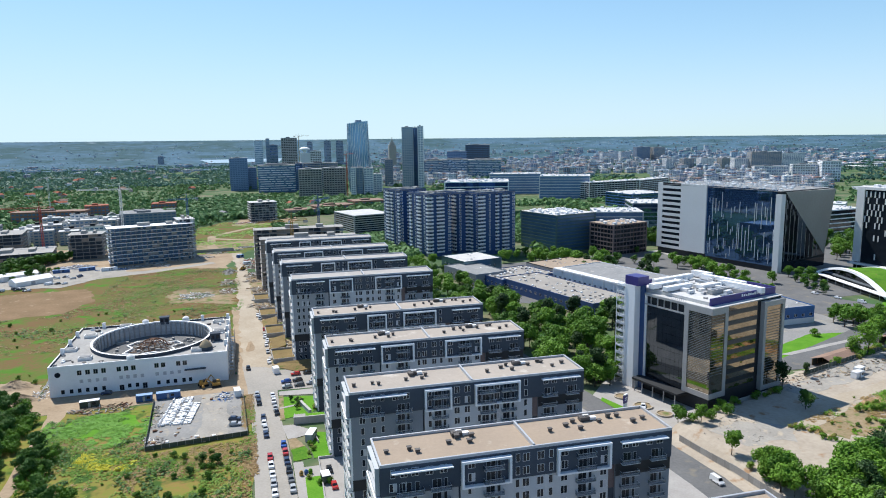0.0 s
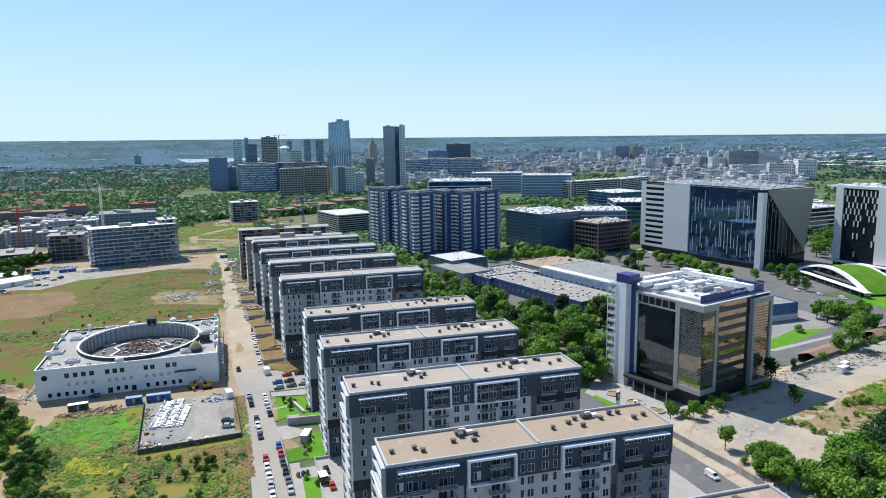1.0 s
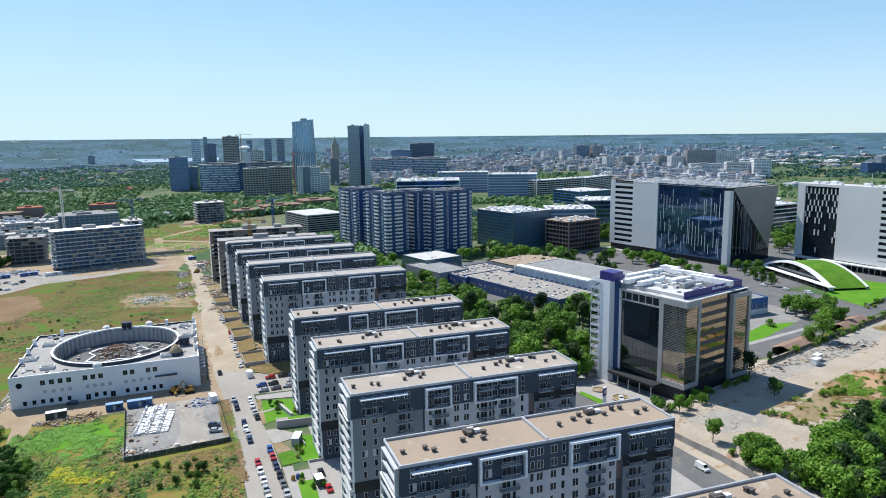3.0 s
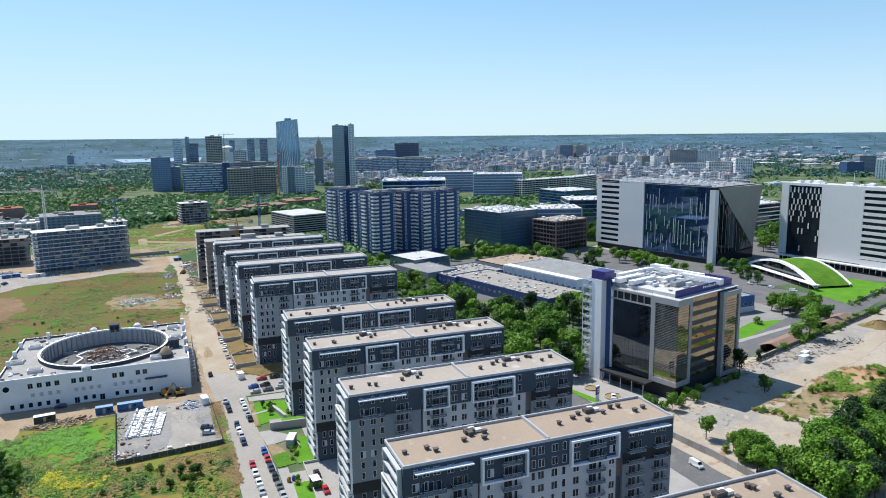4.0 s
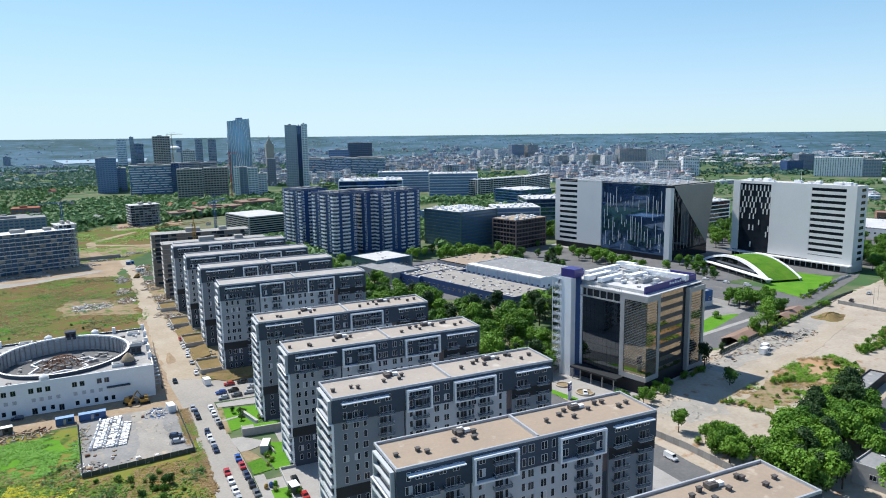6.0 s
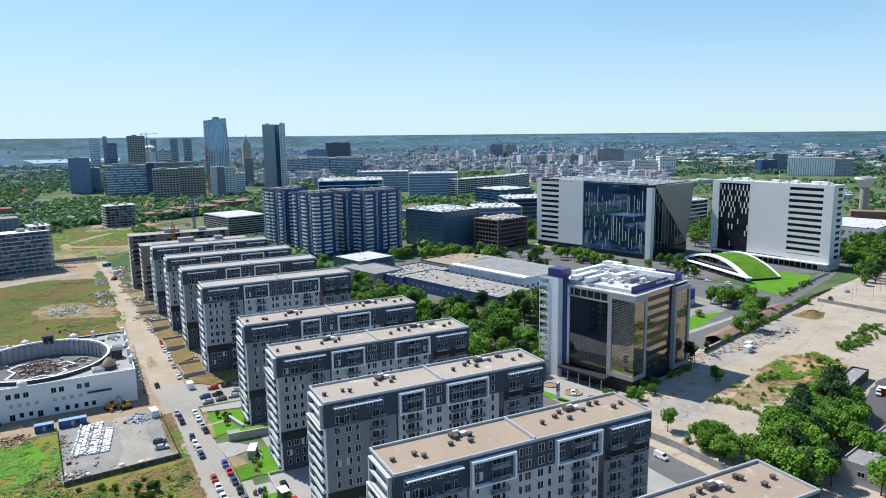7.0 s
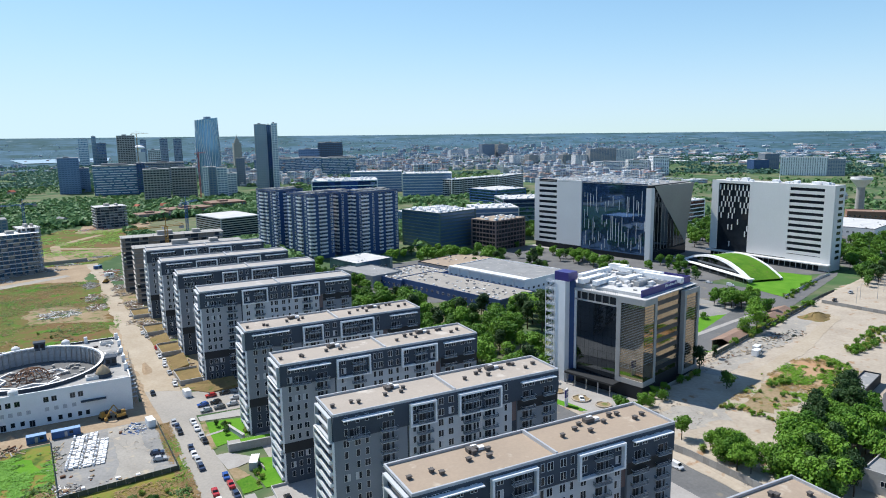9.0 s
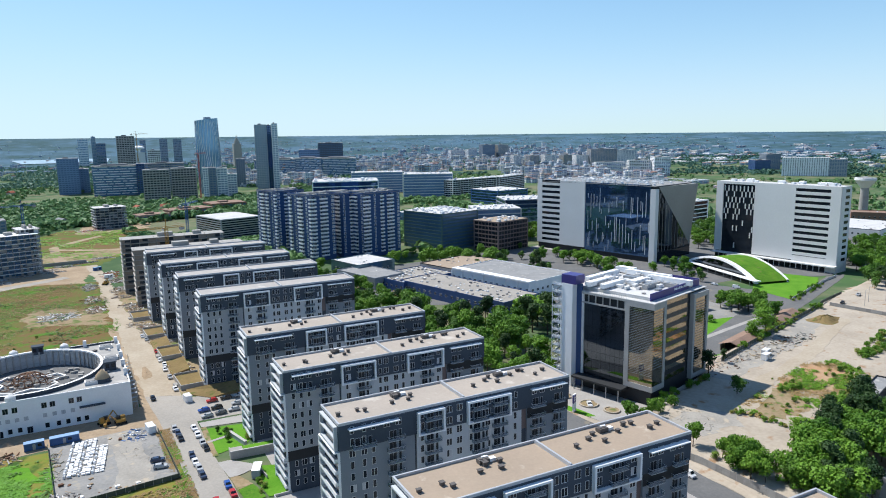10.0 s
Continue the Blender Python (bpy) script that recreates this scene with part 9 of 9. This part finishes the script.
def open_shed(x, y, rz, w, d, label):
    b = thing("open_shed", pose(x, y, 0, 0, 0, rz), label, "shed")
    r = Geo()
    r.face([(-1, -1, 3.2), (w + 1, -1, 3.2), (w + 1, d / 2, 5.2), (-1, d / 2, 5.2)])
    r.face([(-1, d / 2, 5.2), (w + 1, d / 2, 5.2), (w + 1, d + 1, 3.2), (-1, d + 1, 3.2)])
    r.face([(-1, -1, 3.05), (-1, d / 2, 5.05), (w + 1, d / 2, 5.05), (w + 1, -1, 3.05)])
    part("roof", r, "roof_brown", b, "faded brown sheet roof")
    for i in range(int(w / 4) + 1):
        for y_ in (0, d):
            part("post", Geo().box(i * 4 - 0.12, i * 4 + 0.12, y_ - 0.12, y_ + 0.12, 0, 3.2), "wood", b)
    part("back_wall", Geo().box(0, w, d - 0.1, d, 0, 3.0), "fence_dark", b)


open_shed(230, 218, 17, 26, 10, "open shed with faded brown roof")
open_shed(284, 236, 19, 26, 9, "long shed with faded brown roof")


def sign_pylon():
    s = thing("sign_pylon", pose(122, 203.5, 0, 0, 0, 30), "tall blue and white sign pylon on the forecourt", "sign")
    part("panel", Geo().box(-1.1, 1.1, -0.25, 0.25, 0.3, 7.0), "white", s)
    part("panel_band", Geo().box(-1.12, 1.12, -0.27, 0.27, 3.6, 6.6), "purple", s)
    part("bars", Geo().box(-0.8, 0.8, -0.3, -0.27, 5.4, 5.8).box(-0.8, 0.5, -0.3, -0.27, 4.6, 5.0), "white", s)
    part("foot", Geo().box(-1.3, 1.3, -0.5, 0.5, 0, 0.3), "concrete", s)


sign_pylon()


digger(-28.6, 276, 190, "yellow wheel loader by the hall")
digger(-34, 278, 20, "yellow backhoe by the hall")
digger(134, 406, 20, "yellow excavator near the halls")
for x, y in ((352, 236), (362, 240), (372, 236), (392, 244)):
    l = thing("lamp_post", pose(x, y, gz(x, y)), "slim grey lamp post in a car park", "street lamp", "lamp posts")
    part("pole", Geo().cyl(0, 0, 0, 9, 0.12, 0.07, k=6), "steel", l)
    part("arm", Geo().bar((0, 0, 9), (1.6, 0, 9.3), 0.06), "steel", l)
    part("lamp", Geo().box(1.2, 2.0, -0.15, 0.15, 9.25, 9.4), "panel_grey", l)
for x, y, cl in ((2.4, 186.6, "yellow_paint"), (3.9, 187.0, "blue_paint"), (5.2, 187.2, "lawn")):
    b = thing("recycling_bin", pose(x, y, 0.1, 0, 0, 10), "coloured bell shaped recycling bin on paving", "bin", "recycling bins")
    part("body", Geo().cyl(0, 0, 0, 1.1, 0.62, 0.66, k=12).cyl(0, 0, 1.1, 1.6, 0.66, 0.3, k=12), cl, b)
    part("slot", Geo().box(-0.25, 0.25, -0.68, -0.6, 0.95, 1.1), "black_base", b)
for p in PROTO.values():
    for o in (*p.children_recursive, p):
        bpy.data.objects.remove(o)
for p in CARS.values():
    for o in (*p.children_recursive, p):
        bpy.data.objects.remove(o)
